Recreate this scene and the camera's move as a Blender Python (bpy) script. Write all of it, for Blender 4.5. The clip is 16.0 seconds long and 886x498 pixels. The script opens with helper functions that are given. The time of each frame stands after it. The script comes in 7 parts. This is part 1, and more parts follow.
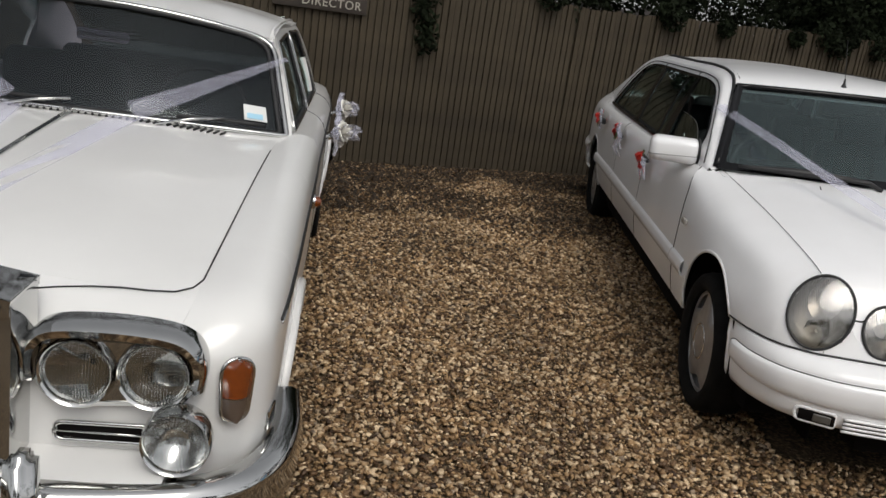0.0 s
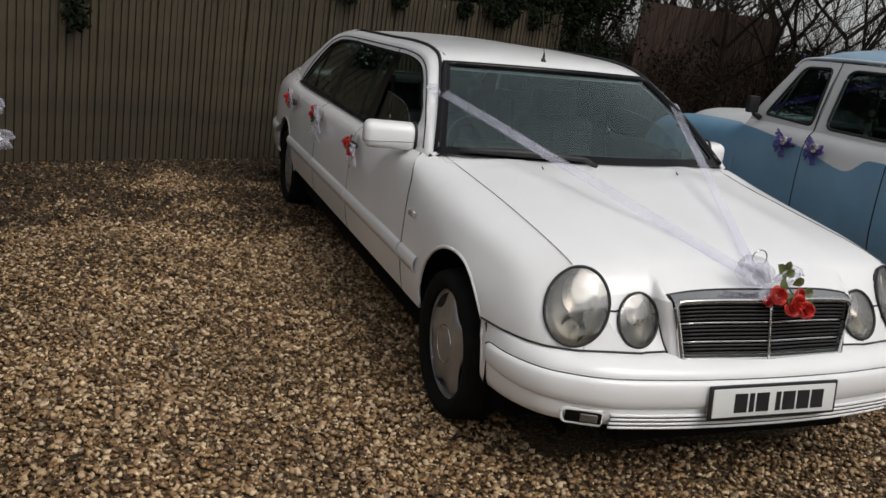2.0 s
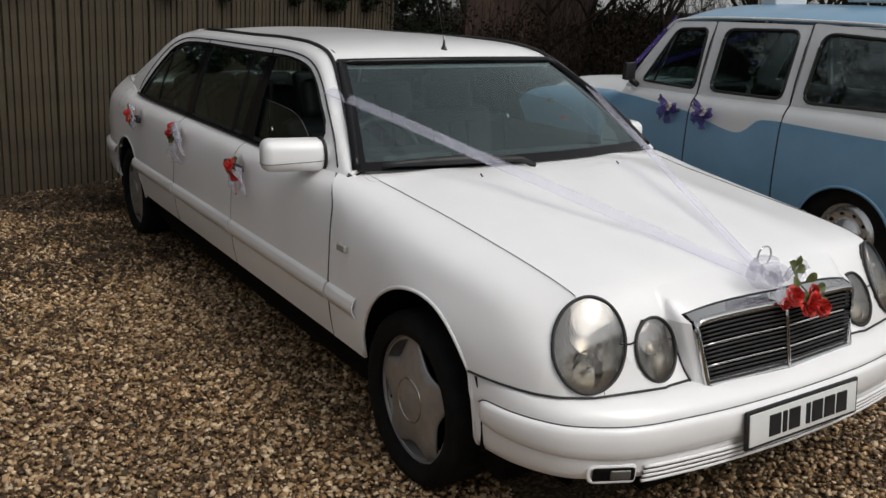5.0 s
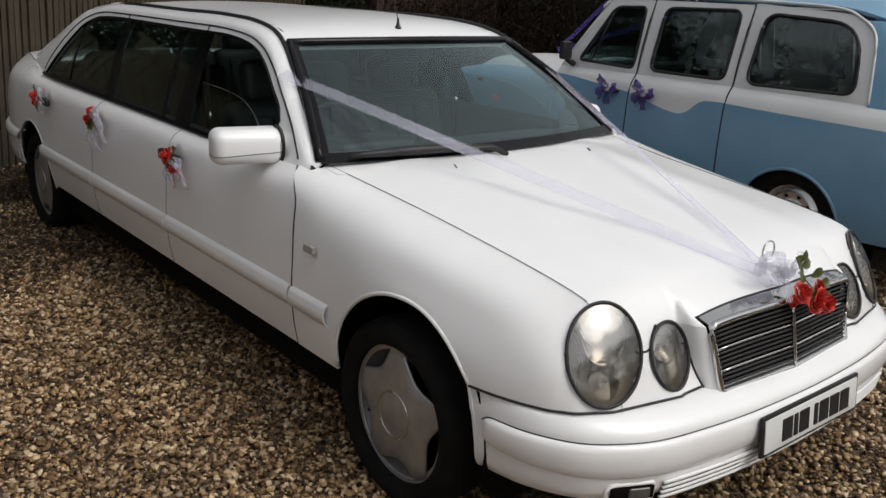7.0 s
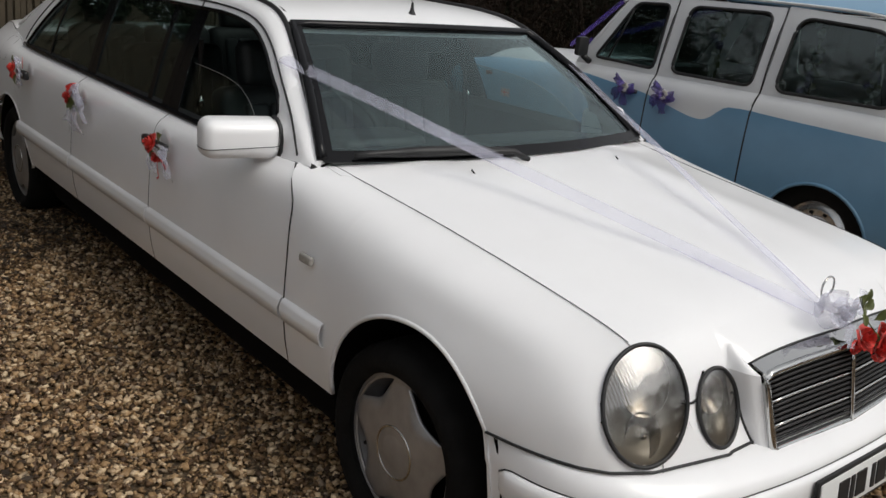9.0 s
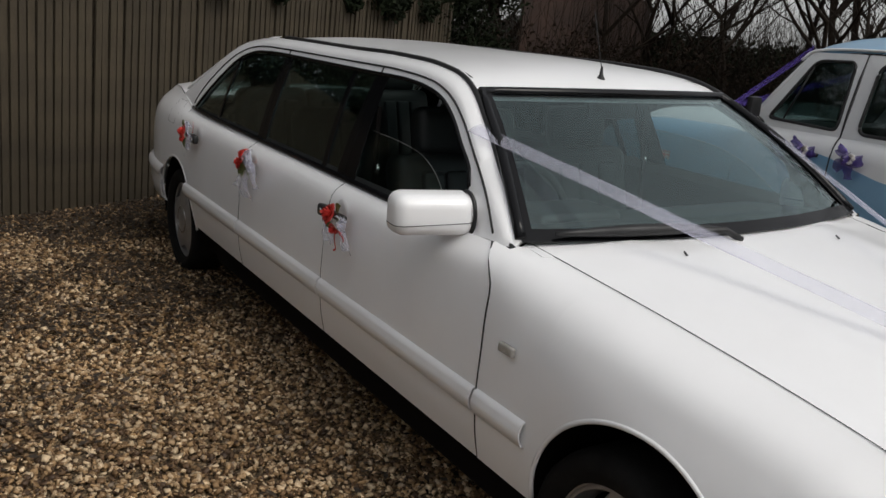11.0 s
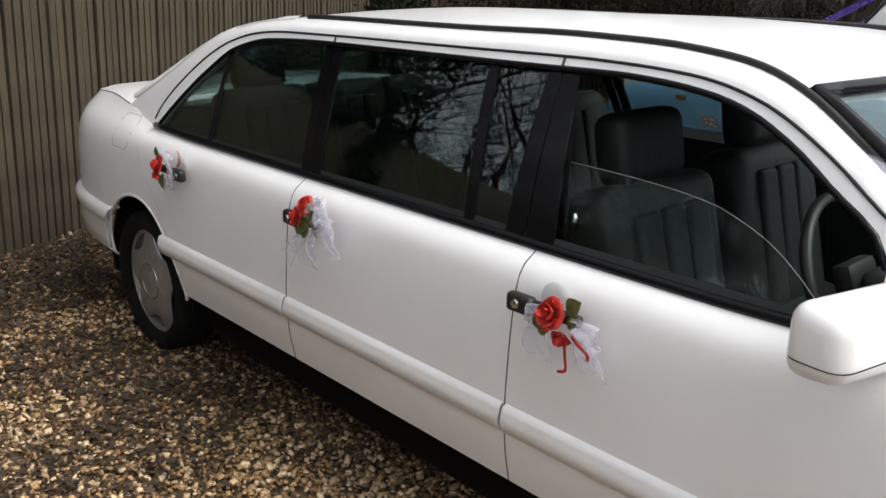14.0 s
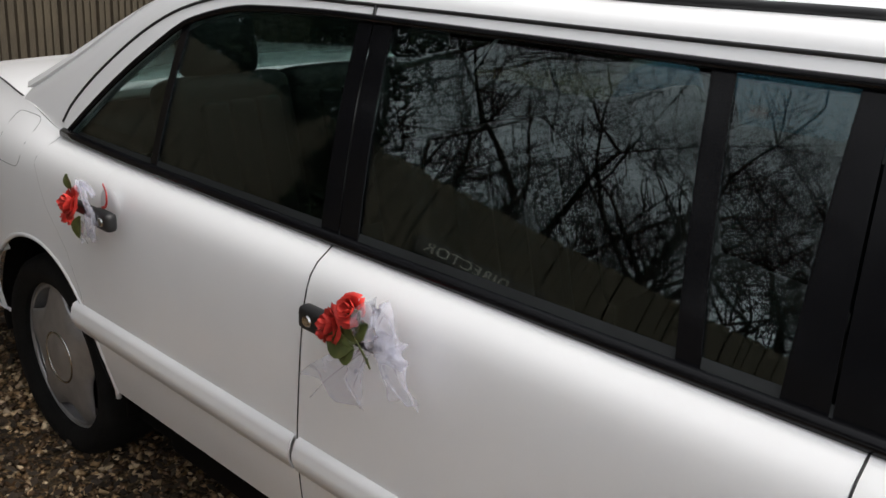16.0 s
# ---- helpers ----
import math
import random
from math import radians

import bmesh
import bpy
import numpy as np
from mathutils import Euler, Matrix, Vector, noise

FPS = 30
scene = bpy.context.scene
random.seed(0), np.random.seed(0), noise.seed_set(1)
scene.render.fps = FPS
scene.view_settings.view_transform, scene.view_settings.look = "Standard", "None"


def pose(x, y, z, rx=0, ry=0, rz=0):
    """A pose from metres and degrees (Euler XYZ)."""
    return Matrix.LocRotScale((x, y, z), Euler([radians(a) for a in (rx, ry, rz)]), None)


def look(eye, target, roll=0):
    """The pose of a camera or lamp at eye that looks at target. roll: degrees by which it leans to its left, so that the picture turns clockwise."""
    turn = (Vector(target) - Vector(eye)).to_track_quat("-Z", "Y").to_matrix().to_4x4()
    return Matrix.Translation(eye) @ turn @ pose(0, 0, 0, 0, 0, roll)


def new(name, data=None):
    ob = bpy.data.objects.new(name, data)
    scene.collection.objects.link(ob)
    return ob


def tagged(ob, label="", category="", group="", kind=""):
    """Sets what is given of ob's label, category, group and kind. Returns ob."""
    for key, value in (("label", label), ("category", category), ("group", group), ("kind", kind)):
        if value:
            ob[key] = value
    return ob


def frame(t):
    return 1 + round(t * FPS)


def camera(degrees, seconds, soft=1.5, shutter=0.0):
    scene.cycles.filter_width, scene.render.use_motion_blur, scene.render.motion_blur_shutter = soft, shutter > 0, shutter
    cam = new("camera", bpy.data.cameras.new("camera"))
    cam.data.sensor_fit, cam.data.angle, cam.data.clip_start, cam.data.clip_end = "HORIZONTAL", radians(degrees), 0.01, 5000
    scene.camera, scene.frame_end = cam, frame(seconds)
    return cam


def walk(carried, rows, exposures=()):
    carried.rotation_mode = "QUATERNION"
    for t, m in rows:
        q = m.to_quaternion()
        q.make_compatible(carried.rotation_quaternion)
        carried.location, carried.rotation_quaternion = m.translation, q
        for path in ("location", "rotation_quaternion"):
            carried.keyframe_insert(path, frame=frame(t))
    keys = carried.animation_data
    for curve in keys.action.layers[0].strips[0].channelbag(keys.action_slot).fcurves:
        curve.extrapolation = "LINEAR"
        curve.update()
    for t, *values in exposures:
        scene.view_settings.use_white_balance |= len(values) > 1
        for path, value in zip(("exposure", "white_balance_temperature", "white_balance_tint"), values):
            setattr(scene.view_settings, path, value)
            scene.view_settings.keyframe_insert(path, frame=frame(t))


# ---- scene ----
cam = camera(53.5, 16.0)
PATH = [
    (0, (0.285, 0.025, 1.582), (0.281, 1.952, 1.045), 8.5),
    (0.5, (0.329, 0.189, 1.574), (0.535, 2.102, 1.027), 8.8),
    (1, (0.378, 0.314, 1.573), (0.69, 2.22, 1.054), 8.7),
    (1.5, (0.313, 0.441, 1.565), (0.769, 2.314, 1.031), 9.3),
    (2, (0.159, 0.58, 1.572), (0.868, 2.383, 1.078), 8.3),
    (2.5, (0.093, 0.736, 1.551), (0.943, 2.466, 1.018), 8.7),
    (3, (0.125, 0.929, 1.564), (1.025, 2.628, 1.013), 6.5),
    (3.5, (0.095, 1.062, 1.566), (1.097, 2.706, 1.025), 6.3),
    (4, (0.008, 1.178, 1.579), (1.021, 2.831, 1.088), 4.4),
    (4.2, (-0.01, 1.212, 1.581), (1.009, 2.86, 1.086), 3.9),
    (6.3, (-0.007, 1.602, 1.572), (1.146, 3.141, 1.022), 4.2),
    (6.5, (-0.03, 1.647, 1.578), (1.14, 3.167, 1.012), 4.0),
    (7, (-0.087, 1.725, 1.572), (1.157, 3.196, 1.033), 4.3),
    (7.5, (-0.043, 1.837, 1.561), (1.232, 3.273, 1.004), 5.5),
    (8, (0.051, 1.92, 1.562), (1.31, 3.358, 0.973), 6.6),
    (8.2, (0.074, 1.949, 1.553), (1.368, 3.354, 0.96), 7.3),
    (10.3, (0.013, 2.207, 1.557), (1.142, 3.782, 1.062), 6.2),
    (10.5, (-0.009, 2.246, 1.57), (1.1, 3.836, 1.076), 6.0),
    (11, (0.012, 2.398, 1.555), (1.066, 4.029, 1.078), 6.3),
    (11.5, (0.064, 2.656, 1.557), (1.083, 4.307, 1.072), 5.3),
    (12, (0.037, 2.975, 1.536), (1.089, 4.591, 1.006), 5.3),
    (12.5, (-0.011, 3.244, 1.551), (1.061, 4.833, 0.982), 3.3),
    (13, (0.032, 3.551, 1.529), (1.13, 5.123, 0.958), 3.1),
    (13.5, (0.011, 3.803, 1.522), (1.181, 5.315, 0.937), 4.7),
    (14, (-0.052, 4.097, 1.524), (1.257, 5.506, 0.975), 2.5),
    (14.5, (-0.001, 4.322, 1.514), (1.402, 5.621, 0.926), 3.7),
    (15, (0.145, 4.578, 1.505), (1.535, 5.894, 0.924), 3.6),
    (15.5, (0.267, 4.925, 1.496), (1.686, 6.211, 0.92), 4.9),
    (16, (0.434, 5.213, 1.482), (1.868, 6.461, 0.86), 4.0),
]
EXPOSURES = [(0.0, 0.05), (2.0, -0.02), (4.0, 0.0), (7.0, 0.1), (10.3, 0.05), (11.5, 0.1), (13.0, 0.86), (13.8, 1.12), (14.5, 1.04), (16.0, 0.94)]
walk(cam, [(t, look(eye, target, roll)) for t, eye, target, roll in PATH], EXPOSURES)

# ---------------------------------------------------------------- light
world = bpy.data.worlds.new("overcast_sky")
scene.world = world
world.use_nodes = True
wn, wl = world.node_tree.nodes, world.node_tree.links
sky = wn.new("ShaderNodeTexSky")
sky.sky_type = "NISHITA"
sky.sun_disc = False
sky.sun_elevation = radians(52)
sky.sun_rotation = radians(162)
sky.air_density, sky.dust_density, sky.ozone_density = 1.0, 2.5, 1.0
grey = wn.new("ShaderNodeHueSaturation")
grey.inputs["Saturation"].default_value = 0.12
wl.new(sky.outputs[0], grey.inputs["Color"])
wl.new(grey.outputs[0], wn["Background"].inputs["Color"])
wn["Background"].inputs["Strength"].default_value = 0.15
sun = new("sun", bpy.data.lights.new("sun", "SUN"))
sun.data.energy, sun.data.angle, sun.data.color = 0.95, radians(34), (1.0, 0.94, 0.84)
sun.matrix_world = look((1.55, -4.8, 6.45), (0, 0, 0))

# ---------------------------------------------------------------- materials


def mat(name, colour, rough=0.5, metal=0.0, vary=0.0, scale=8.0, bump=0.0, bscale=60.0, coat=0.0, alpha=1.0, transmission=0.0, second=None, spec=0.5, island=False, per_object=False, ramp=None):
    m = bpy.data.materials.new(name)
    m.use_nodes = True
    n, l = m.node_tree.nodes, m.node_tree.links
    b = n["Principled BSDF"]
    b.inputs["Base Color"].default_value = (*colour, 1)
    b.inputs["Roughness"].default_value = rough
    b.inputs["Metallic"].default_value = metal
    b.inputs["Coat Weight"].default_value = coat
    b.inputs["Coat Roughness"].default_value = 0.06
    b.inputs["Alpha"].default_value = alpha
    b.inputs["Transmission Weight"].default_value = transmission
    b.inputs["Specular IOR Level"].default_value = spec
    co = n.new("ShaderNodeTexCoord")
    if vary or ramp or second:
        tx = n.new("ShaderNodeTexNoise")
        tx.inputs["Scale"].default_value = scale
        tx.inputs["Detail"].default_value = 6
        l.new(co.outputs["Object"], tx.inputs["Vector"])
        cr = n.new("ShaderNodeValToRGB")
        if ramp:
            while len(cr.color_ramp.elements) < len(ramp):
                cr.color_ramp.elements.new(0.5)
            for e, (p, c) in zip(cr.color_ramp.elements, ramp):
                e.position, e.color = p, (*c, 1)
        else:
            lo = second or tuple(c * (1 - vary) for c in colour)
            hi = tuple(min(1, c * (1 + vary * 0.6)) for c in colour)
            cr.color_ramp.elements[0].position, cr.color_ramp.elements[0].color = 0.32, (*lo, 1)
            cr.color_ramp.elements[1].position, cr.color_ramp.elements[1].color = 0.68, (*hi, 1)
        l.new(tx.outputs["Fac"], cr.inputs["Fac"])
        out = cr.outputs["Color"]
        if island or per_object:
            src = n.new("ShaderNodeNewGeometry") if island else n.new("ShaderNodeObjectInfo")
            rnd = src.outputs["Random Per Island"] if island else src.outputs["Random"]
            if ramp:
                l.new(rnd, cr.inputs["Fac"])
                mul = n.new("ShaderNodeMath")
                mul.operation = "MULTIPLY_ADD"
                mul.inputs[1].default_value, mul.inputs[2].default_value = 0.5, 0.75
                l.new(tx.outputs["Fac"], mul.inputs[0])
                fac = mul.outputs[0]
            else:
                amount = 0.5 if island else per_object
                mul = n.new("ShaderNodeMath")
                mul.operation = "MULTIPLY_ADD"
                mul.inputs[1].default_value, mul.inputs[2].default_value = amount, 1 - 0.56 * amount
                l.new(rnd, mul.inputs[0])
                fac = mul.outputs[0]
            mx = n.new("ShaderNodeVectorMath")
            mx.operation = "SCALE"
            l.new(out, mx.inputs[0])
            l.new(fac, mx.inputs["Scale"])
            out = mx.outputs[0]
        l.new(out, b.inputs["Base Color"])
    if bump:
        bt = n.new("ShaderNodeTexNoise")
        bt.inputs["Scale"].default_value = bscale
        bt.inputs["Detail"].default_value = 5
        l.new(co.outputs["Object"], bt.inputs["Vector"])
        bp = n.new("ShaderNodeBump")
        bp.inputs["Strength"].default_value = bump
        bp.inputs["Distance"].default_value = 0.01
        l.new(bt.outputs["Fac"], bp.inputs["Height"])
        l.new(bp.outputs["Normal"], b.inputs["Normal"])
    return m


def glass_mat(name, tint, dark, base=0.05):
    """A pane: clear tint under a glossy face that grows at a glance."""
    m = bpy.data.materials.new(name)
    m.use_nodes = True
    n, l = m.node_tree.nodes, m.node_tree.links
    n.remove(n["Principled BSDF"])
    tr, gl, mx, lw = n.new("ShaderNodeBsdfTransparent"), n.new("ShaderNodeBsdfGlossy"), n.new("ShaderNodeMixShader"), n.new("ShaderNodeLayerWeight")
    tr.inputs["Color"].default_value = (*[c * dark for c in tint], 1)
    gl.inputs["Roughness"].default_value = 0.0
    gl.inputs["Color"].default_value = (0.9, 1.0, 1.0, 1)
    lw.inputs["Blend"].default_value = 0.5
    pw, ml = n.new("ShaderNodeMath"), n.new("ShaderNodeMath")
    pw.operation, ml.operation = "POWER", "MULTIPLY_ADD"
    pw.inputs[1].default_value = 5.0
    ml.inputs[1].default_value, ml.inputs[2].default_value = 1 - base, base
    l.new(lw.outputs["Facing"], pw.inputs[0])
    l.new(pw.outputs[0], ml.inputs[0])
    l.new(ml.outputs[0], mx.inputs[0])
    l.new(tr.outputs[0], mx.inputs[1])
    l.new(gl.outputs[0], mx.inputs[2])
    l.new(mx.outputs[0], n["Material Output"].inputs["Surface"])
    return m


def veil_mat(name, colour, solid):
    """Sheer net: part cloth, part clear."""
    m = bpy.data.materials.new(name)
    m.use_nodes = True
    n, l = m.node_tree.nodes, m.node_tree.links
    b = n["Principled BSDF"]
    b.inputs["Base Color"].default_value = (*colour, 1)
    b.inputs["Roughness"].default_value = 0.7
    b.inputs["Sheen Weight"].default_value = 0.3
    tl, half = n.new("ShaderNodeBsdfTranslucent"), n.new("ShaderNodeMixShader")
    tl.inputs["Color"].default_value = (*colour, 1)
    half.inputs[0].default_value = 0.5
    l.new(b.outputs[0], half.inputs[1])
    l.new(tl.outputs[0], half.inputs[2])
    tr, mx = n.new("ShaderNodeBsdfTransparent"), n.new("ShaderNodeMixShader")
    co, wv = n.new("ShaderNodeTexCoord"), n.new("ShaderNodeTexNoise")
    wv.inputs["Scale"].default_value = 30
    l.new(co.outputs["Object"], wv.inputs["Vector"])
    mr = n.new("ShaderNodeMapRange")
    mr.inputs["To Min"].default_value, mr.inputs["To Max"].default_value = solid - 0.05, solid + 0.05
    l.new(wv.outputs["Fac"], mr.inputs["Value"])
    l.new(mr.outputs[0], mx.inputs[0])
    l.new(tr.outputs[0], mx.inputs[1])
    l.new(half.outputs[0], mx.inputs[2])
    l.new(mx.outputs[0], n["Material Output"].inputs["Surface"])
    return m


WHITE = mat("white_car_paint", (0.87, 0.87, 0.88), 0.32, coat=0.6, vary=0.03, scale=3, bump=0.015, bscale=3)
CREAM = mat("ivory_car_paint", (0.80, 0.797, 0.785), 0.28, coat=0.7, vary=0.03, scale=3, bump=0.01, bscale=3)
BLUE = mat("pale_blue_car_paint", (0.15, 0.308, 0.465), 0.38, coat=0.4, vary=0.08, scale=4, bump=0.02, bscale=4)
TWHITE = mat("off_white_car_paint", (0.66, 0.67, 0.68), 0.38, coat=0.4, vary=0.04, scale=4)
BLACK = mat("black_rubber", (0.012, 0.012, 0.013), 0.5, vary=0.3, scale=20)
GLOSS = mat("gloss_black_trim", (0.005, 0.005, 0.006), 0.12, spec=0.22)
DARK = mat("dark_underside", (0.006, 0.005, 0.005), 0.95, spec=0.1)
TYRE = mat("tyre_rubber", (0.009, 0.0086, 0.0083), 0.9, vary=0.35, scale=14, bump=0.2, bscale=90, spec=0.16)
CHROME = mat("chrome", (0.54, 0.54, 0.53), 0.05, 1.0, vary=0.08, scale=6)
REPEAT = mat("repeater_lens", (0.34, 0.325, 0.30), 0.25, coat=0.5, vary=0.2, scale=40)
SILVER = mat("silver_wheel_paint", (0.38, 0.375, 0.375), 0.38, 0.6, vary=0.15, scale=18)
LAMPG = mat("lamp_bowl", (0.21, 0.205, 0.19), 0.30, 0.4, coat=0.2, vary=0.4, scale=7)
REFL = mat("lamp_reflector", (0.82, 0.82, 0.82), 0.14, 1.0, vary=0.35, scale=7)
REFLD = mat("lamp_cup_metal", (0.46, 0.45, 0.43), 0.24, 1.0, vary=0.3, scale=9)
AMBER = mat("amber_lens", (0.19, 0.040, 0.004), 0.2, coat=1.0, vary=0.2, scale=30)
GLASS = glass_mat("windscreen_glass", (0.84, 0.95, 0.95), 0.84, 0.07)
TINT = glass_mat("tinted_side_glass", (0.86, 0.97, 0.95), 0.62, 0.085)
CLEAR = glass_mat("clear_side_glass", (0.92, 0.98, 0.96), 0.90, 0.022)
OLDGLASS = glass_mat("old_windscreen_glass", (0.90, 0.88, 0.95), 0.66, 0.030)
VEIL = veil_mat("white_net", (0.84, 0.84, 0.95), 0.26)
SHEER = veil_mat("sheer_ribbon", (0.78, 0.78, 0.92), 0.22)
PVEIL = veil_mat("purple_net", (0.12, 0.07, 0.38), 0.45)
RED = mat("red_silk", (0.60, 0.040, 0.030), 0.6, vary=0.5, scale=40)
LEAF = mat("silk_leaf", (0.095, 0.115, 0.032), 0.5, vary=0.4, scale=40)
WROSE = mat("white_silk", (0.75, 0.73, 0.68), 0.6, vary=0.15, scale=30)
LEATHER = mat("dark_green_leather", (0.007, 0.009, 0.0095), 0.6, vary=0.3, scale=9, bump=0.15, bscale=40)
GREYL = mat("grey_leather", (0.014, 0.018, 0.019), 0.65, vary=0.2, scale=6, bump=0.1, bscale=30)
HUBCAP = mat("polished_steel", (0.62, 0.62, 0.62), 0.24, 0.75, vary=0.1, scale=9)
PLATEW = mat("plate_white", (0.72, 0.73, 0.72), 0.35)
FENCE = mat("weathered_fence_timber", (0.054, 0.041, 0.024), 0.85, second=(0.032, 0.024, 0.014), vary=0.3, scale=6, bump=0.5, bscale=40, per_object=0.22)
PURPLE = mat("purple_ribbon", (0.07, 0.03, 0.30), 0.5, vary=0.3, scale=8)

def ribbed_glass(name, ribs, strength, lo, hi, tint):
    m = bpy.data.materials.new(name)
    m.use_nodes = True
    n, l = m.node_tree.nodes, m.node_tree.links
    n.remove(n["Principled BSDF"])
    tr, gl, mx = n.new("ShaderNodeBsdfTransparent"), n.new("ShaderNodeBsdfGlossy"), n.new("ShaderNodeMixShader")
    co, wv, bp = n.new("ShaderNodeTexCoord"), n.new("ShaderNodeTexWave"), n.new("ShaderNodeBump")
    wv.wave_type, wv.bands_direction = "BANDS", "X"
    wv.inputs["Scale"].default_value = ribs
    wv.inputs["Distortion"].default_value = 0.6
    l.new(co.outputs["Object"], wv.inputs["Vector"])
    l.new(wv.outputs["Fac"], bp.inputs["Height"])
    bp.inputs["Strength"].default_value, bp.inputs["Distance"].default_value = strength, 0.01
    l.new(bp.outputs["Normal"], gl.inputs["Normal"])
    gl.inputs["Roughness"].default_value = 0.08
    tr.inputs["Color"].default_value = (*tint, 1)
    cr = n.new("ShaderNodeMapRange")
    cr.inputs["To Min"].default_value, cr.inputs["To Max"].default_value = lo, hi
    l.new(wv.outputs["Fac"], cr.inputs["Value"])
    l.new(cr.outputs[0], mx.inputs[0])
    l.new(tr.outputs[0], mx.inputs[1])
    l.new(gl.outputs[0], mx.inputs[2])
    l.new(mx.outputs[0], n["Material Output"].inputs["Surface"])
    return m


LENS = ribbed_glass("ribbed_clear_glass", 50, 0.5, 0.02, 0.20, (0.80, 0.81, 0.80))
LENSM = ribbed_glass("fluted_headlamp_glass", 45, 0.10, 0.08, 0.26, (0.84, 0.82, 0.79))

# ---------------------------------------------------------------- mesh helpers


def part(name, bm, material, parent=None, label="", smooth=True):
    me = bpy.data.meshes.new(name)
    bm.to_mesh(me)
    bm.free()
    return finish(name, me, material, parent, label, smooth)


def finish(name, me, material, parent, label="", smooth=True):
    me.materials.append(material)
    if smooth:
        me.polygons.foreach_set("use_smooth", [True] * len(me.polygons))
    me.update()
    ob = new(name, me)
    if parent:
        ob.parent = parent
    if label:
        tagged(ob, label)
    return ob


def raw(name, verts, faces, material, parent=None, label="", smooth=True):
    me = bpy.data.meshes.new(name)
    me.from_pydata([tuple(map(float, v)) for v in verts], [], faces)
    return finish(name, me, material, parent, label, smooth)


def thing(name, m, label, category, group="", kind=""):
    ob = new(name)
    ob.empty_display_size = 0.1
    ob.matrix_world = m
    return tagged(ob, label, category, group, kind)


def ev(keys, y):
    """A smooth curve through (y, value) keys."""
    ks = keys
    if y <= ks[0][0]:
        return ks[0][1]
    if y >= ks[-1][0]:
        return ks[-1][1]
    i = next(k for k in range(len(ks) - 1) if ks[k + 1][0] >= y)
    (a, p), (b, q) = ks[i], ks[i + 1]
    h = b - a
    d = (q - p) / h

    def slope(k):
        if k == 0 or k == len(ks) - 1:
            j = 0 if k == 0 else len(ks) - 2
            return (ks[j + 1][1] - ks[j][1]) / (ks[j + 1][0] - ks[j][0])
        l = (ks[k][1] - ks[k - 1][1]) / (ks[k][0] - ks[k - 1][0])
        r = (ks[k + 1][1] - ks[k][1]) / (ks[k + 1][0] - ks[k][0])
        return 0 if l * r <= 0 else 2 * l * r / (l + r)
    m0, m1, t = slope(i), slope(i + 1), (y - a) / h
    return (2 * t**3 - 3 * t**2 + 1) * p + (t**3 - 2 * t**2 + t) * h * m0 + (3 * t**2 - 2 * t**3) * q + (t**3 - t**2) * h * m1


def spline(pts, n=14):
    """Catmull-Rom through points (rows), n steps a span."""
    p = np.array(pts, float)
    p = np.vstack([2 * p[0] - p[1], p, 2 * p[-1] - p[-2]])
    out = []
    for i in range(1, len(p) - 2):
        a, b, c, d = p[i - 1], p[i], p[i + 1], p[i + 2]
        for t in np.linspace(0, 1, n, endpoint=False):
            out.append(0.5 * (2 * b + (c - a) * t + (2 * a - 5 * b + 4 * c - d) * t**2 + (3 * b - a - 3 * c + d) * t**3))
    out.append(p[-2])
    return np.array(out)


def resample(pts, n):
    p = np.asarray(pts, float)
    s = np.r_[0, np.cumsum(np.linalg.norm(np.diff(p, axis=0), axis=1))]
    return np.stack([np.interp(np.linspace(0, s[-1], n), s, p[:, k]) for k in range(p.shape[1])], 1)


def cut_z(poly, z_top, z_bot):
    """The stretch of an (x, z) polyline that falls from z_top to z_bot."""
    x, z = poly[:, 0], poly[:, 1]
    keep = [(x[i], z[i]) for i in range(len(z)) if z_bot < z[i] < z_top]
    order = np.argsort(z)
    lo, hi = np.interp(z_bot, z[order], x[order]), np.interp(z_top, z[order], x[order])
    rows = ([(hi, z_top)] if z_top <= z.max() else []) + keep + ([(lo, z_bot)] if z_bot >= z.min() else [])
    return np.array(rows)


def shell(name, grid, material, parent, thick=0.012, label="", flip=None):
    """A sheet of nu x nv points with thickness, closed at its rim."""
    g = np.asarray(grid, float)
    nu, nv = g.shape[:2]
    du, dv = np.gradient(g, axis=0), np.gradient(g, axis=1)
    nrm = np.cross(du, dv)
    nrm /= np.linalg.norm(nrm, axis=2, keepdims=True) + 1e-9
    if flip is None:
        flip = ((g - g.mean((0, 1)) * (0, 1, 0) - (0, 0, 0.55)) * nrm).sum() < 0
    if flip:
        nrm = -nrm
    v = np.concatenate([g.reshape(-1, 3), (g - nrm * thick).reshape(-1, 3)])
    k = nu * nv
    faces = []
    for i in range(nu - 1):
        for j in range(nv - 1):
            a, b, c, d = i * nv + j, (i + 1) * nv + j, (i + 1) * nv + j + 1, i * nv + j + 1
            faces += [(a, b, c, d), (a + k, d + k, c + k, b + k)]
    rim = [(i, 0) for i in range(nu)] + [(nu - 1, j) for j in range(1, nv)] + [(i, nv - 1) for i in range(nu - 2, -1, -1)] + [(0, j) for j in range(nv - 2, 0, -1)]
    ids = [i * nv + j for i, j in rim]
    for a, b in zip(ids, ids[1:] + ids[:1]):
        faces.append((b, a, a + k, b + k))
    if flip:
        faces = [tuple(reversed(f)) for f in faces]
    ob = raw(name, v, faces, material, parent, label)
    ob.data.polygons.foreach_set("use_smooth", [i < 2 * (nu - 1) * (nv - 1) for i in range(len(faces))])
    # keep the rim crisp
    ob.data.set_sharp_from_angle(angle=radians(50))
    return ob


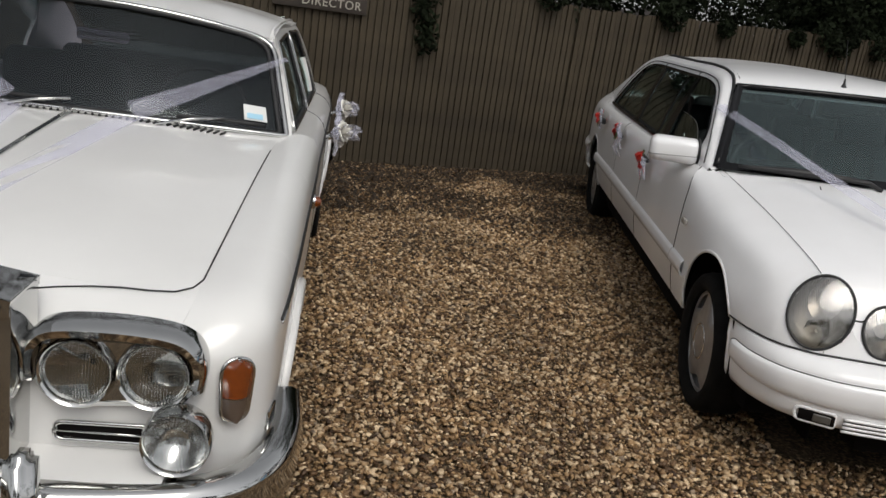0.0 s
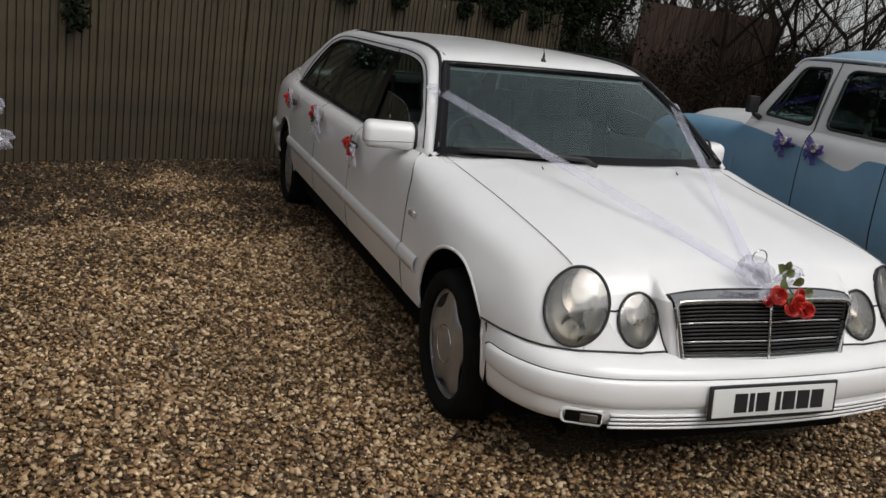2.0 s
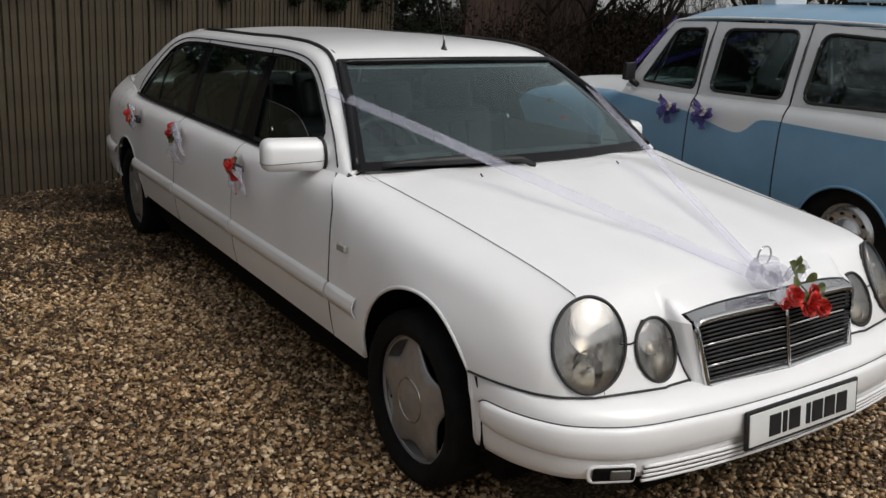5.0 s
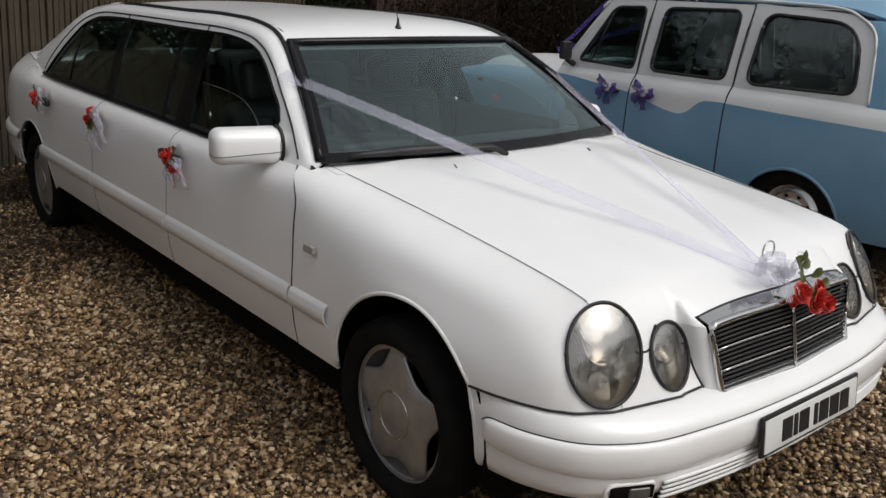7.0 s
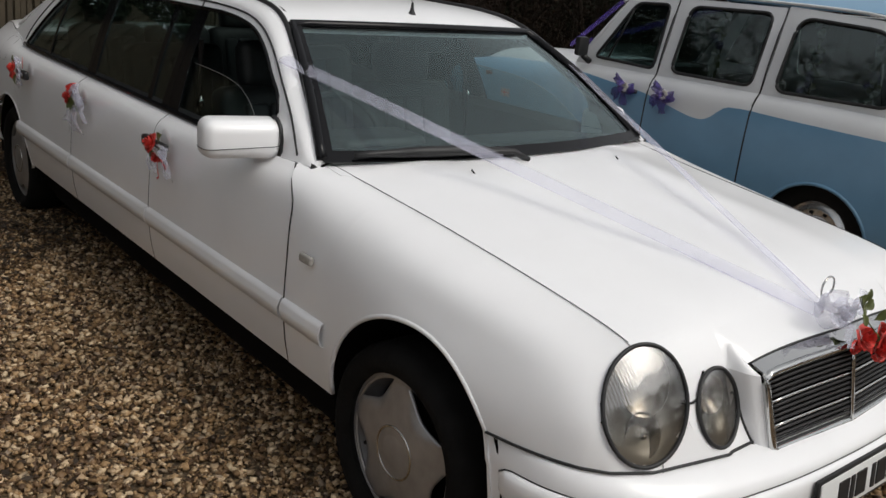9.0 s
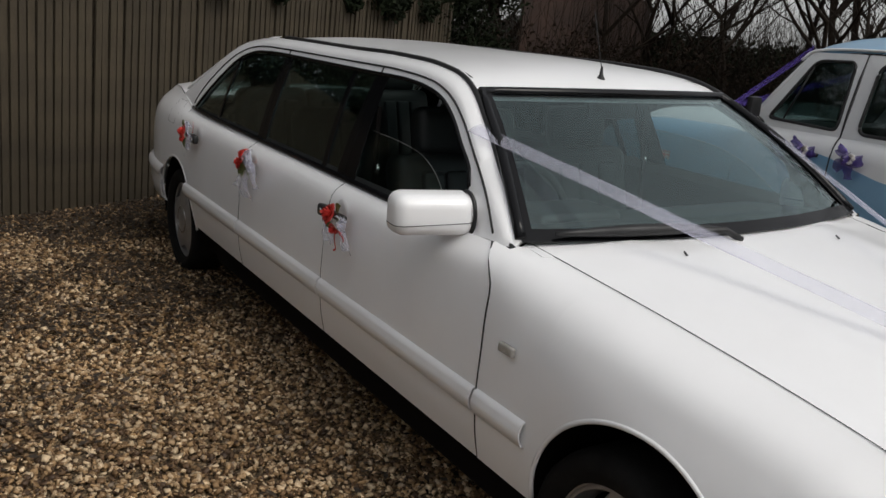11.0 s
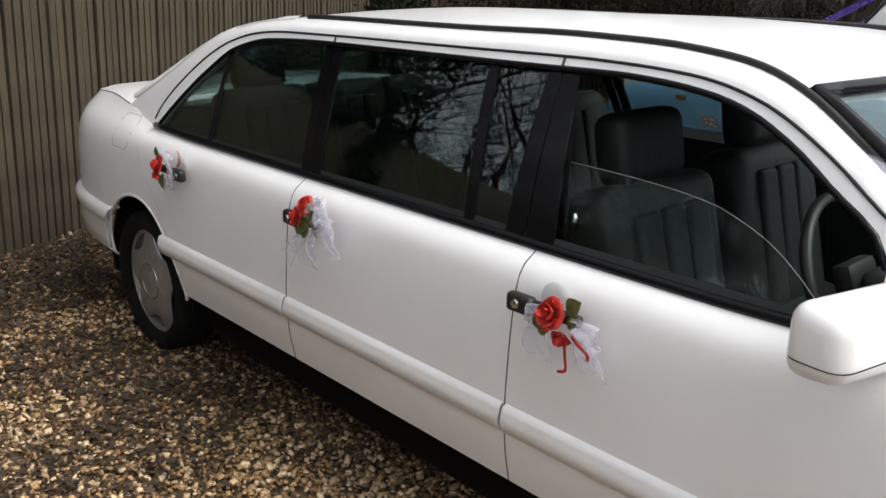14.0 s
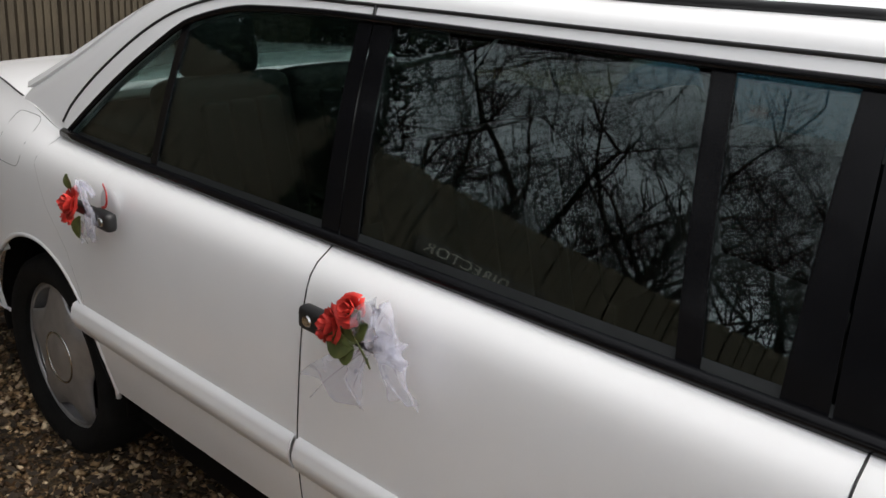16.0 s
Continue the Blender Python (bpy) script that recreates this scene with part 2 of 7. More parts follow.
def tube(name, pts, r, material, parent=None, n=6, closed=False, label="", flat=1.0, up=(0, 0, 1)):
    """A rod along a line of points; flat < 1 squashes it along `up`."""
    p = np.asarray(pts, float)
    k = len(p)
    tan = np.gradient(p, axis=0) if not closed else np.roll(p, -1, 0) - np.roll(p, 1, 0)
    tan /= np.linalg.norm(tan, axis=1, keepdims=True) + 1e-9
    rr = np.broadcast_to(np.asarray(r, float), (k,))
    verts, faces = [], []
    for i in range(k):
        u = np.asarray(up, float)
        if abs(u @ tan[i]) > 0.95:
            u = np.array([1.0, 0, 0]) if abs(tan[i][0]) < 0.9 else np.array([0, 1.0, 0])
        s = np.cross(tan[i], u)
        s /= np.linalg.norm(s)
        w = np.cross(s, tan[i])
        for j in range(n):
            a = 2 * math.pi * (j + 0.5) / n
            verts.append(p[i] + rr[i] * (math.cos(a) * s + flat * math.sin(a) * w))
    for i in range(k if closed else k - 1):
        for j in range(n):
            a, b = i * n + j, i * n + (j + 1) % n
            c, d = ((i + 1) % k) * n + (j + 1) % n, ((i + 1) % k) * n + j
            faces.append((a, b, c, d))
    if not closed:
        faces += [tuple(range(n - 1, -1, -1)), tuple(range((k - 1) * n, k * n))]
    return raw(name, verts, faces, material, parent, label)


def box(name, size, at, material, parent=None, bevel=0.01, label="", rot=(0, 0, 0), seg=2):
    bm = bmesh.new()
    bmesh.ops.create_cube(bm, size=1.0)
    bmesh.ops.scale(bm, vec=size, verts=bm.verts)
    if bevel:
        bmesh.ops.bevel(bm, geom=bm.edges[:], offset=min(bevel, min(size) * 0.45), segments=seg, profile=0.6, affect="EDGES")
    bmesh.ops.transform(bm, matrix=pose(*at, *rot), verts=bm.verts)
    ob = part(name, bm, material, parent, label)
    ob.data.set_sharp_from_angle(angle=radians(40))
    return ob


def lathe(name, profile, material, parent=None, n=40, axis="x", at=(0, 0, 0), label="", sign=1):
    """A turned body: profile of (radius, along)."""
    verts, faces = [], []
    m = len(profile)
    for i in range(n):
        a = 2 * math.pi * i / n
        for r, x in profile:
            v = (sign * x, r * math.cos(a), r * math.sin(a)) if axis == "x" else ((r * math.cos(a), -x, r * math.sin(a)) if axis == "y" else (r * math.cos(a), r * math.sin(a), x))
            verts.append(tuple(np.add(v, at)))
    for i in range(n):
        for j in range(m - 1):
            f = (i * m + j, i * m + j + 1, ((i + 1) % n) * m + j + 1, ((i + 1) % n) * m + j)
            faces.append(f)
    ob = raw(name, verts, faces, material, parent, label)
    bm = bmesh.new()
    bm.from_mesh(ob.data)
    bmesh.ops.remove_doubles(bm, verts=bm.verts, dist=1e-5)
    bmesh.ops.recalc_face_normals(bm, faces=bm.faces)
    bm.to_mesh(ob.data)
    bm.free()
    ob.data.set_sharp_from_angle(angle=radians(45))
    return ob


def arch(y, centre, radius, z0):
    d = radius**2 - (y - centre) ** 2
    return z0 + math.sqrt(d) if d > 0 else -1


def stations(a, b, n, arches=()):
    ys = list(np.linspace(a, b, n))
    for c, r in arches:
        ys = [y for y in ys if abs(y - c) > r * 1.01] + [c + r * math.cos(t) for t in np.linspace(0, math.pi, 25)]
    return sorted(y for y in ys if a - 1e-6 <= y <= b + 1e-6)

# ---------------------------------------------------------------- ground and fence


def ground_z(x, y):
    """The yard is level by the camera and climbs gently past the middle car."""
    t = min(max((x - 1.3) / 1.0, 0), 1)
    return 0.042 * max(x - 1.48, 0) * t if x < 6.5 else 0.21


FO, FD = Vector((0.62, 8.95, 0)), Vector((0.887, 0.462, 0))
FN = Vector((0.462, -0.887, 0))


def ground():
    xs = np.r_[-300, -60, -20, -8, np.arange(-4, 8.01, 0.25), 12, 20, 60, 300]
    ys = np.r_[-300, -60, -20, -8, np.arange(-3, 14.01, 0.25), 20, 60, 300]
    verts = [(x, y, ground_z(x, y) - 0.012 + (0.008 * noise.noise((x * 1.3, y * 1.3, 0)) if -4 < x < 8 and -3 < y < 14 else 0)) for x in xs for y in ys]
    n = len(ys)
    faces = [(i * n + j, (i + 1) * n + j, (i + 1) * n + j + 1, i * n + j + 1) for i in range(len(xs) - 1) for j in range(n - 1)]
    m = mat("gravel_bed", (0.10, 0.075, 0.05), 0.9, ramp=[(0.35, (0.028, 0.019, 0.011)), (0.52, (0.115, 0.077, 0.041)), (0.66, (0.29, 0.205, 0.115))], scale=70, bump=1.0, bscale=70)
    ob = raw("ground", verts, faces, m)
    return tagged(ob, "brown gravel yard of loose pea shingle", "ground", kind="structure")


ground()
def damp(m):
    """Broad damp and leaf-littered patches over the shingle."""
    n, l = m.node_tree.nodes, m.node_tree.links
    b = n["Principled BSDF"]
    old = b.inputs["Base Color"].links[0].from_socket
    co, tx, mr, sc = n.new("ShaderNodeNewGeometry"), n.new("ShaderNodeTexNoise"), n.new("ShaderNodeMapRange"), n.new("ShaderNodeVectorMath")
    tx.inputs["Scale"].default_value, tx.inputs["Detail"].default_value = 0.9, 5
    l.new(co.outputs["Position"], tx.inputs["Vector"])
    mr.inputs["From Min"].default_value, mr.inputs["From Max"].default_value = 0.38, 0.58
    mr.inputs["To Min"].default_value, mr.inputs["To Max"].default_value = 0.78, 1.06
    l.new(tx.outputs["Fac"], mr.inputs["Value"])
    sc.operation = "SCALE"
    l.new(old, sc.inputs[0])
    l.new(mr.outputs[0], sc.inputs["Scale"])
    l.new(sc.outputs[0], b.inputs["Base Color"])


STONE = mat("pea_shingle", (0.3, 0.24, 0.17), 0.6, ramp=[(0.0, (0.045, 0.024, 0.012)), (0.22, (0.140, 0.077, 0.034)), (0.44, (0.270, 0.163, 0.076)), (0.60, (0.410, 0.260, 0.124)), (0.76, (0.490, 0.350, 0.210)), (0.90, (0.800, 0.610, 0.390)), (1.0, (0.215, 0.160, 0.115))], scale=120, island=True)
damp(STONE)


def gravel(name, x0, x1, y0, y1, per_m2, small, big, seed, inside):
    rng = np.random.default_rng(seed)
    # an uneven crushed block of twelve triangles
    base = np.array([(x, y, z) for x in (-0.72, 0.72) for y in (-0.72, 0.72) for z in (-0.72, 0.72)])
    tris = np.array([(0, 1, 3), (0, 3, 2), (4, 6, 7), (4, 7, 5), (0, 4, 5), (0, 5, 1), (2, 3, 7), (2, 7, 6), (0, 2, 6), (0, 6, 4), (1, 5, 7), (1, 7, 3)])
    n = int((x1 - x0) * (y1 - y0) * per_m2)
    x, y = rng.uniform(x0, x1, n), rng.uniform(y0, y1, n)
    ok = np.array([inside(a, b) for a, b in zip(x, y)])
    x, y = x[ok], y[ok]
    n = len(x)
    r = small + (big - small) * rng.random(n) ** 1.8
    sx, sy, sz = r * rng.uniform(0.8, 1.25, n), r * rng.uniform(0.6, 1.0, n), r * rng.uniform(0.36, 0.66, n)
    a, tilt, roll = rng.uniform(0, 6.283, n), rng.normal(0, 0.38, n), rng.normal(0, 0.38, n)
    z = np.array([ground_z(p, q) for p, q in zip(x, y)]) + rng.uniform(-0.006, 0.006, n) + 0.25 * sz
    lump = 1 + rng.uniform(-0.42, 0.30, (n, len(base), 3))
    v = base[None] * lump * np.stack([sx, sy, sz], 1)[:, None]
    ct, st, cr, sr, ca, sa = np.cos(tilt)[:, None], np.sin(tilt)[:, None], np.cos(roll)[:, None], np.sin(roll)[:, None], np.cos(a)[:, None], np.sin(a)[:, None]
    vx, vy, vz = v[..., 0], v[..., 1], v[..., 2]
    vy, vz = vy * ct - vz * st, vy * st + vz * ct
    vx, vz = vx * cr + vz * sr, -vx * sr + vz * cr
    vx, vy = vx * ca - vy * sa, vx * sa + vy * ca
    pts = np.stack([vx + x[:, None], vy + y[:, None], vz + z[:, None]], -1).reshape(-1, 3)
    f = (tris[None] + (np.arange(n) * len(base))[:, None, None]).reshape(-1, 3)
    me = bpy.data.meshes.new(name)
    me.vertices.add(len(pts))
    me.vertices.foreach_set("co", pts.ravel())
    me.loops.add(f.size)
    me.loops.foreach_set("vertex_index", f.ravel())
    me.polygons.add(len(f))
    me.polygons.foreach_set("loop_start", np.arange(0, f.size, 3))
    me.update(calc_edges=True)
    ob = finish(name, me, STONE, None, smooth=False)
    return tagged(ob, "loose brown, cream and grey pea shingle covering the yard", "gravel", kind="stuff")


def before_fence(x, y):
    return (Vector((x, y, 0)) - FO).dot(FN) > 0.02


gravel("gravel", -0.7, 1.75, 0.8, 6.2, 4600, 0.0060, 0.0172, 3, lambda x, y: y > 1.0 or x > 0)
gravel("gravel", -1.7, 2.0, 6.2, 9.7, 3200, 0.0064, 0.0172, 4, before_fence)
gravel("gravel", 1.75, 5.4, 1.2, 3.3, 3000, 0.0062, 0.0172, 5, lambda x, y: True)
gravel("gravel", 3.1, 5.4, 3.3, 5.2, 1800, 0.0075, 0.019, 7, lambda x, y: True)
gravel("gravel", 2.9, 5.4, 5.2, 11, 600, 0.01, 0.022, 6, before_fence)


def fence():
    root = thing("wall_fence", Matrix.Translation((0, 0, 0)), "tall brown weathered closeboard timber fence behind the cars", "fence", kind="structure")
    rng = random.Random(5)
    bm = bmesh.new()
    w, h = 0.055, 1.0
    prof = [(-w / 2, 0.0), (-w / 2, 0.020), (w / 2, 0.013), (w / 2, 0.0)]
    vs = [[bm.verts.new((x, -d, z)) for x, d in prof] for z in (0, h)]
    for j in range(4):
        bm.faces.new((vs[0][j], vs[0][(j + 1) % 4], vs[1][(j + 1) % 4], vs[1][j]))
    bm.faces.new(vs[0][::-1])
    bm.faces.new(vs[1])
    bmesh.ops.recalc_face_normals(bm, faces=bm.faces)
    me = bpy.data.meshes.new("board")
    bm.to_mesh(me)
    bm.free()
    me.materials.append(FENCE)
    ang = math.degrees(math.atan2(FD.y, FD.x))
    s = -9.0
    while s < 5.75:
        ob = new("board", me)
        p = FO + FD * s - FN * (0.006 + rng.uniform(0, 0.004))
        high = (2.05 if s < 0.3 else 1.76) + rng.uniform(-0.012, 0.012)
        ob.matrix_world = pose(p.x, p.y, ground_z(p.x, p.y) - 0.03, rng.uniform(-0.3, 0.3), rng.uniform(-0.2, 0.2), ang) @ Matrix.Diagonal((1, 1, high, 1))
        ob.parent = root
        s += 0.066
    for z in (0.35, 1.0, 1.6):
        p, q = FO + FD * -9.0 - FN * 0.05, FO + FD * 5.7 - FN * 0.05
        tube("rail", [(p.x, p.y, z), (q.x, q.y, z + 0.1)], 0.04, FENCE, root, n=4)
    for a, b, h in ((-9.0, 0.3, 2.0), (0.3, 5.72, 1.71)):
        p, q = FO + FD * a - FN * 0.028, FO + FD * b - FN * 0.028
        g = [[(p.x + (q.x - p.x) * u, p.y + (q.y - p.y) * u, z) for z in (-0.05, h)] for u in np.linspace(0, 1, 20)]
        shell("back_boards", g, FENCE, root, 0.012)
    return root


fence()

# ---------------------------------------------------------------- the white saloon in the middle


def wheel(parent, x, y, z, side, r=0.312, rim=0.232, style="cover"):
    """A wheel with its tyre; side -1 faces -x."""
    hub = new("wheel")
    hub.parent = parent
    hub.matrix_parent_inverse.identity()
    hub.location = (x, y, z)
    w = 0.10
    prof = [(rim - 0.01, -w), (r - 0.03, -w), (r - 0.008, -w * 0.82), (r, -w * 0.55), (r, w * 0.55), (r - 0.008, w * 0.82), (r - 0.03, w), (rim + 0.02, w * 0.98), (rim - 0.004, w * 0.82), (rim - 0.006, 0.0)]
    tyre = lathe("tyre", prof, TYRE, hub, 56, sign=side)
    grooves = []
    for k in range(64):
        a = 2 * math.pi * k / 64
        for u in (-1, 1):
            grooves.append((a, u))
    v, f = [], []
    for a, u in grooves:
        c, s = math.cos(a), math.sin(a)
        for dx, da in ((0.25, -0.018), (0.92, -0.018), (0.92, 0.018), (0.25, 0.018)):
            rr = r + 0.003 - (0.012 if dx > 0.5 else 0)
            v.append((u * w * dx, rr * math.cos(a + da), rr * math.sin(a + da)))
        b = len(v) - 4
        f.append((b, b + 1, b + 2, b + 3))
    tagged(raw("tread_block", v, f, TYRE, tyre, smooth=False), kind="stuff")
    if style == "cover":
        # dished cover: five broad spokes that run into the rim, with lens-shaped slots between them
        na, edge = 240, 0.905
        v, f = [], []

        def height(q):
            return 0.062 + 0.022 * (1 - q * q) - 0.012 * max(0, q - 0.9) / 0.1

        def reach(k):
            u = (360 * k / na - 52 + 36) % 72 - 36
            return edge - 0.215 * math.cos(math.pi * u / 52) ** 0.9 if abs(u) < 26 else edge
        radii = [[0.02 + (reach(k) - 0.02) * (i / 14) ** 0.8 for i in range(15)] + [edge, 0.955, 1.0] for k in range(na)]
        nr = len(radii[0])
        for k in range(na):
            a = 2 * math.pi * k / na
            dip = (edge - reach(k)) / 0.215
            for i, q in enumerate(radii[k]):
                lip = 0.010 * dip * max(0, (i - 11) / 3) if i < 15 else 0
                v.append((side * (height(q) - lip), rim * q * math.cos(a), rim * q * math.sin(a)))
        for k in range(na):
            n = (k + 1) % na
            for i in range(nr - 1):
                if i == 14 and (reach(k) < edge - 0.004 or reach(n) < edge - 0.004):
                    continue
                f.append((k * nr + i, k * nr + i + 1, n * nr + i + 1, n * nr + i))
        cover = raw("wheel_cover", v, f, SILVER, hub, "silver five-slot wheel cover")
        m = cover.modifiers.new("thickness", "SOLIDIFY")
        m.thickness = 0.008
        m.offset = 0
        lathe("rim", [(rim + 0.008, 0.060), (rim + 0.002, 0.068), (rim - 0.008, 0.066), (rim - 0.012, 0.05), (rim - 0.030, 0.022), (rim - 0.036, 0.0)], SILVER, hub, 48, sign=side)
        # Near-black disc: the shade deep in the slots is put into its colour
        lathe("brake_disc", [(0.0, 0.012), (rim - 0.06, 0.012), (rim - 0.03, -0.02), (rim, -0.03)], DARK, hub, 32, sign=side)
        lathe("valve", [(0.0, 0.062), (0.006, 0.060), (0.007, 0.02)], BLACK, hub, 10, sign=side, at=(0, rim * 0.80 * math.cos(radians(340)), rim * 0.80 * math.sin(radians(340))))
        ring = [(side * 0.084, 0.078 * math.cos(a), 0.078 * math.sin(a)) for a in np.linspace(0, 2 * math.pi, 28, endpoint=False)]
        lathe("centre_groove", [(0.073, 0.0835), (0.066, 0.0815), (0.062, 0.0835)], BLACK, hub, 28, sign=side)
        tube("centre_ring", ring, 0.0045, CHROME, hub, closed=True, up=(1, 0, 0))
        lathe("centre_cap", [(0.0, 0.092), (0.035, 0.091), (0.056, 0.086), (0.058, 0.07)], SILVER, hub, 28, sign=side)
    else:
        prof = [(0.0, 0.105), (0.04, 0.103), (0.07, 0.092), (0.085, 0.07), (0.12, 0.062), (0.15, 0.075), (0.165, 0.06), (rim - 0.01, 0.05), (rim, 0.075), (rim + 0.008, 0.07)]
        lathe("hub_cap", prof, HUBCAP, hub, 44, sign=side, label="chrome dished hub cap")
        for k in range(10):
            a = 2 * math.pi * k / 10
            lathe("vent_hole", [(0.0, 0.072), (0.013, 0.072), (0.014, 0.055)], DARK, hub, 10, sign=side, at=(0, 0.135 * math.cos(a), 0.135 * math.sin(a)))
    return hub


def sweep(name, path, profile, material, parent, label=""):
    """A profile of (outward, z) swept along a level (x, y) path."""
    p = np.asarray(path, float)
    t = np.gradient(p, axis=0)
    t /= np.linalg.norm(t, axis=1, keepdims=True)
    nrm = np.stack([t[:, 1], -t[:, 0]], 1)
    g = np.array([[(x + o * nx, y + o * ny, z) for o, z in profile] for (x, y), (nx, ny) in zip(p, nrm)])
    return shell(name, g, material, parent, 0.01, label)


MERC = pose(2.38, 3.766, 0.036, 0, -2.3, 0)


def rounded(points, r, n=6):
    """A closed polygon with rounded corners, n points a corner."""
    out = []
    k = len(points)
    for i in range(k):
        p, a, b = np.array(points[i], float), np.array(points[i - 1], float), np.array(points[(i + 1) % k], float)
        u, v = (a - p) / np.linalg.norm(a - p), (b - p) / np.linalg.norm(b - p)
        rr = r[i] if isinstance(r, (list, tuple)) else r
        s, e = p + u * rr, p + v * rr
        for t in np.linspace(0, 1, n):
            out.append(tuple((1 - t) ** 2 * s + 2 * t * (1 - t) * p + t * t * e))
    return out


def limousine():
    car = thing("limousine", MERC, "long white stretched saloon limousine dressed with wedding ribbons", "car")
    E = dict(x=[(-0.77, 0.46), (-0.73, 0.56), (-0.70, 0.595), (-0.66, 0.63), (-0.60, 0.675), (-0.56, 0.685), (-0.45, 0.692), (0, 0.705), (0.648, 0.752)],
             z=[(-0.77, 0.535), (-0.73, 0.60), (-0.70, 0.665), (-0.66, 0.735), (-0.60, 0.80), (-0.56, 0.819), (-0.45, 0.843), (0, 0.903), (0.648, 0.980)])
    S = dict(x=[(-0.77, 0.55), (-0.73, 0.63), (-0.70, 0.67), (-0.66, 0.715), (-0.60, 0.765), (-0.45, 0.805), (0, 0.848), (0.648, 0.846)],
             z=[(-0.77, 0.51), (-0.73, 0.565), (-0.70, 0.61), (-0.66, 0.665), (-0.60, 0.725), (-0.45, 0.79), (0, 0.862), (0.648, 0.972)])
    W = dict(x=[(-0.77, 0.655), (-0.73, 0.722), (-0.70, 0.762), (-0.66, 0.798), (-0.60, 0.840), (-0.45, 0.893), (-0.2, 0.932), (0, 0.940), (0.648, 0.939)],
             z=[(-0.77, 0.47), (-0.60, 0.56), (0, 0.64), (0.648, 0.62)])
    T = dict(x=[(-0.77, 0.62), (-0.73, 0.69), (-0.70, 0.735), (-0.66, 0.775), (-0.60, 0.82), (-0.45, 0.86), (0, 0.910), (0.40, 0.916), (0.648, 0.910)],
             z=[(-0.77, 0.49), (-0.73, 0.53), (-0.70, 0.565), (-0.66, 0.61), (-0.60, 0.655), (-0.45, 0.71), (0, 0.775), (0.648, 0.885)])
    cz = [(-0.77, 0.53), (-0.726, 0.60), (-0.70, 0.675), (-0.674, 0.748), (-0.64, 0.800), (-0.60, 0.826), (-0.45, 0.868), (0, 0.932), (0.45, 0.985), (0.648, 1.0)]

    def lower(y):
        pts = [(ev(E["x"], y), ev(E["z"], y)), (ev(S["x"], y), ev(S["z"], y)), (ev(T["x"], y), ev(T["z"], y)), (ev(W["x"], y), ev(W["z"], y)), (ev(W["x"], y) - 0.004, 0.46), (ev(W["x"], y) - 0.022, 0.348)]
        return spline(pts)

    def shut(z):
        """How far the front door's leading edge lies from its middle plane."""
        return ev([(0.34, -0.103), (0.67, -0.101), (0.78, -0.095), (0.868, -0.091), (0.90, -0.071), (0.935, -0.031), (0.985, 0.03)], z)

    def fender_grid(sign):
        rows = []
        for y in stations(-0.77, 0.648, 28, [(-0.075, 0.358)]):
            zb = max(0.348, arch(y, -0.075, 0.358, 0.36)) if y > -0.43 else 0.545
            if y < -0.38:
                zb = max(zb, 0.545)
            p = lower(y)
            rows.append([(sign * x, y + shut(z) * max(0, (y - 0.36) / 0.288) ** 1.5, z) for x, z in resample(cut_z(p, 9, zb), 26)])
        return rows
    for sign in (-1, 1):
        shell("front_wing", fender_grid(sign), WHITE, car)

    def hood_row(y, n=31):
        xe, ze, c = ev(E["x"], y), ev(E["z"], y), ev(cz, y)
        out = []
        for u in np.linspace(-1, 1, n):
            a = abs(u)
            ridge = 0.010 * math.exp(-((a - 0.60) / 0.13) ** 2) * min(1, max(0, (y + 0.70) * 2))
            out.append((u * xe, y, c + (ze - c) * a**2.2 + ridge))
        return out
    ys = list(np.linspace(-0.77, -0.55, 16)) + list(np.linspace(-0.5, 0.50, 16))
    g = [hood_row(y) for y in ys]
    for k in np.linspace(0.15, 1, 6):
        row = hood_row(0.5)
        nxt = [(u * 0.775, 0.5 + 0.10 * k * abs(u) ** 1.5, 0) for u in np.linspace(-1, 1, 31)]
        g.append([(x, y, hood_row(y)[i][2]) for i, (x, y, z) in enumerate(nxt)])
    bonnet = shell("bonnet", g, WHITE, car)
    for sign in (-1, 1):
        line = [(sign * ev(E["x"], y), y, ev(E["z"], y) + 0.002) for y in np.linspace(-0.575, 0.648, 40)]
        tube("bonnet_seam", line, 0.0012, BLACK, car)
    for sign in (-1, 1):
        tube("washer_jet", [(sign * 0.36, 0.36, 0.975), (sign * 0.36, 0.375, 0.985)], 0.003, BLACK, bonnet)

    # doors and quarter panels
    TAIL = 4.93

    def side(y):
        x = ev([(0.64, 0.939), (3.85, 0.94), (4.15, 0.932), (4.4, 0.908), (4.62, 0.855), (4.82, 0.745), (TAIL, 0.56)], y)
        ex = ev([(0.66, 0.845), (3.75, 0.835), (4.1, 0.80), (4.4, 0.74), (4.72, 0.68), (TAIL, 0.46)], y)
        ez = ev([(0.66, 0.975), (1.2, 0.956), (1.9, 0.958), (3.3, 0.962), (3.75, 0.972), (4.0, 1.015), (4.3, 1.03), (4.72, 1.008), (4.85, 0.98), (TAIL, 0.915)], y)
        return spline([(ex, ez), (x - 0.028, min(0.885, ez - 0.03)), (x, 0.62), (x - 0.004, 0.46), (x - 0.024, 0.348)])

    def side_grid(a, b, n, sign, arches=()):
        rows = []
        for y in stations(a, b, n, arches):
            zb = 0.348
            if arches:
                zb = max(zb, arch(y, 3.797, 0.36, 0.325))
            if y > 4.2:
                zb = 0.50
            rows.append([(sign * x, y + shut(z) * max(0, 1 - (y - 0.654) / 0.4), z) for x, z in resample(cut_z(side(y), 9, zb), 26)])
        return rows
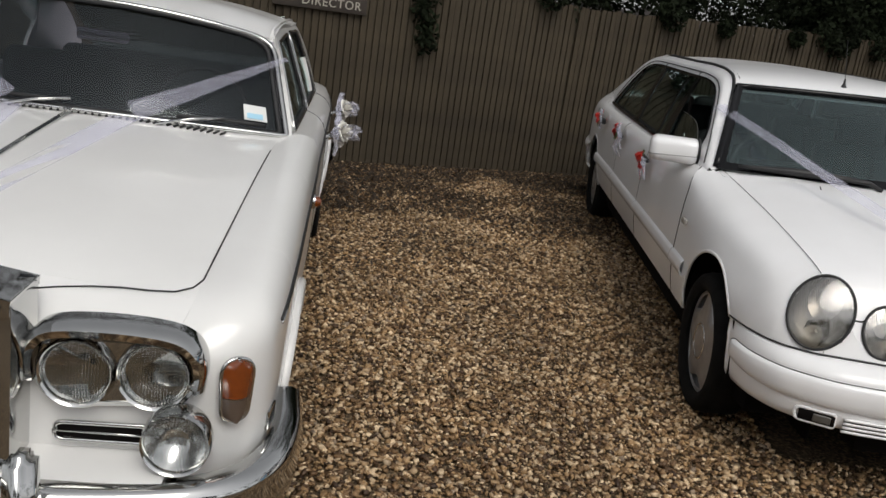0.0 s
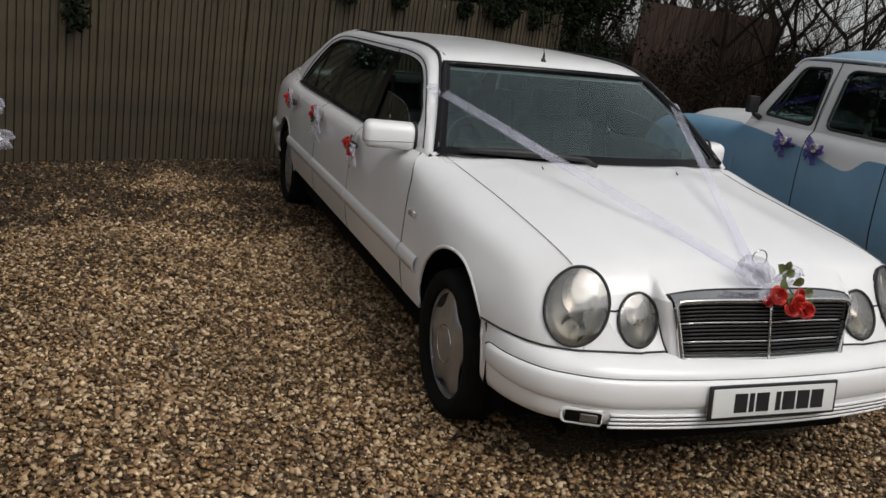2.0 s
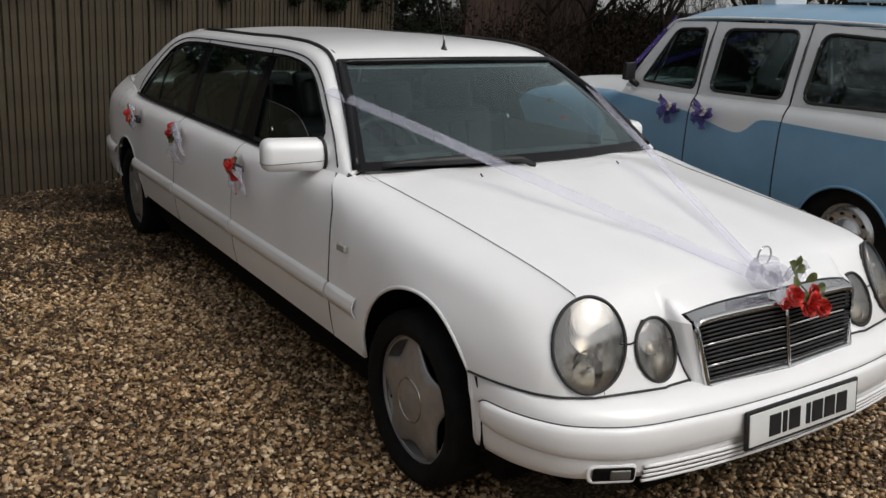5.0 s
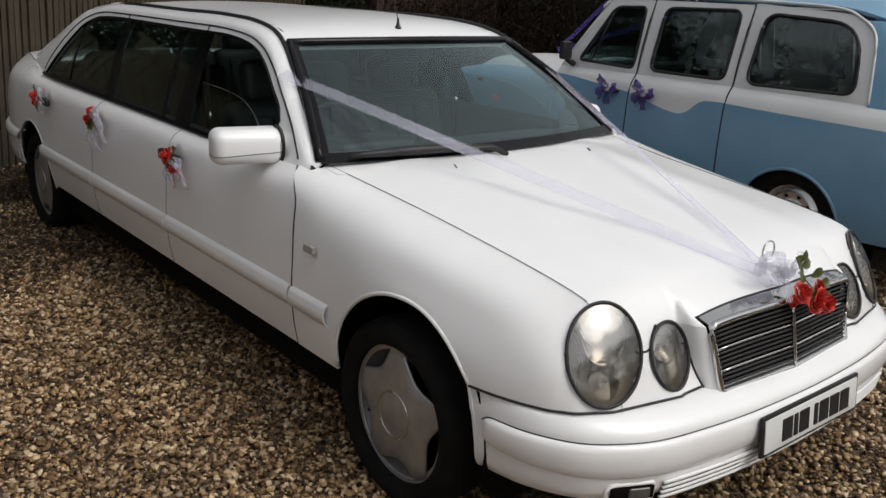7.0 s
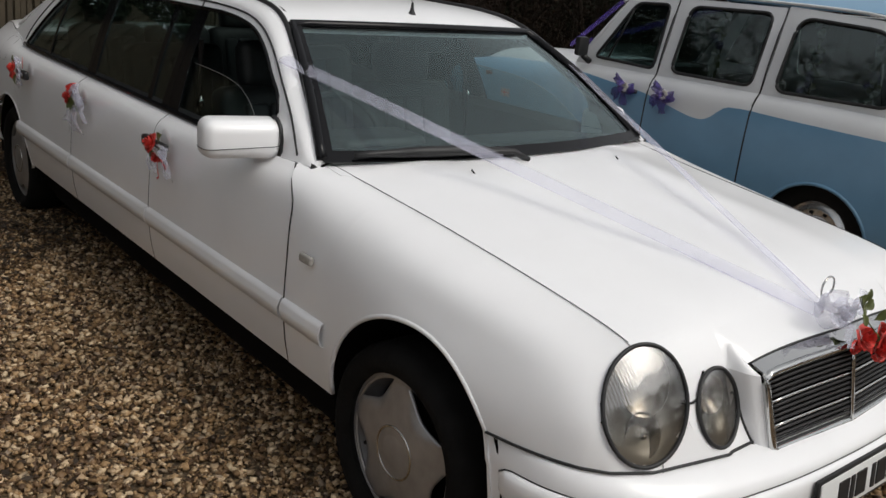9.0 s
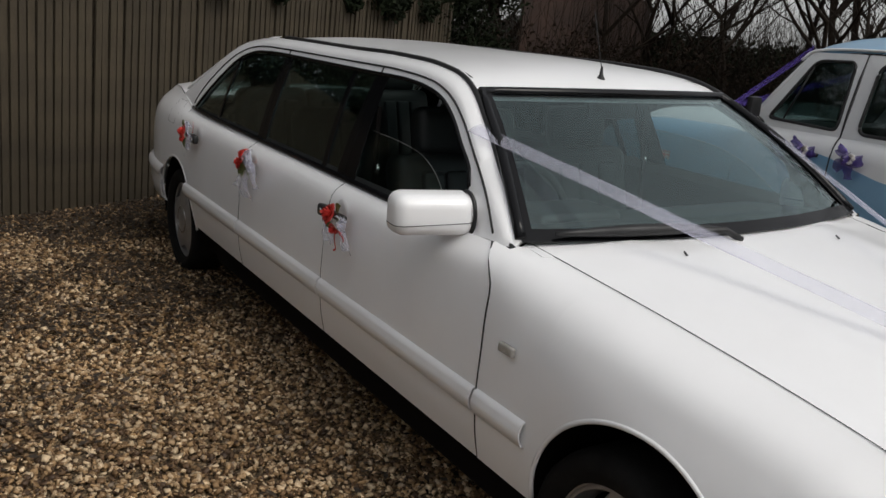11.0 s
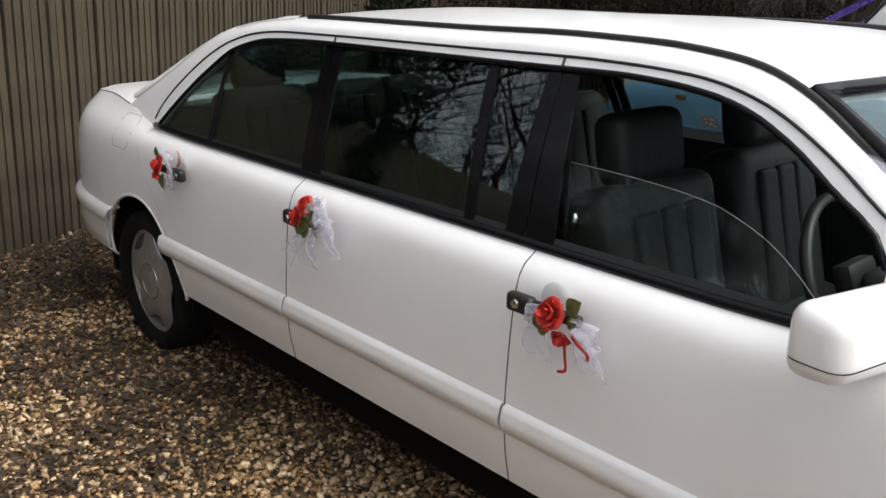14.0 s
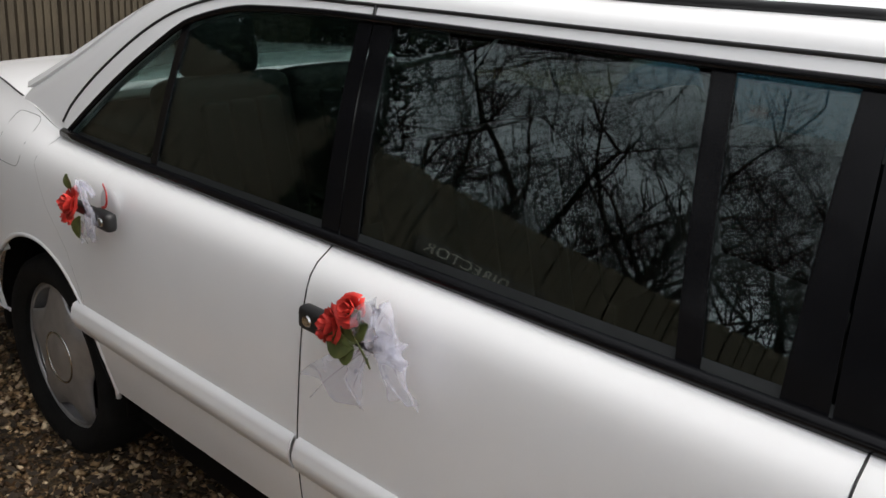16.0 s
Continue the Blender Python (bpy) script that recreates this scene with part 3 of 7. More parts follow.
    for sign in (-1, 1):
        door = shell("front_door", side_grid(0.654, 1.663, 12, sign), WHITE, car)
        mid = shell("middle_door", side_grid(1.667, 2.646, 12, sign), WHITE, car)
        rear = shell("rear_quarter", side_grid(2.650, TAIL, 26, sign, [(3.797, 0.36)]), WHITE, car)
        for a in (0.651, 1.665, 2.648):
            pts = [(sign * (x + 0.0004), a + (shut(z) if a < 1 else 0), z) for x, z in resample(side(a), 24)]
            tube("door_seam", pts, 0.0028 if a < 1 else 0.0013, BLACK, car)
        # shut line of the rear door
        q = []
        for y, z in resample([(3.76, 0.965), (3.80, 0.90), (3.72, 0.80), (3.60, 0.70), (3.52, 0.58), (3.49, 0.45), (3.46, 0.35)], 30):
            p = side(y)
            o = np.argsort(p[:, 1])
            q.append((sign * (np.interp(z, p[o, 1], p[o, 0]) - 0.0005), y, z))
        tube("rear_door_seam", spline(q, 2), 0.0006, BLACK, rear)
        # rubbing strips
        for host, a, b in ((door, 0.556, 1.660), (mid, 1.670, 2.642), (rear, 2.654, 3.56)):
            rows = []
            for y in np.linspace(a, b, 12):
                p = side(y)
                o = np.argsort(p[:, 1])
                rows.append([(sign * (np.interp(z, p[o, 1], p[o, 0]) + d), y, z) for z, d in ((0.495, -0.004), (0.502, 0.012), (0.525, 0.020), (0.545, 0.021), (0.552, 0.017), (0.558, 0.017), (0.572, 0.010), (0.577, -0.004))])
            shell("rubbing_strip", rows, WHITE, host, 0.004)
        rows = []
        for y in np.linspace(0.31, 0.544, 8):
            p = lower(y)
            o = np.argsort(p[:, 1])
            rows.append([(sign * (np.interp(z, p[o, 1], p[o, 0]) + d), y, z) for z, d in ((0.495, -0.004), (0.502, 0.012), (0.525, 0.020), (0.545, 0.021), (0.552, 0.017), (0.558, 0.017), (0.572, 0.010), (0.577, -0.004))])
        shell("rubbing_strip", rows, WHITE, car, 0.004)
        # arch lips and wells
        for c, z0, r, f in ((-0.075, 0.36, 0.358, lower), (3.797, 0.325, 0.36, side)):
            pts = []
            for a in np.linspace(0.0, math.pi - (0.545 if c < 0 else 0), 30) if c < 0 else np.linspace(0.76, math.pi, 30):
                y, z = c + r * math.cos(a), z0 + r * math.sin(a)
                p = f(y)
                o = np.argsort(p[:, 1])
                pts.append((sign * (np.interp(z, p[o, 1], p[o, 0]) - 0.004), y, z))
            tube("arch_lip", pts, 0.0075, WHITE, car, 8)
            well = [[(sign * x, c + (r + 0.02) * math.cos(a), z0 + (r + 0.02) * math.sin(a)) for x in (0.55, 0.75, 0.90)] for a in np.linspace(-0.15, math.pi + 0.15, 24)]
            shell("wheel_well", well, DARK, car, 0.006)
            box("well_plate", (0.02, 0.8, 0.7), (sign * 0.56, c, 0.45), DARK, car, 0)
        wheel(car, sign * 0.815, -0.018, 0.300, sign)
        wheel(car, sign * 0.805, 3.832, 0.291, sign)
        # Near-black box under the doors stands in for the shadow below the body
        box("sill", (0.06, 2.95, 0.20), (sign * 0.80, 1.87, 0.27), DARK, car, 0.02)
    box("floor_pan", (1.62, 4.9, 0.13), (0, 2.0, 0.235), DARK, car, 0.02)
    box("front_floor", (1.0, 1.15, 0.2), (0, -0.16, 0.29), DARK, car, 0.02)
    box("firewall", (1.6, 0.03, 0.62), (0, 0.70, 0.62), DARK, car, 0.01)
    # side repeaters
    for sign in (-1, 1):
        box("side_repeater", (0.016, 0.066, 0.028), (sign * 0.947, 0.415, 0.745), REPEAT, car, 0.012, "smoked side repeater lamp", (0, sign * -4, 0), 3)
    # fuel flap outline
    fl = []
    for a in np.linspace(0, 2 * math.pi, 40, endpoint=False):
        c, s = math.cos(a), math.sin(a)
        y, z = 3.965 + 0.078 * math.copysign(abs(c) ** 0.35, c), 0.928 + 0.066 * math.copysign(abs(s) ** 0.35, s)
        p = side(y)
        o = np.argsort(p[:, 1])
        fl.append((-(np.interp(z, p[o, 1], p[o, 0]) - 0.0005), y, z))
    tube("fuel_flap_seam", fl, 0.0010, BLACK, car, closed=True)

    # cabin
    def gx(z, y=2):
        d = z - 0.965
        return 0.838 - 0.33 * d - 0.27 * d * d - max(0, y - 3.3) ** 2 * 0.02
    top = [(0.60, 0.990), (0.70, 1.066), (0.83, 1.153), (0.93, 1.222), (1.04, 1.291), (1.16, 1.358), (1.26, 1.395), (1.33, 1.410), (1.42, 1.421), (1.53, 1.430), (1.68, 1.434), (1.83, 1.436), (2.2, 1.431), (2.9, 1.428), (3.2, 1.412), (3.4, 1.380), (3.52, 1.342), (3.64, 1.278), (3.8, 1.180), (3.95, 1.098), (4.05, 1.050)]
    dlo = [(0.89, 1.09), (0.914, 1.13), (1.03, 1.205), (1.12, 1.262), (1.19, 1.297), (1.25, 1.321), (1.34, 1.343), (1.47, 1.358), (1.61, 1.364), (1.9, 1.362), (2.8, 1.360), (3.12, 1.349), (3.33, 1.305), (3.46, 1.223), (3.60, 1.112), (3.755, 0.972)]
    seam_line = [(0.69, 0.993), (0.78, 1.077), (0.88, 1.149), (0.94, 1.187), (1.05, 1.257), (1.17, 1.318), (1.27, 1.352), (1.37, 1.372), (1.49, 1.382), (1.62, 1.387), (1.77, 1.389), (2.15, 1.386), (2.75, 1.382), (3.14, 1.373), (3.35, 1.335), (3.50, 1.268), (3.65, 1.156), (3.75, 1.058), (3.785, 0.998)]
    for sign in (-1, 1):
        rows = []
        for y in list(np.linspace(0.60, 0.888, 9)) + [0.891] + list(np.linspace(0.91, 3.75, 62)) + list(np.linspace(3.757, 4.05, 10)):
            base = side(y)[0][1] - 0.002
            lb = max(ev(dlo, y), base) if 0.889 < y < 3.754 else base
            tp = max(ev(top, y), lb + 0.004)
            rows.append([(sign * (gx(z, y) - 0.05 * max(0, (z - tp + 0.03) / 0.03) ** 2 * (1 if y < 3.4 else 0.4)), y, z) for z in np.linspace(lb, tp, 9)])
        shell("cabin_frame", rows, WHITE, car, 0.03)
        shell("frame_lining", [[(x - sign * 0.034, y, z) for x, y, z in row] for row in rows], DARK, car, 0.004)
        drip = [(sign * (gx(ev(top, y), y) - 0.047), y, ev(top, y) + 0.003) for y in np.linspace(0.72, 3.0, 62)]
        tube("drip_rail", drip, 0.0095, BLACK, car)
        seam = [(sign * (gx(z, y) + 0.001), y, z) for y, z in spline(seam_line, 5)]
        tube("door_frame_seam", seam, 0.004, BLACK, car)
        tube("window_seal", [(sign * (gx(ev(dlo, y), y) + 0.001), y, ev(dlo, y) - 0.003) for y in np.linspace(0.892, 3.752, 80)], 0.008, GLOSS, car)
        tube("belt_seal", [(sign * (gx(0.965, y) + 0.004), y, side(y)[0][1] + 0.003) for y in np.linspace(0.88, 3.755, 40)], 0.014, GLOSS, car)
        tube("frame_seam", [(sign * (gx(z) + 0.001), 1.722 + 0.05 * (z - 0.965) / 0.42, z) for z in (1.358, 1.372, 1.388)], 0.004, BLACK, car)
        tube("frame_seam", [(sign * (gx(z) + 0.001), 2.64 + 0.10 * (z - 0.965) / 0.42, z) for z in (1.355, 1.37, 1.383)], 0.004, BLACK, car)

        def pane(name, ya0, ya1, yb0, yb1, material, off, hi=None):
            """A pane from y ya0..yb0 at the belt to ya1..yb1 at the top."""
            rows = []
            for u in np.linspace(0, 1, 14):
                col = []
                for v in np.linspace(0, 1, 9):
                    y0, y1 = ya0 + (ya1 - ya0) * v, yb0 + (yb1 - yb0) * v
                    y = y0 + (y1 - y0) * u
                    zt = ev(dlo, y) if 0.885 < y < 3.755 else 0.972
                    if hi:
                        zt = min(zt, hi(y))
                    z = 0.955 + (max(zt, 0.957) - 0.955) * v
                    col.append((sign * (gx(z, y) + off), y, z))
                rows.append(col)
            return shell(name, rows, material, car, 0.004)
        edge = [(0.88, 0.93), (1.0, 1.0), (1.06, 1.045), (1.13, 1.085), (1.2, 1.111), (1.26, 1.128), (1.38, 1.142), (1.51, 1.149), (1.75, 1.155)]
        half = lambda y: ev(edge, y)
        pane("front_window", 0.892, 0.892, 1.63, 1.70, CLEAR, -0.022, half).visible_shadow = False
        tube("glass_edge", [(sign * (gx(half(y), y) - 0.022), y, half(y)) for y in np.linspace(0.96, 1.66, 18)], 0.0009, SILVER, car, 5)
        pane("pillar_cover", 1.625, 1.715, 1.718, 1.765, GLOSS, -0.006)
        pane("pillar_cover", 1.723, 1.770, 1.787, 1.812, GLOSS, -0.006)
        pane("small_window", 1.785, 1.810, 1.90, 1.99, TINT, -0.012).visible_shadow = False
        pane("window_divider", 1.897, 1.987, 1.935, 2.025, GLOSS, -0.006)
        pane("middle_window", 1.933, 2.023, 2.60, 2.69, TINT, -0.012).visible_shadow = False
        pane("pillar_cover", 2.595, 2.685, 2.645, 2.735, GLOSS, -0.006)
        pane("pillar_cover", 2.650, 2.740, 2.70, 2.78, GLOSS, -0.006)
        pane("rear_window", 2.70, 2.78, 3.31, 3.345, TINT, -0.012).visible_shadow = False
        pane("window_divider", 3.305, 3.34, 3.33, 3.365, GLOSS, -0.006)
        pane("quarter_window", 3.33, 3.365, 3.755, 3.756, TINT, -0.012).visible_shadow = False
    # roof
    rows = []
    for s in np.linspace(0, 1, 22):
        row = []
        for u in np.linspace(-1, 1, 25):
            yc = 1.150 + (3.25 - 1.150) * s
            y = yc - 0.085 * (1 - u * u) * (1 - s)
            ze = ev(top, yc)
            crown = 0.006 + 0.026 * min(1, s / 0.4) ** 0.8 - 0.014 * (max(0, s - 0.75) / 0.25) ** 2
            row.append((u * (gx(ze, yc) - 0.047), y, ze - 0.003 + crown * (1 - abs(u) ** 2.4)))
        rows.append(row)
    shell("roof", rows, WHITE, car, 0.02)

    def screen(u, v):
        xb, xt = 0.782, 0.592
        yb, yt = 0.605 - 0.125 * (1 - u * u), 1.150 - 0.085 * (1 - u * u)
        zb, zt = 0.994 + 0.004 * (1 - u * u), 1.362 + 0.010 * (1 - u * u)
        bow = 0.016 * math.sin(math.pi * v)
        return (u * (xb + (xt - xb) * v + 0.004 * math.sin(math.pi * v)) - 0.008, yb + (yt - yb) * v - bow, zb + (zt - zb) * v + bow)
    shell("windscreen", [[screen(u, v) for v in np.linspace(0, 1, 12)] for u in np.linspace(-1, 1, 21)], GLASS, car, 0.005).visible_shadow = False
    edge = [screen(-1, v) for v in np.linspace(0, 1, 12)] + [screen(u, 1) for u in np.linspace(-1, 1, 20)[1:-1]] + [screen(1, v) for v in np.linspace(1, 0, 12)]
    tube("windscreen_seal", edge, 0.018, GLOSS, car, 8)
    shell("screen_border", [[tuple(np.add(screen(u, v), (0, -0.004, 0.004))) for v in (-0.02, 0.02, 0.05)] for u in np.linspace(-1, 1, 21)], GLOSS, car, 0.003)
    for s in (-1, 1):
        rows = [[tuple(np.add(screen(s * (1.02 - w * 0.065), v), (0, -0.004, 0.004))) for w in (0, 0.5, 1)] for v in np.linspace(0, 1, 12)]
        shell("screen_border", rows, GLOSS, car, 0.003)
        # windscreen pillar skin between screen and door frame
        rows = []
        for v in np.linspace(0, 1, 14):
            a = np.array(screen(s, v))
            y = 0.605 + (1.15 - 0.605) * v
            b = np.array((s * (gx(ev(top, y), y) - 0.046), y, ev(top, y)))
            rows.append([a + (b - a) * w + np.array((0, 0, 0.004 * math.sin(math.pi * w))) for w in np.linspace(0, 1, 4)])
        shell("windscreen_pillar", rows, WHITE, car, 0.01)
        shell("pillar_lining", [[p + np.array((-s * 0.012, 0.014, -0.012)) for p in row] for row in rows], DARK, car, 0.004)
    shell("scuttle", [[(u * 0.80, 0.40 + 0.12 * abs(u) ** 1.5 + w * 0.1, 0.972 + 0.012 * w - 0.015 * u * u) for w in np.linspace(0, 1, 4)] for u in np.linspace(-1, 1, 17)], BLACK, car, 0.01)
    # rear screen and boot
    rear = lambda u, v: (u * (0.60 + 0.09 * v), 3.24 + 0.75 * v - 0.05 * u * u, 1.394 - 0.337 * v ** 1.15 + 0.03 * (1 - u * u) * (1 - v))
    shell("rear_screen", [[rear(u, v) for v in np.linspace(0, 1, 10)] for u in np.linspace(-1, 1, 13)], TINT, car, 0.005)
    for s in (-1, 1):
        rows = []
        for v in np.linspace(0, 1, 12):
            a = np.array(rear(s, v))
            y = 3.05 + 1.0 * v
            b = np.array((s * (gx(ev(top, y), y) - 0.03 * (1 - v)), y, ev(top, y)))
            rows.append([a + (b - a) * w for w in np.linspace(0, 1, 5)])
        shell("rear_pillar", rows, WHITE, car, 0.02)
    rows = []
    for y in np.linspace(3.96, TAIL, 18):
        ex, ez = side(y)[0]
        rows.append([(u * ex, y, ez + 0.012 * min(1, 8 * (1 - abs(u))) + 0.012 * (1 - u * u) + 0.012 * math.exp(-((y - 4.80) / 0.05) ** 2)) for u in np.linspace(-1, 1, 17)])
    shell("boot_lid", rows, WHITE, car, 0.02)
    for s in (-1, 1):
        tube("boot_seam", [(s * (side(y)[0][0] - 0.004), y, side(y)[0][1] + 0.001) for y in np.linspace(4.08, 4.86, 20)], 0.003, BLACK, car)
    rows = []
    for z in np.linspace(0.45, 0.93, 6):
        rows.append([(u * 0.58, TAIL + 0.02 * (1 - u * u), z) for u in np.linspace(-1, 1, 9)])
    shell("tail_panel", rows, WHITE, car, 0.02)
    def skirt(name, path, profile, material, parent, stop, label=""):
        """A bumper skin: profile(y) of (outward, z) along a level path, its ends cut to stop(z)."""
        p = np.asarray(path, float)
        t = np.gradient(p, axis=0)
        t /= np.linalg.norm(t, axis=1, keepdims=True)
        g = []
        for (x, y), (tx, ty) in zip(p, t):
            g.append([(x + o * ty, stop(z, y - o * tx), z) for o, z in profile(y)])
        return shell(name, np.array(g), material, parent, 0.01, label)

    # rear bumper runs from arch to arch
    path = [(-0.936, 4.00), (-0.935, 4.2), (-0.915, 4.42), (-0.865, 4.62), (-0.76, 4.79), (-0.56, 4.92), (0, 4.98), (0.56, 4.92), (0.76, 4.79), (0.865, 4.62), (0.915, 4.42), (0.935, 4.2), (0.936, 4.00)]
    prof = [(-0.03, 0.588), (0.006, 0.582), (0.018, 0.565), (0.020, 0.535), (0.014, 0.516), (0.006, 0.508), (0.003, 0.498), (0.003, 0.44), (-0.01, 0.37), (-0.05, 0.33)]
    skirt("rear_bumper", spline(path, 6), lambda y: [(-o, z) for o, z in prof], WHITE, car, lambda z, y: max(y, 3.800 + math.sqrt(0.1310 - (z - 0.325) ** 2)))

    # front bumper: a deep ledge under the nose, a raised rubbing strip, a ribbed valance
    half = [(-0.905, -0.30), (-0.9015, -0.37), (-0.897, -0.46), (-0.871, -0.58), (-0.805, -0.70), (-0.709, -0.775), (-0.611, -0.818), (-0.468, -0.845), (-0.276, -0.866)]
    path = spline(half + [(0, -0.875)] + [(-x, y) for x, y in reversed(half)], 8)

    def ledge(y):
        d = ev([(-0.88, 0.086), (-0.80, 0.070), (-0.70, 0.042), (-0.55, 0.016), (-0.30, 0.008)], y)
        return [(-d - 0.02, 0.548), (-d, 0.546), (-0.72 * d, 0.541), (-0.42 * d, 0.531), (-0.16 * d, 0.516), (0.001, 0.500), (0.003, 0.484), (0.001, 0.468), (0.000, 0.39), (-0.001, 0.37), (-0.006, 0.335), (-0.016, 0.312), (-0.034, 0.300), (-0.07, 0.297)]
    stop = lambda z, y: min(y, -0.060 - math.sqrt(max(0, 0.1285 - (z - 0.36) ** 2)))
    bumper = skirt("front_bumper", path, ledge, WHITE, car, stop)
    tn = np.gradient(path, axis=0)
    tn /= np.linalg.norm(tn, axis=1, keepdims=True)
    run = np.r_[0, np.cumsum(np.linalg.norm(np.diff(path, axis=0), axis=1))]
    dense = np.linspace(0.135, run[-1] - 0.135, 150)
    px, py = np.interp(dense, run, path[:, 0]), np.interp(dense, run, path[:, 1])
    nx, ny = np.interp(dense, run, tn[:, 1]), np.interp(dense, run, -tn[:, 0])
    rows = []
    for k in range(len(dense)):
        e = min(dense[k] - dense[0], dense[-1] - dense[k])
        f = math.sqrt(max(0.02, 1 - (1 - min(1, e / 0.045)) ** 2))
        low = ev([(0, 0.405), (0.25, 0.386), (0.6, 0.377)], e)
        mid, hh = (0.484 + low) / 2, (0.484 - low) / 2 * (0.55 + 0.45 * f)
        rows.append([(px[k] + nx[k] * o * f, py[k] + ny[k] * o * f, mid + hh * w) for o, w in ((-0.004, 1.0), (0.006, 0.99), (0.013, 0.90), (0.018, 0.65), (0.0195, 0.2), (0.018, -0.3), (0.013, -0.72), (0.006, -0.94), (-0.004, -1.0))])
    strip = shell("bumper_strip", rows, WHITE, bumper, 0.004)
    tube("bumper_groove", [(r[0][0] + nx[k] * 0.006, r[0][1] + ny[k] * 0.006, r[0][2] + 0.002) for k, r in enumerate(rows)], 0.0022, BLACK, strip)
    for s in (-1, 1):
        rot = (6, 0, s * 26)
        ring = rounded([(-0.070, -0.026), (0.062, -0.026), (0.062, 0.026), (-0.070, 0.026)] if s < 0 else [(-0.062, -0.026), (0.070, -0.026), (0.070, 0.026), (-0.062, 0.026)], [0.025, 0.008, 0.008, 0.025] if s < 0 else [0.008, 0.025, 0.025, 0.008], 6)
        m = pose(s * 0.678, -0.7835, 0.334, *rot)
        tube("fog_lamp_rim", [m @ Vector((x, 0, z)) for x, z in ring], 0.0065, WHITE, bumper, 8, True, up=tuple(m.to_3x3() @ Vector((0, 1, 0))))
        fog = box("fog_lamp", (0.122, 0.012, 0.042), m @ Vector((-s * 0.004, -0.002, 0)), DARK, bumper, 0.004, "recessed fog lamp", rot, 2)
        box("fog_lamp_glass", (0.060, 0.012, 0.032), m @ Vector((-s * 0.022, -0.006, 0.0)), LAMPG, fog, 0.008, "", rot, 3)
    rib = [(x, y) for x, y in path if abs(x) < 0.60]
    for k in range(4):
        z = 0.304 + 0.0165 * k
        tube("intake_slat", [(x, y - 0.004 + 0.010 * (0.352 - z) / 0.05, z) for x, y in rib], 0.0062, WHITE, bumper)
        if k:
            tube("intake_gap", [(x, y - 0.001 + 0.010 * (0.352 - z) / 0.05, z - 0.008) for x, y in rib], 0.0035, GREYL, bumper, 4)
    # plate
    plate = box("number_plate", (0.535, 0.012, 0.125), (-0.006, -0.9005, 0.412), BLACK, car, 0.008, "white number plate with black edge", (-6, 0, 0))
    box("plate_face", (0.512, 0.012, 0.104), (-0.006, -0.904, 0.412), PLATEW, plate, 0.004, "", (-6, 0, 0))
    x = -0.176
    for w in (0.05, 0.018, 0.05, 0, 0.018, 0.05, 0.05, 0.05):
        if w:
            box("plate_bar", (w, 0.004, 0.068), (x + w / 2, -0.9115, 0.412), BLACK, plate, 0, "", (-6, 0, 0))
        x += w + 0.011 if w else 0.02
    # grille
    grille = thing("grille", Matrix.Identity(4), "", "")
    grille.parent = car
    for key in ("label", "category"):
        if key in grille:
            del grille[key]
    q = lambda u, v: (0.002 + u * (0.338 + 0.036 * v), -0.797 + 0.044 * v - 0.020 * (1 - abs(u)), 0.534 + 0.206 * v - 0.010 * v * abs(u) ** 4)
    shell("grille_back", [[np.add(q(u, v), (0, 0.02, 0)) for v in np.linspace(0, 1, 5)] for u in np.linspace(-1, 1, 9)], DARK, grille, 0.004, flip=False)
    for k in range(15):
        v = 0.05 + 0.9 * k / 14
        big = k in (4, 9)
        tube("grille_bar", [q(u, v) for u in np.linspace(-0.97, 0.97, 15)], 0.0045 if big else 0.0042, CHROME if big else BLACK, grille, 6)
    tube("grille_rib", [np.add(q(0, v), (0, -0.006, 0)) for v in np.linspace(0, 1, 6)], 0.006, CHROME, grille)
    cs = [(-1, 0.04), (-1, 0.90), (-0.985, 0.965), (-0.95, 0.995), (-0.88, 1.0)]
    ring = [q(u, v) for u, v in cs] + [q(u, 1) for u in np.linspace(-0.8, 0.8, 13)] + [q(-u, v) for u, v in reversed(cs)] + [q(0.97, 0.0)] + [q(u, 0) for u in np.linspace(0.9, -0.9, 13)] + [q(-0.97, 0.0)]
    tube("grille_frame", ring, 0.011, CHROME, grille, 8, True, "chrome grille surround")
    rows = [[np.add(q(u, 1), (0, 0.044 * w, 0.004 + 0.026 * w - 0.012 * w * abs(u) ** 3)) for w in (0, 0.5, 1)] for u in np.linspace(-1.0, 1.0, 17)]
    shell("grille_crown", rows, CHROME, grille, 0.006, "chrome grille crown")

    def hood_z(x, y):
        xe, ze, c = ev(E["x"], y), ev(E["z"], y), ev(cz, y)
        return c + (ze - c) * min(1, abs(x) / xe) ** 2.2
    rows = []
    for u in np.linspace(-1, 1, 25):
        a = np.add(q(u * 1.03, 1), (0, 0.043, 0.029 - 0.014 * abs(u) ** 3))
        end = (a[0] * 1.04, -0.60, hood_z(a[0] * 1.04, -0.60) + 0.0005)
        mid = (a[0] * 1.02, -0.665, max(hood_z(a[0] * 1.02, -0.665) + 0.002, 0.5 * (a[2] + end[2])))
        rows.append([tuple(p) for p in spline([a, mid, end], 5)])
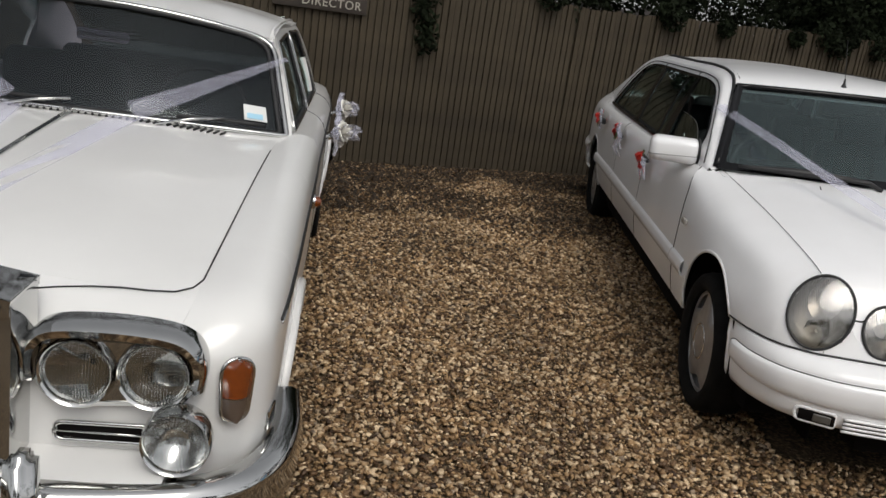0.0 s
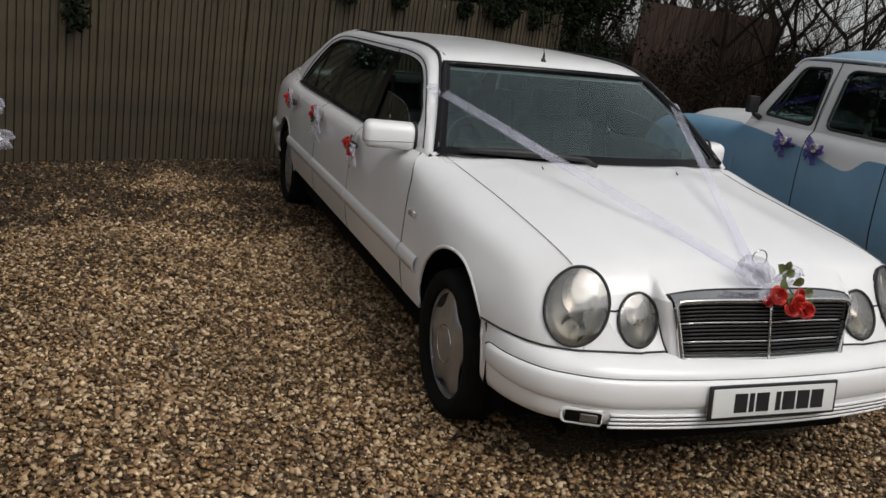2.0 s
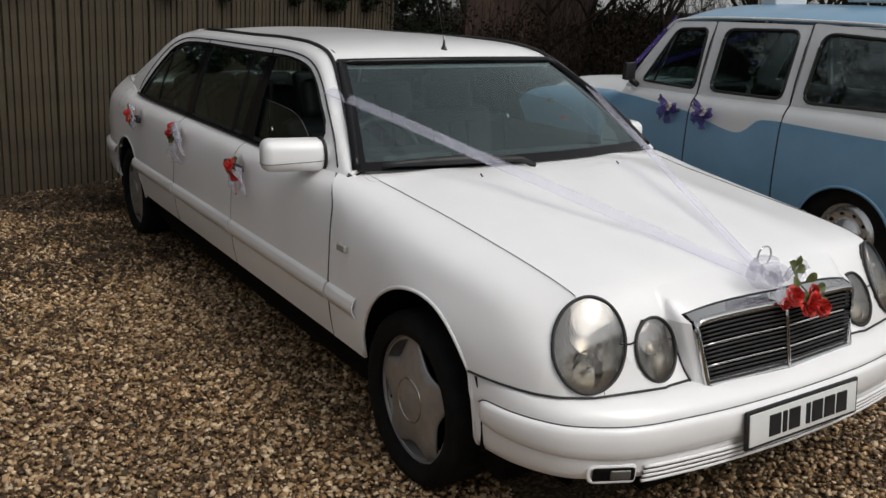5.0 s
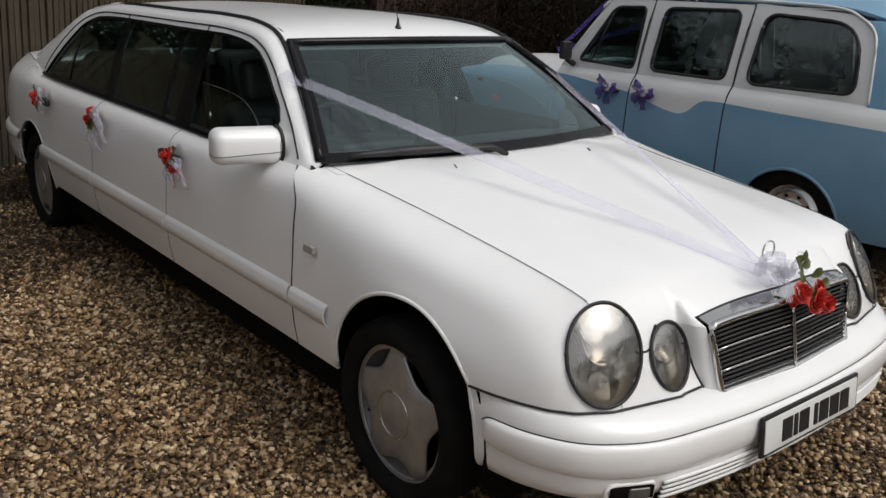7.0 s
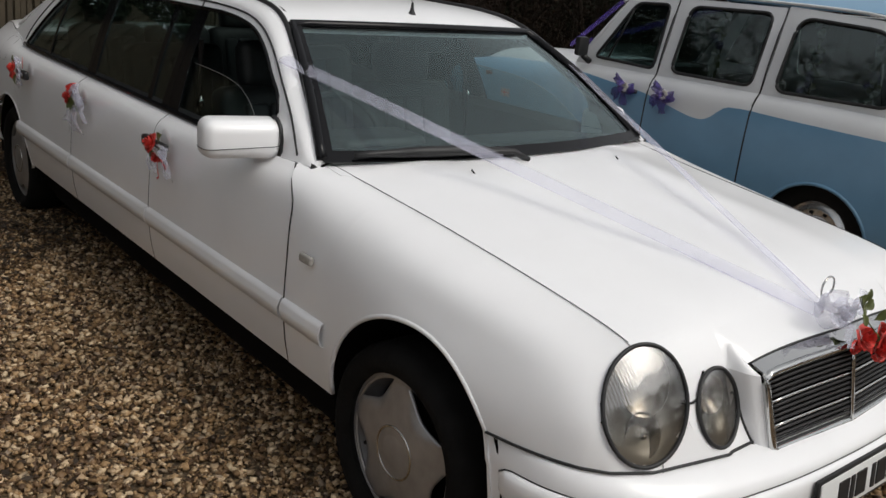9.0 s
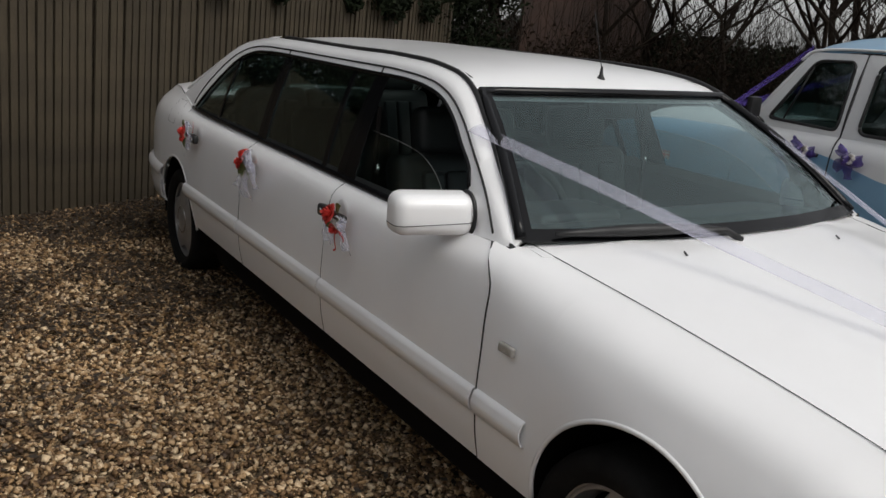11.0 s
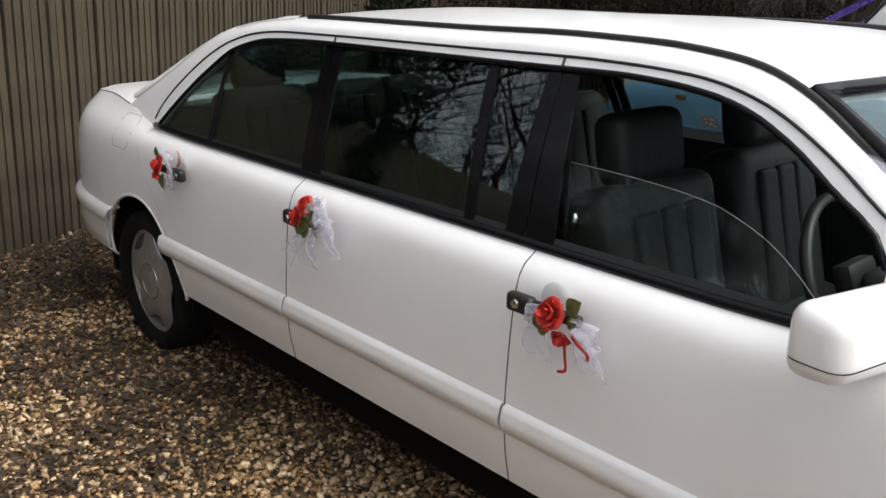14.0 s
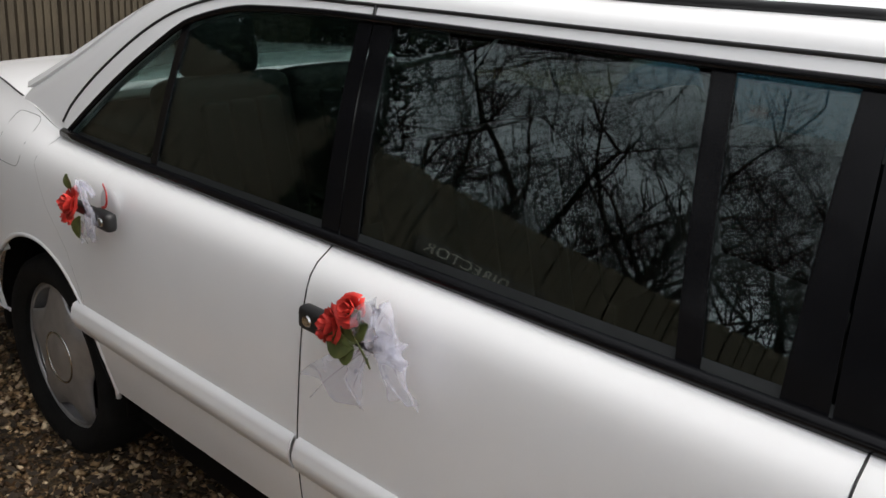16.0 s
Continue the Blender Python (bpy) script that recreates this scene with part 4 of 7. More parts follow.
    for at, k in ((0, -1), (len(rows), 1)):
        edge = rows[0] if k < 0 else rows[-1]
        n = len(edge)
        for j, m in enumerate((1.012, 1.026, 1.042, 1.058, 1.075)):
            w = (0.10, 0.35, 0.65, 0.90, 1.0)[j]
            new_row = []
            for x, y, z in edge:
                y2 = y + (max(y, -0.70) - y) * w
                new_row.append((x * m, y2, z + (hood_z(x * m, y2) + 0.0005 - z) * w))
            if k < 0:
                rows.insert(0, new_row)
            else:
                rows.append(new_row)
    shell("grille_shroud", rows, WHITE, bonnet, 0.004)
    shoulder = {-1: rows[5], 1: rows[-6]}
    tube("grille_gap", [np.add(r[0], (0, -0.001, 0.001)) for r in rows[5:-5]], 0.0032, BLACK, bonnet, 6)
    for s in (-1, 1):
        rows = []
        for v in np.linspace(-0.06, 1.0, 10):
            a = np.add(q(s * 1.025, v), (0, 0.004, 0))
            yy = ev([(0.52, -0.745), (0.561, -0.733), (0.652, -0.705), (0.738, -0.68), (0.80, -0.63)], a[2])
            rows.append([tuple(p) for p in spline([a, (a[0] + s * 0.02, 0.45 * a[1] + 0.55 * yy - 0.012, a[2]), (a[0] + s * 0.030, yy - 0.003, a[2]), (a[0] + s * 0.042, yy + 0.010, a[2])], 4)])
        shell("grille_cheek", rows, WHITE, bonnet, 0.006)
        low, high = resample(rows[-1], 9), resample(shoulder[s], 9)
        shell("grille_corner", [[tuple(p + (q2 - p) * w + np.array((s * 0.004, 0, 0.003)) * math.sin(math.pi * w)) for p, q2 in zip(low, high)] for w in np.linspace(0, 1, 5)], WHITE, bonnet, 0.003)
    rows = [[np.add(q(u, v), (0, 0.03, 0)) * np.array((1, 1, 1)) for v in (-0.09, 0.0)] for u in np.linspace(-1.1, 1.1, 9)]
    shell("grille_chin", rows, WHITE, grille, 0.03)

    # headlamps sit in openings cut through the skin of the nose
    from_skin = bmesh.new()
    for o in car.children:
        if o.name.split(".")[0] in ("front_wing", "bonnet"):
            from_skin.from_mesh(o.data)
    from mathutils.bvhtree import BVHTree
    skin = BVHTree.FromBMesh(from_skin)
    seam = []
    for (x, y), (tx, ty) in zip(path, tn):
        hit = skin.ray_cast(Vector((x + 0.1 * ty, y - 0.1 * tx, 0.551)), Vector((-ty, tx, 0)))
        if hit[0] and (hit[0] - Vector((x, y, 0.551))).length < 0.16:
            seam.append(hit[0] + Vector((ty, -tx, 0)) * 0.0005)
    tube("bumper_seam", seam, 0.0042, BLACK, bumper)

    def cut_opening(c, n, a, b, ra, rb):
        """Take the lamp's oval out of the wings and bonnet."""
        for o in car.children:
            if o.name.split(".")[0] not in ("front_wing", "bonnet"):
                continue
            bm = bmesh.new()
            bm.from_mesh(o.data)

            def at(p):
                d = p - c
                return math.hypot(d.dot(a) / ra, d.dot(b) / rb) if abs(d.dot(n)) < 0.09 else 9
            near = [f for f in bm.faces if min(at(v.co) for v in f.verts) < 1.25]
            if not near:
                bm.free()
                continue
            edges = {e for f in near for e in f.edges if e.calc_length() > 0.014}
            bmesh.ops.subdivide_edges(bm, edges=list(edges), cuts=5, use_grid_fill=True)
            gone = [f for f in bm.faces if at(f.calc_center_median()) < 0.985]
            bmesh.ops.delete(bm, geom=gone, context="FACES")
            bm.to_mesh(o.data)
            bm.free()

    def lens_reflector(rows, n, deep):
        return [[tuple(Vector(p) - n * (0.003 + deep * (1 - (0.02 + 0.98 * k / 9) ** 2) ** 0.6)) for p in row] for k, row in enumerate(rows)]

    def lamp(name, centre, normal, ra, rb, lean):
        n = Vector(normal).normalized()
        a = n.cross(Vector((0, 0, 1))).normalized()
        b = a.cross(n).normalized() * -1
        a, b = a * math.cos(lean) + b * math.sin(lean), b * math.cos(lean) - a * math.sin(lean)
        c = Vector(centre)
        hit = skin.ray_cast(c + n * 0.4, -n)
        c = hit[0] or c
        rows, rim = [], []
        basis = lambda p, q: [1, p, q, p * p, q * q, p * q]
        A, B = [], []
        for p in np.linspace(-0.9, 0.9, 9):
            for q in np.linspace(-0.9, 0.9, 9):
                flat = c + a * ra * p + b * rb * q
                hit = skin.ray_cast(flat + n * 0.4, -n)
                if hit[0] and p * p + q * q < 1 and abs((hit[0] - flat).dot(n)) < 0.06:
                    A.append(basis(p, q))
                    B.append((hit[0] - flat).dot(n))
        fit = np.linalg.lstsq(np.array(A), np.array(B), rcond=None)[0]
        for i, r in enumerate(np.linspace(0.02, 1, 10)):
            row = []
            for t in np.linspace(0, 2 * math.pi, 41):
                flat = c + a * ra * r * math.cos(t) + b * rb * r * math.sin(t)
                p = flat + n * float(np.dot(fit, basis(r * math.cos(t), r * math.sin(t))))
                row.append(p + n * (0.006 + 0.012 * (1 - r * r)))
            rows.append([tuple(p) for p in row])
            if i == 9:
                rim = row[:-1]
        cut_opening(c, n, a, b, ra, rb)
        lens = shell(name, rows, LENSM, car, 0.004, flip=False)
        lens.visible_shadow = False
        bowl = lens_reflector(rows, n, 0.058)
        shell("reflector", bowl, LAMPG, lens, 0.002, flip=False)
        mid = sum((Vector(p) for p in rows[0][:-1]), Vector()) / 40
        for off, size in ((-0.30, 0.52),) if rb < 0.12 else ((-0.34, 0.56), (0.52, 0.40)):
            hub = mid - n * 0.036 + b * rb * off
            cup = [[tuple(hub + (a * ra * math.cos(t) + b * rb * math.sin(t)) * size * r - n * 0.022 * (1 - r * r)) for t in np.linspace(0, 2 * math.pi, 25)] for r in np.linspace(0.05, 1, 6)]
            shell("lamp_cup", cup, REFLD, lens, 0.002, flip=False)
            tip = [[tuple(hub + (a * math.cos(t) + b * math.sin(t)) * 0.008 * math.cos(w) + n * (0.002 + 0.012 * math.sin(w))) for t in np.linspace(0, 2 * math.pi, 13)] for w in np.linspace(0, 1.5, 5)]
            shell("bulb_cap", tip, CHROME, lens, 0.001, flip=False)
        tube("lamp_seal", [tuple(p) for p in rim], 0.0055, BLACK, lens, 6, True)
        return lens
    for s in (-1, 1):
        lamp("headlamp", (s * 0.686, -0.656, 0.690), (s * 0.53, -0.78, 0.36), 0.106, 0.140, 0.0)
        lamp("headlamp_inner", (s * 0.474, -0.70, 0.650), (s * 0.22, -0.93, 0.30), 0.074, 0.095, 0.0)
        def on_nose(x, z):
            hit = skin.ray_cast(Vector((x, -1.3, z)), Vector((0, 1, 0)))
            return hit[0] + Vector((0, -0.001, 0)) if hit[0] else Vector((x, -0.75, z))
        tube("nose_seam", [on_nose(s * x, z) for x, z in spline([(0.418, 0.672), (0.404, 0.666), (0.392, 0.63), (0.384, 0.585), (0.374, 0.545)], 5)], 0.0032, BLACK, car)
        tube("lamp_link", [on_nose(s * x, z) for x, z in ((0.60, 0.690), (0.59, 0.684), (0.562, 0.681), (0.548, 0.684))], 0.0034, BLACK, car)
        tube("lamp_foot_seam", [on_nose(s * x, z) for x, z in ((0.672, 0.575), (0.674, 0.56), (0.675, 0.546))], 0.0010, BLACK, car)
    # ring mascot on its stem
    m = [(0.002 + 0.031 * math.cos(a), -0.675, 0.870 + 0.031 * math.sin(a)) for a in np.linspace(0, 2 * math.pi, 28, endpoint=False)]
    tube("mascot_ring", m, 0.003, CHROME, car, 6, True, up=(0, 1, 0))
    tube("mascot_stem", [(0.002, -0.675, 0.765), (0.002, -0.675, 0.840)], 0.004, CHROME, car)
    # mirrors
    for s in (-1, 1):
        bm = bmesh.new()
        bmesh.ops.create_cube(bm, size=1.0)
        bmesh.ops.scale(bm, vec=(0.272, 0.115, 0.142), verts=bm.verts)
        for v in bm.verts:
            if v.co.y < 0:
                v.co.x *= 0.90
                v.co.z *= 0.84
        bmesh.ops.bevel(bm, geom=bm.edges[:], offset=0.038, segments=5, profile=0.5, affect="EDGES")
        bmesh.ops.transform(bm, matrix=pose(s * (0.947 if s < 0 else 0.89), 0.855 if s < 0 else 0.90, 1.022 if s < 0 else 1.0, 0, 0, s * 14), verts=bm.verts)
        mir = part("door_mirror", bm, WHITE, car)
        mir.data.set_sharp_from_angle(angle=radians(50))
        lip = rounded([(-0.1238, -0.0580), (0.1238, -0.0580), (0.1362, 0.0500), (-0.1362, 0.0500)], 0.036)
        mm = pose(s * (0.947 if s < 0 else 0.89), 0.855 if s < 0 else 0.90, 1.022 if s < 0 else 1.0, 0, 0, s * 14)
        tube("mirror_joint", [mm @ Vector((x, y, -0.023 - 0.05 * x * s)) for x, y in lip], 0.0012, GREYL, mir, 5, True)
        box("mirror_foot", (0.09, 0.07, 0.06), (s * 0.85, 0.84, 0.985), WHITE, mir, 0.02)
        box("mirror_glass", (0.19, 0.006, 0.10), (s * (0.94 if s < 0 else 0.88), 0.902 if s < 0 else 0.947, 1.022 if s < 0 else 1.0), CHROME, mir, 0.002, "", (0, 0, s * 14))
        tube("mirror_seam", [(s * 0.838, 0.828 + 0.050 * math.cos(k), 1.020 + 0.070 * math.sin(k)) for k in np.linspace(0, 6.283, 24, endpoint=False)], 0.007, BLACK, mir, closed=True)
    # aerial
    lathe("aerial_foot", [(0.0, 0.05), (0.004, 0.05), (0.008, 0.02), (0.018, 0.0)], BLACK, car, 12, "z", (-0.01, 1.223, 1.408))
    tube("aerial_rod", [(-0.01, 1.223, 1.445), (-0.01, 1.30, 1.66)], 0.0016, BLACK, car)
    # door handles
    for s in (-1, 1):
        for y0, y1, back in ((1.648, 1.43, 1), (2.604, 2.40, 1), (3.285, 3.47, -1)):
            x = 0.953
            d = 1 if y1 > y0 else -1
            hd = box("door_handle", (0.030, 0.078, 0.046), (s * (x + 0.008), y0 + d * 0.042, 0.860), BLACK, car, 0.013, "black door handle", (0, 0, 0), 3)
            box("handle_bar", (0.022, abs(y1 - y0) - 0.06, 0.028), (s * (x + 0.006), (y0 + y1) / 2 + d * 0.03, 0.864), BLACK, hd, 0.010, "", (0, 0, 0), 3)
            bowl = lathe("handle_bowl", [(0.0, 0.0025), (0.02, 0.0030), (0.038, 0.0022), (0.046, -0.002)], WHITE, hd, 24, "x", (s * 0.918, (y0 + y1) / 2, 0.872), sign=s)
            lathe("lock", [(0.0, 0.004), (0.010, 0.003), (0.012, 0.0)], CHROME, hd, 14, "x", (s * (x + 0.023), y0 + (y1 - y0) * 0.16, 0.860), sign=s)
    # wipers
    pts = [np.add(screen(u / 0.782, 0.015 + 0.012 * math.sin((u + 0.69) / 0.59 * 3.14)), (0, -0.022, 0.012)) for u in np.linspace(-0.69, -0.10, 12)]
    w = tube("wiper", pts, [0.007 + 0.013 * math.sin(math.pi * k / 11) for k in range(12)], BLACK, car, 6)
    tube("wiper_arm", [np.add(screen(-0.05, -0.06), (0, -0.02, 0.012)), np.add(screen(-0.12, 0.0), (0, -0.03, 0.016)), pts[5]], 0.011, BLACK, w, 6)
    return car, side, lower, screen, ev


LIMO, limo_side, limo_lower, limo_screen, _ = limousine()


def broaden_nose(car):
    """Spread the nose ahead of the scuttle a little from the kerb flank."""
    for ob in car.children_recursive:
        if ob.type != "MESH" or ob.parent.name.startswith("wheel"):
            continue
        me = ob.data
        co = np.empty(len(me.vertices) * 3)
        me.vertices.foreach_get("co", co)
        co = co.reshape(-1, 3)
        if co[:, 1].min() > 0.3:
            continue
        fade = np.clip((0.30 - co[:, 1]) / 0.8, 0, 1)
        co[:, 0] += 0.039 * (co[:, 0] + 0.94) * fade
        me.vertices.foreach_set("co", co.ravel())
        me.update()


broaden_nose(LIMO)

# ---------------------------------------------------------------- the ivory saloon


def ring_panel(name, outer, inner, gx, sign, material, parent, thick=0.02):
    """The sheet between a panel's outline and its window opening, both (y, z) loops of one length."""
    rows = []
    for (y0, z0), (y1, z1) in zip(outer, inner):
        rows.append([(sign * gx(z0 + (z1 - z0) * w, y0 + (y1 - y0) * w), y0 + (y1 - y0) * w, z0 + (z1 - z0) * w) for w in (0, 0.5, 1)])
    rows.append(rows[0])
    return shell(name, rows, material, parent, thick)


def window_pane(name, loop, gx, sign, off, material, parent):
    c = np.mean(loop, axis=0)
    rows = []
    for y, z in list(loop) + [loop[0]]:
        rows.append([(sign * (gx(z + (c[1] - z) * w, y + (c[0] - y) * w) + off), y + (c[0] - y) * w, z + (c[1] - z) * w) for w in (0, 0.33, 0.66, 0.98)])
    ob = shell(name, rows, material, parent, 0.004)
    ob.visible_shadow = False
    return ob


ROLLS = pose(-0.958, 1.789, 0, 0, 0, 7.7)


def round_lamp(name, parent, at, r, ring=0.007, depth=0.03, label="", bowl=True):
    """A lamp facing -y: chrome rim, bright bowl and ribbed glass."""
    x, y, z = at
    lamp = lathe(name, [(r * 0.97, -depth), (r + ring, -depth * 0.6), (r + ring * 1.1, 0.0), (r + ring * 0.4, 0.012), (r - 0.003, 0.008), (r - 0.006, 0.0)], CHROME, parent, 48, "y", at, label)
    lathe("reflector", [(0.0, -0.055), (r * 0.3, -0.050), (r * 0.6, -0.034), (r * 0.85, -0.013), (r, 0.002)], REFL, lamp, 40, "y", at)
    lathe("lens", [(0.0, 0.020), (r * 0.35, 0.018), (r * 0.7, 0.012), (r * 0.93, 0.004), (r, 0.0)], LENS, lamp, 40, "y", at, "ribbed clear glass lens").visible_shadow = False
    return lamp




def old_saloon():
    car = thing("vintage_saloon", ROLLS, "ivory vintage luxury saloon with chrome bumper and twin headlamps", "car")
    ex = [(-0.11, 0.64), (-0.07, 0.68), (0.0, 0.70), (0.1, 0.705), (1.3, 0.74), (1.6, 0.76)]
    ez = [(-0.11, 0.72), (-0.09, 0.765), (-0.05, 0.812), (0.0, 0.838), (0.1, 0.858), (0.5, 0.90), (1.3, 0.966), (1.6, 0.985)]
    sx = [(-0.11, 0.67), (-0.09, 0.735), (-0.04, 0.785), (0.03, 0.815), (0.3, 0.835), (1.6, 0.84)]
    tx = [(-0.11, 0.705), (-0.09, 0.785), (-0.04, 0.848), (0.03, 0.88), (0.3, 0.892), (1.6, 0.90)]
    wx = [(-0.11, 0.72), (-0.09, 0.80), (-0.04, 0.865), (0.03, 0.895), (0.15, 0.906), (0.5, 0.912), (3.4, 0.912), (4.2, 0.88), (4.7, 0.78), (4.85, 0.6)]

    def lower(y):
        z, w = ev(ez, y), ev(wx, y)
        return spline([(ev(ex, y), z), (ev(sx, y), z + 0.016 * min(1, max(0, y + 0.09) * 8)), (ev(tx, y), z - 0.02), (w, min(0.79, z - 0.12)), (w - 0.006, 0.52), (w - 0.035, 0.32)])

    def side(y):
        w = ev(wx, y)
        z = ev([(1.58, 0.985), (2.5, 0.965), (3.6, 0.955), (4.2, 0.94), (4.85, 0.88)], y)
        e = ev([(1.58, 0.80), (3.6, 0.80), (4.2, 0.72), (4.85, 0.5)], y)
        return spline([(e, z), (w - 0.05, z - 0.025), (w - 0.012, z - 0.075), (w, 0.79), (w - 0.006, 0.52), (w - 0.035, 0.32)])
    A0, A1, AR = 0.70, 3.74, 0.355
    for sign in (-1, 1):
        rows = []
        for y in stations(-0.11, 1.585, 30, [(A0, AR)]):
            zb = max(0.32, arch(y, A0, AR, 0.31))
            rows.append([(sign * x, y, z) for x, z in resample(cut_z(lower(y), 9, zb), 26)])
        shell("front_wing", rows, CREAM, car)
        rows = []
        for a, b, nm in ((1.592, 2.55, "front_door"), (2.557, 3.42, "rear_door"), (3.427, 4.85, "rear_wing")):
            rows = []
            for y in stations(a, b, 18, [(A1, AR)]):
                zb = max(0.32, arch(y, A1, AR, 0.31) if b > 3.0 else 0)
                rows.append([(sign * x, y, z) for x, z in resample(cut_z(side(y), 9, zb), 22)])
            shell(nm, rows, CREAM, car)
        for a in (1.588, 2.553, 3.423):
            tube("door_seam", [(sign * (x - 0.001), a, z) for x, z in resample(side(a), 20)], 0.003, BLACK, car)
        # waist moulding
        pts = []
        for y in np.linspace(0.10, 4.5, 50):
            p = lower(y) if y < 1.585 else side(y)
            o = np.argsort(p[:, 1])
            wz = ev([(0.10, 0.795), (0.5, 0.822), (1.2, 0.848), (1.8, 0.862), (4.5, 0.858)], y)
            pts.append((sign * (np.interp(wz, p[o, 1], p[o, 0]) + 0.002), y, wz))
        tube("waist_line", pts, 0.0045, BLACK, car)
        tube("waist_moulding", [(x + sign * 0.002, y, z - 0.008) for x, y, z in pts], 0.0035, CHROME, car)
        for c, fn in ((A0, lower), (A1, side)):
            pts = []
            for a in np.linspace(0, math.pi, 28):
                y, z = c + AR * math.cos(a), 0.315 + AR * math.sin(a)
                p = fn(y)
                o = np.argsort(p[:, 1])
                pts.append((sign * (np.interp(z, p[o, 1], p[o, 0]) + 0.004), y, z))
            tube("arch_lip", pts, 0.018, CREAM, car, 8)
            shell("wheel_well", [[(sign * x, c + (AR + 0.02) * math.cos(a), 0.31 + (AR + 0.02) * math.sin(a)) for x in (0.5, 0.7, 0.87)] for a in np.linspace(-0.2, math.pi + 0.2, 20)], DARK, car, 0.006)
            box("well_plate", (0.02, 0.8, 0.7), (sign * 0.52, c, 0.4), DARK, car, 0)
            wheel(car, sign * 0.80, c, 0.315, sign, 0.335, 0.2, "dish")
        rep = lathe("wing_lamp", [(0.0, 0.034), (0.012, 0.032), (0.020, 0.02), (0.022, 0.0)], AMBER, car, 20, "x", (sign * 0.912, 1.30, 0.805), "small amber side lamp", sign)
        lathe("lamp_rim", [(0.028, 0.0), (0.026, 0.012), (0.021, 0.012)], CHROME, rep, 20, "x", (sign * 0.912, 1.30, 0.805), sign=sign)
    box("floor_pan", (1.5, 4.6, 0.12), (0, 2.3, 0.28), DARK, car, 0.02)
    # nose cap
    sec = resample(cut_z(lower(-0.11), 9, 0.36), 16)
    rows = [[(u * x, -0.11 - 0.012 * (1 - u * u), z) for u in np.linspace(-1, 1, 15)] for x, z in sec]
    shell("nose_panel", rows, CREAM, car, 0.02, flip=False)
    rows = []
    cz = [(-0.11, 0.72), (-0.09, 0.775), (-0.05, 0.825), (0.0, 0.86), (0.1, 0.885), (0.5, 0.935), (1.3, 0.99), (1.5, 1.0)]

    def top_row(y, n=33):
        x, z, c = ev(ex, y), ev(ez, y), ev(cz, y)
        out = []
        for u in np.linspace(-1, 1, n):
            a = abs(u)
            ridge = 0.008 / (1 + math.exp((a - 0.62) * 40))
            out.append((u * x, y, z + (c - z) * (1 - a**2) + ridge * min(1, max(0, y + 0.06) * 4) * (1 if y < 1.2 else max(0, 1 - (y - 1.2) * 3))))
        return out
    shell("nose_top", [top_row(y) for y in np.linspace(-0.11, 0.0395, 9)], CREAM, car)
    shell("bonnet", [top_row(y) for y in np.linspace(0.04, 1.3645, 26)], CREAM, car)
    shell("scuttle", [top_row(y) for y in np.linspace(1.365, 1.60, 6)], CREAM, car)
    ease = lambda t: min(1, t) ** 2 * (3 - 2 * min(1, t))
    loop = [(ev(ex, y) - 0.0, y, ev(ez, y) + 0.002) for y in np.linspace(1.33, 0.13, 24)]
    loop += [(0.69, 0.085, ev(ez, 0.085) + 0.002), (0.655, 0.05, ev(ez, 0.05) + 0.006)]
    loop += [(x, 0.036 - 0.085 * ease((0.6 - abs(x)) / 0.45), ev(cz, 0.036 - 0.085 * ease((0.6 - abs(x)) / 0.45)) + 0.004 - 0.024 * (x / 0.7) ** 2) for x in np.linspace(0.60, -0.60, 20)]
    loop += [(-x, y, z) for x, y, z in reversed(loop[:26])]
    tube("bonnet_seam", loop, 0.0022, BLACK, car)
    tube("bonnet_hinge", [(0, y, ev(cz, y) + 0.012) for y in np.linspace(0.03, 1.38, 16)], 0.010, CHROME, car, 6, flat=0.5)
    box("hinge_end", (0.03, 0.04, 0.018), (0, 1.40, 1.015), CHROME, car, 0.008)
    for k in range(46):
        x = -0.55 + 1.10 * k / 45
        tube("scuttle_slot", [(x - 0.006, 1.425, ev(cz, 1.425) + 0.008 - 0.03 * (x / 0.75) ** 2), (x + 0.006, 1.475, ev(cz, 1.47) + 0.008 - 0.03 * (x / 0.75) ** 2)], 0.0045, BLACK, car, 4)
    # cabin
    def gx(z, y=2):
        d = z - 0.975
        return 0.80 - 0.26 * d - 0.30 * d * d
    for sign in (-1, 1):
        fo = [(1.60, 0.965), (1.955, 1.345), (2.55, 1.365), (2.55, 0.955)]
        fi = [(1.70, 0.985), (1.985, 1.315), (2.51, 1.33), (2.51, 0.975)]
        ro = [(2.555, 0.955), (2.555, 1.365), (3.2, 1.345), (3.62, 0.95)]
        ri = [(2.59, 0.975), (2.59, 1.33), (3.10, 1.315), (3.38, 0.97)]
        for o, i, nm in ((fo, fi, "front"), (ro, ri, "rear")):
            oo, ii = rounded(o, 0.012), rounded(i, 0.05)
            ring_panel(nm + "_window_frame", oo, ii, gx, sign, CREAM, car)
            window_pane(nm + "_window", ii, gx, sign, -0.012, CLEAR, car)
            tube(nm + "_window_trim", [(sign * (gx(z) + 0.004), y, z) for y, z in ii], 0.007, CHROME, car, 6, True)
            inn = [(y + (2.3 - y) * 0.02 if nm == "front" else y + (2.9 - y) * 0.02, z + (1.15 - z) * 0.05) for y, z in ii]
            tube("window_seal", [(sign * (gx(z) - 0.004), y, z) for y, z in inn], 0.010, BLACK, car, 6, True)
        rows = []
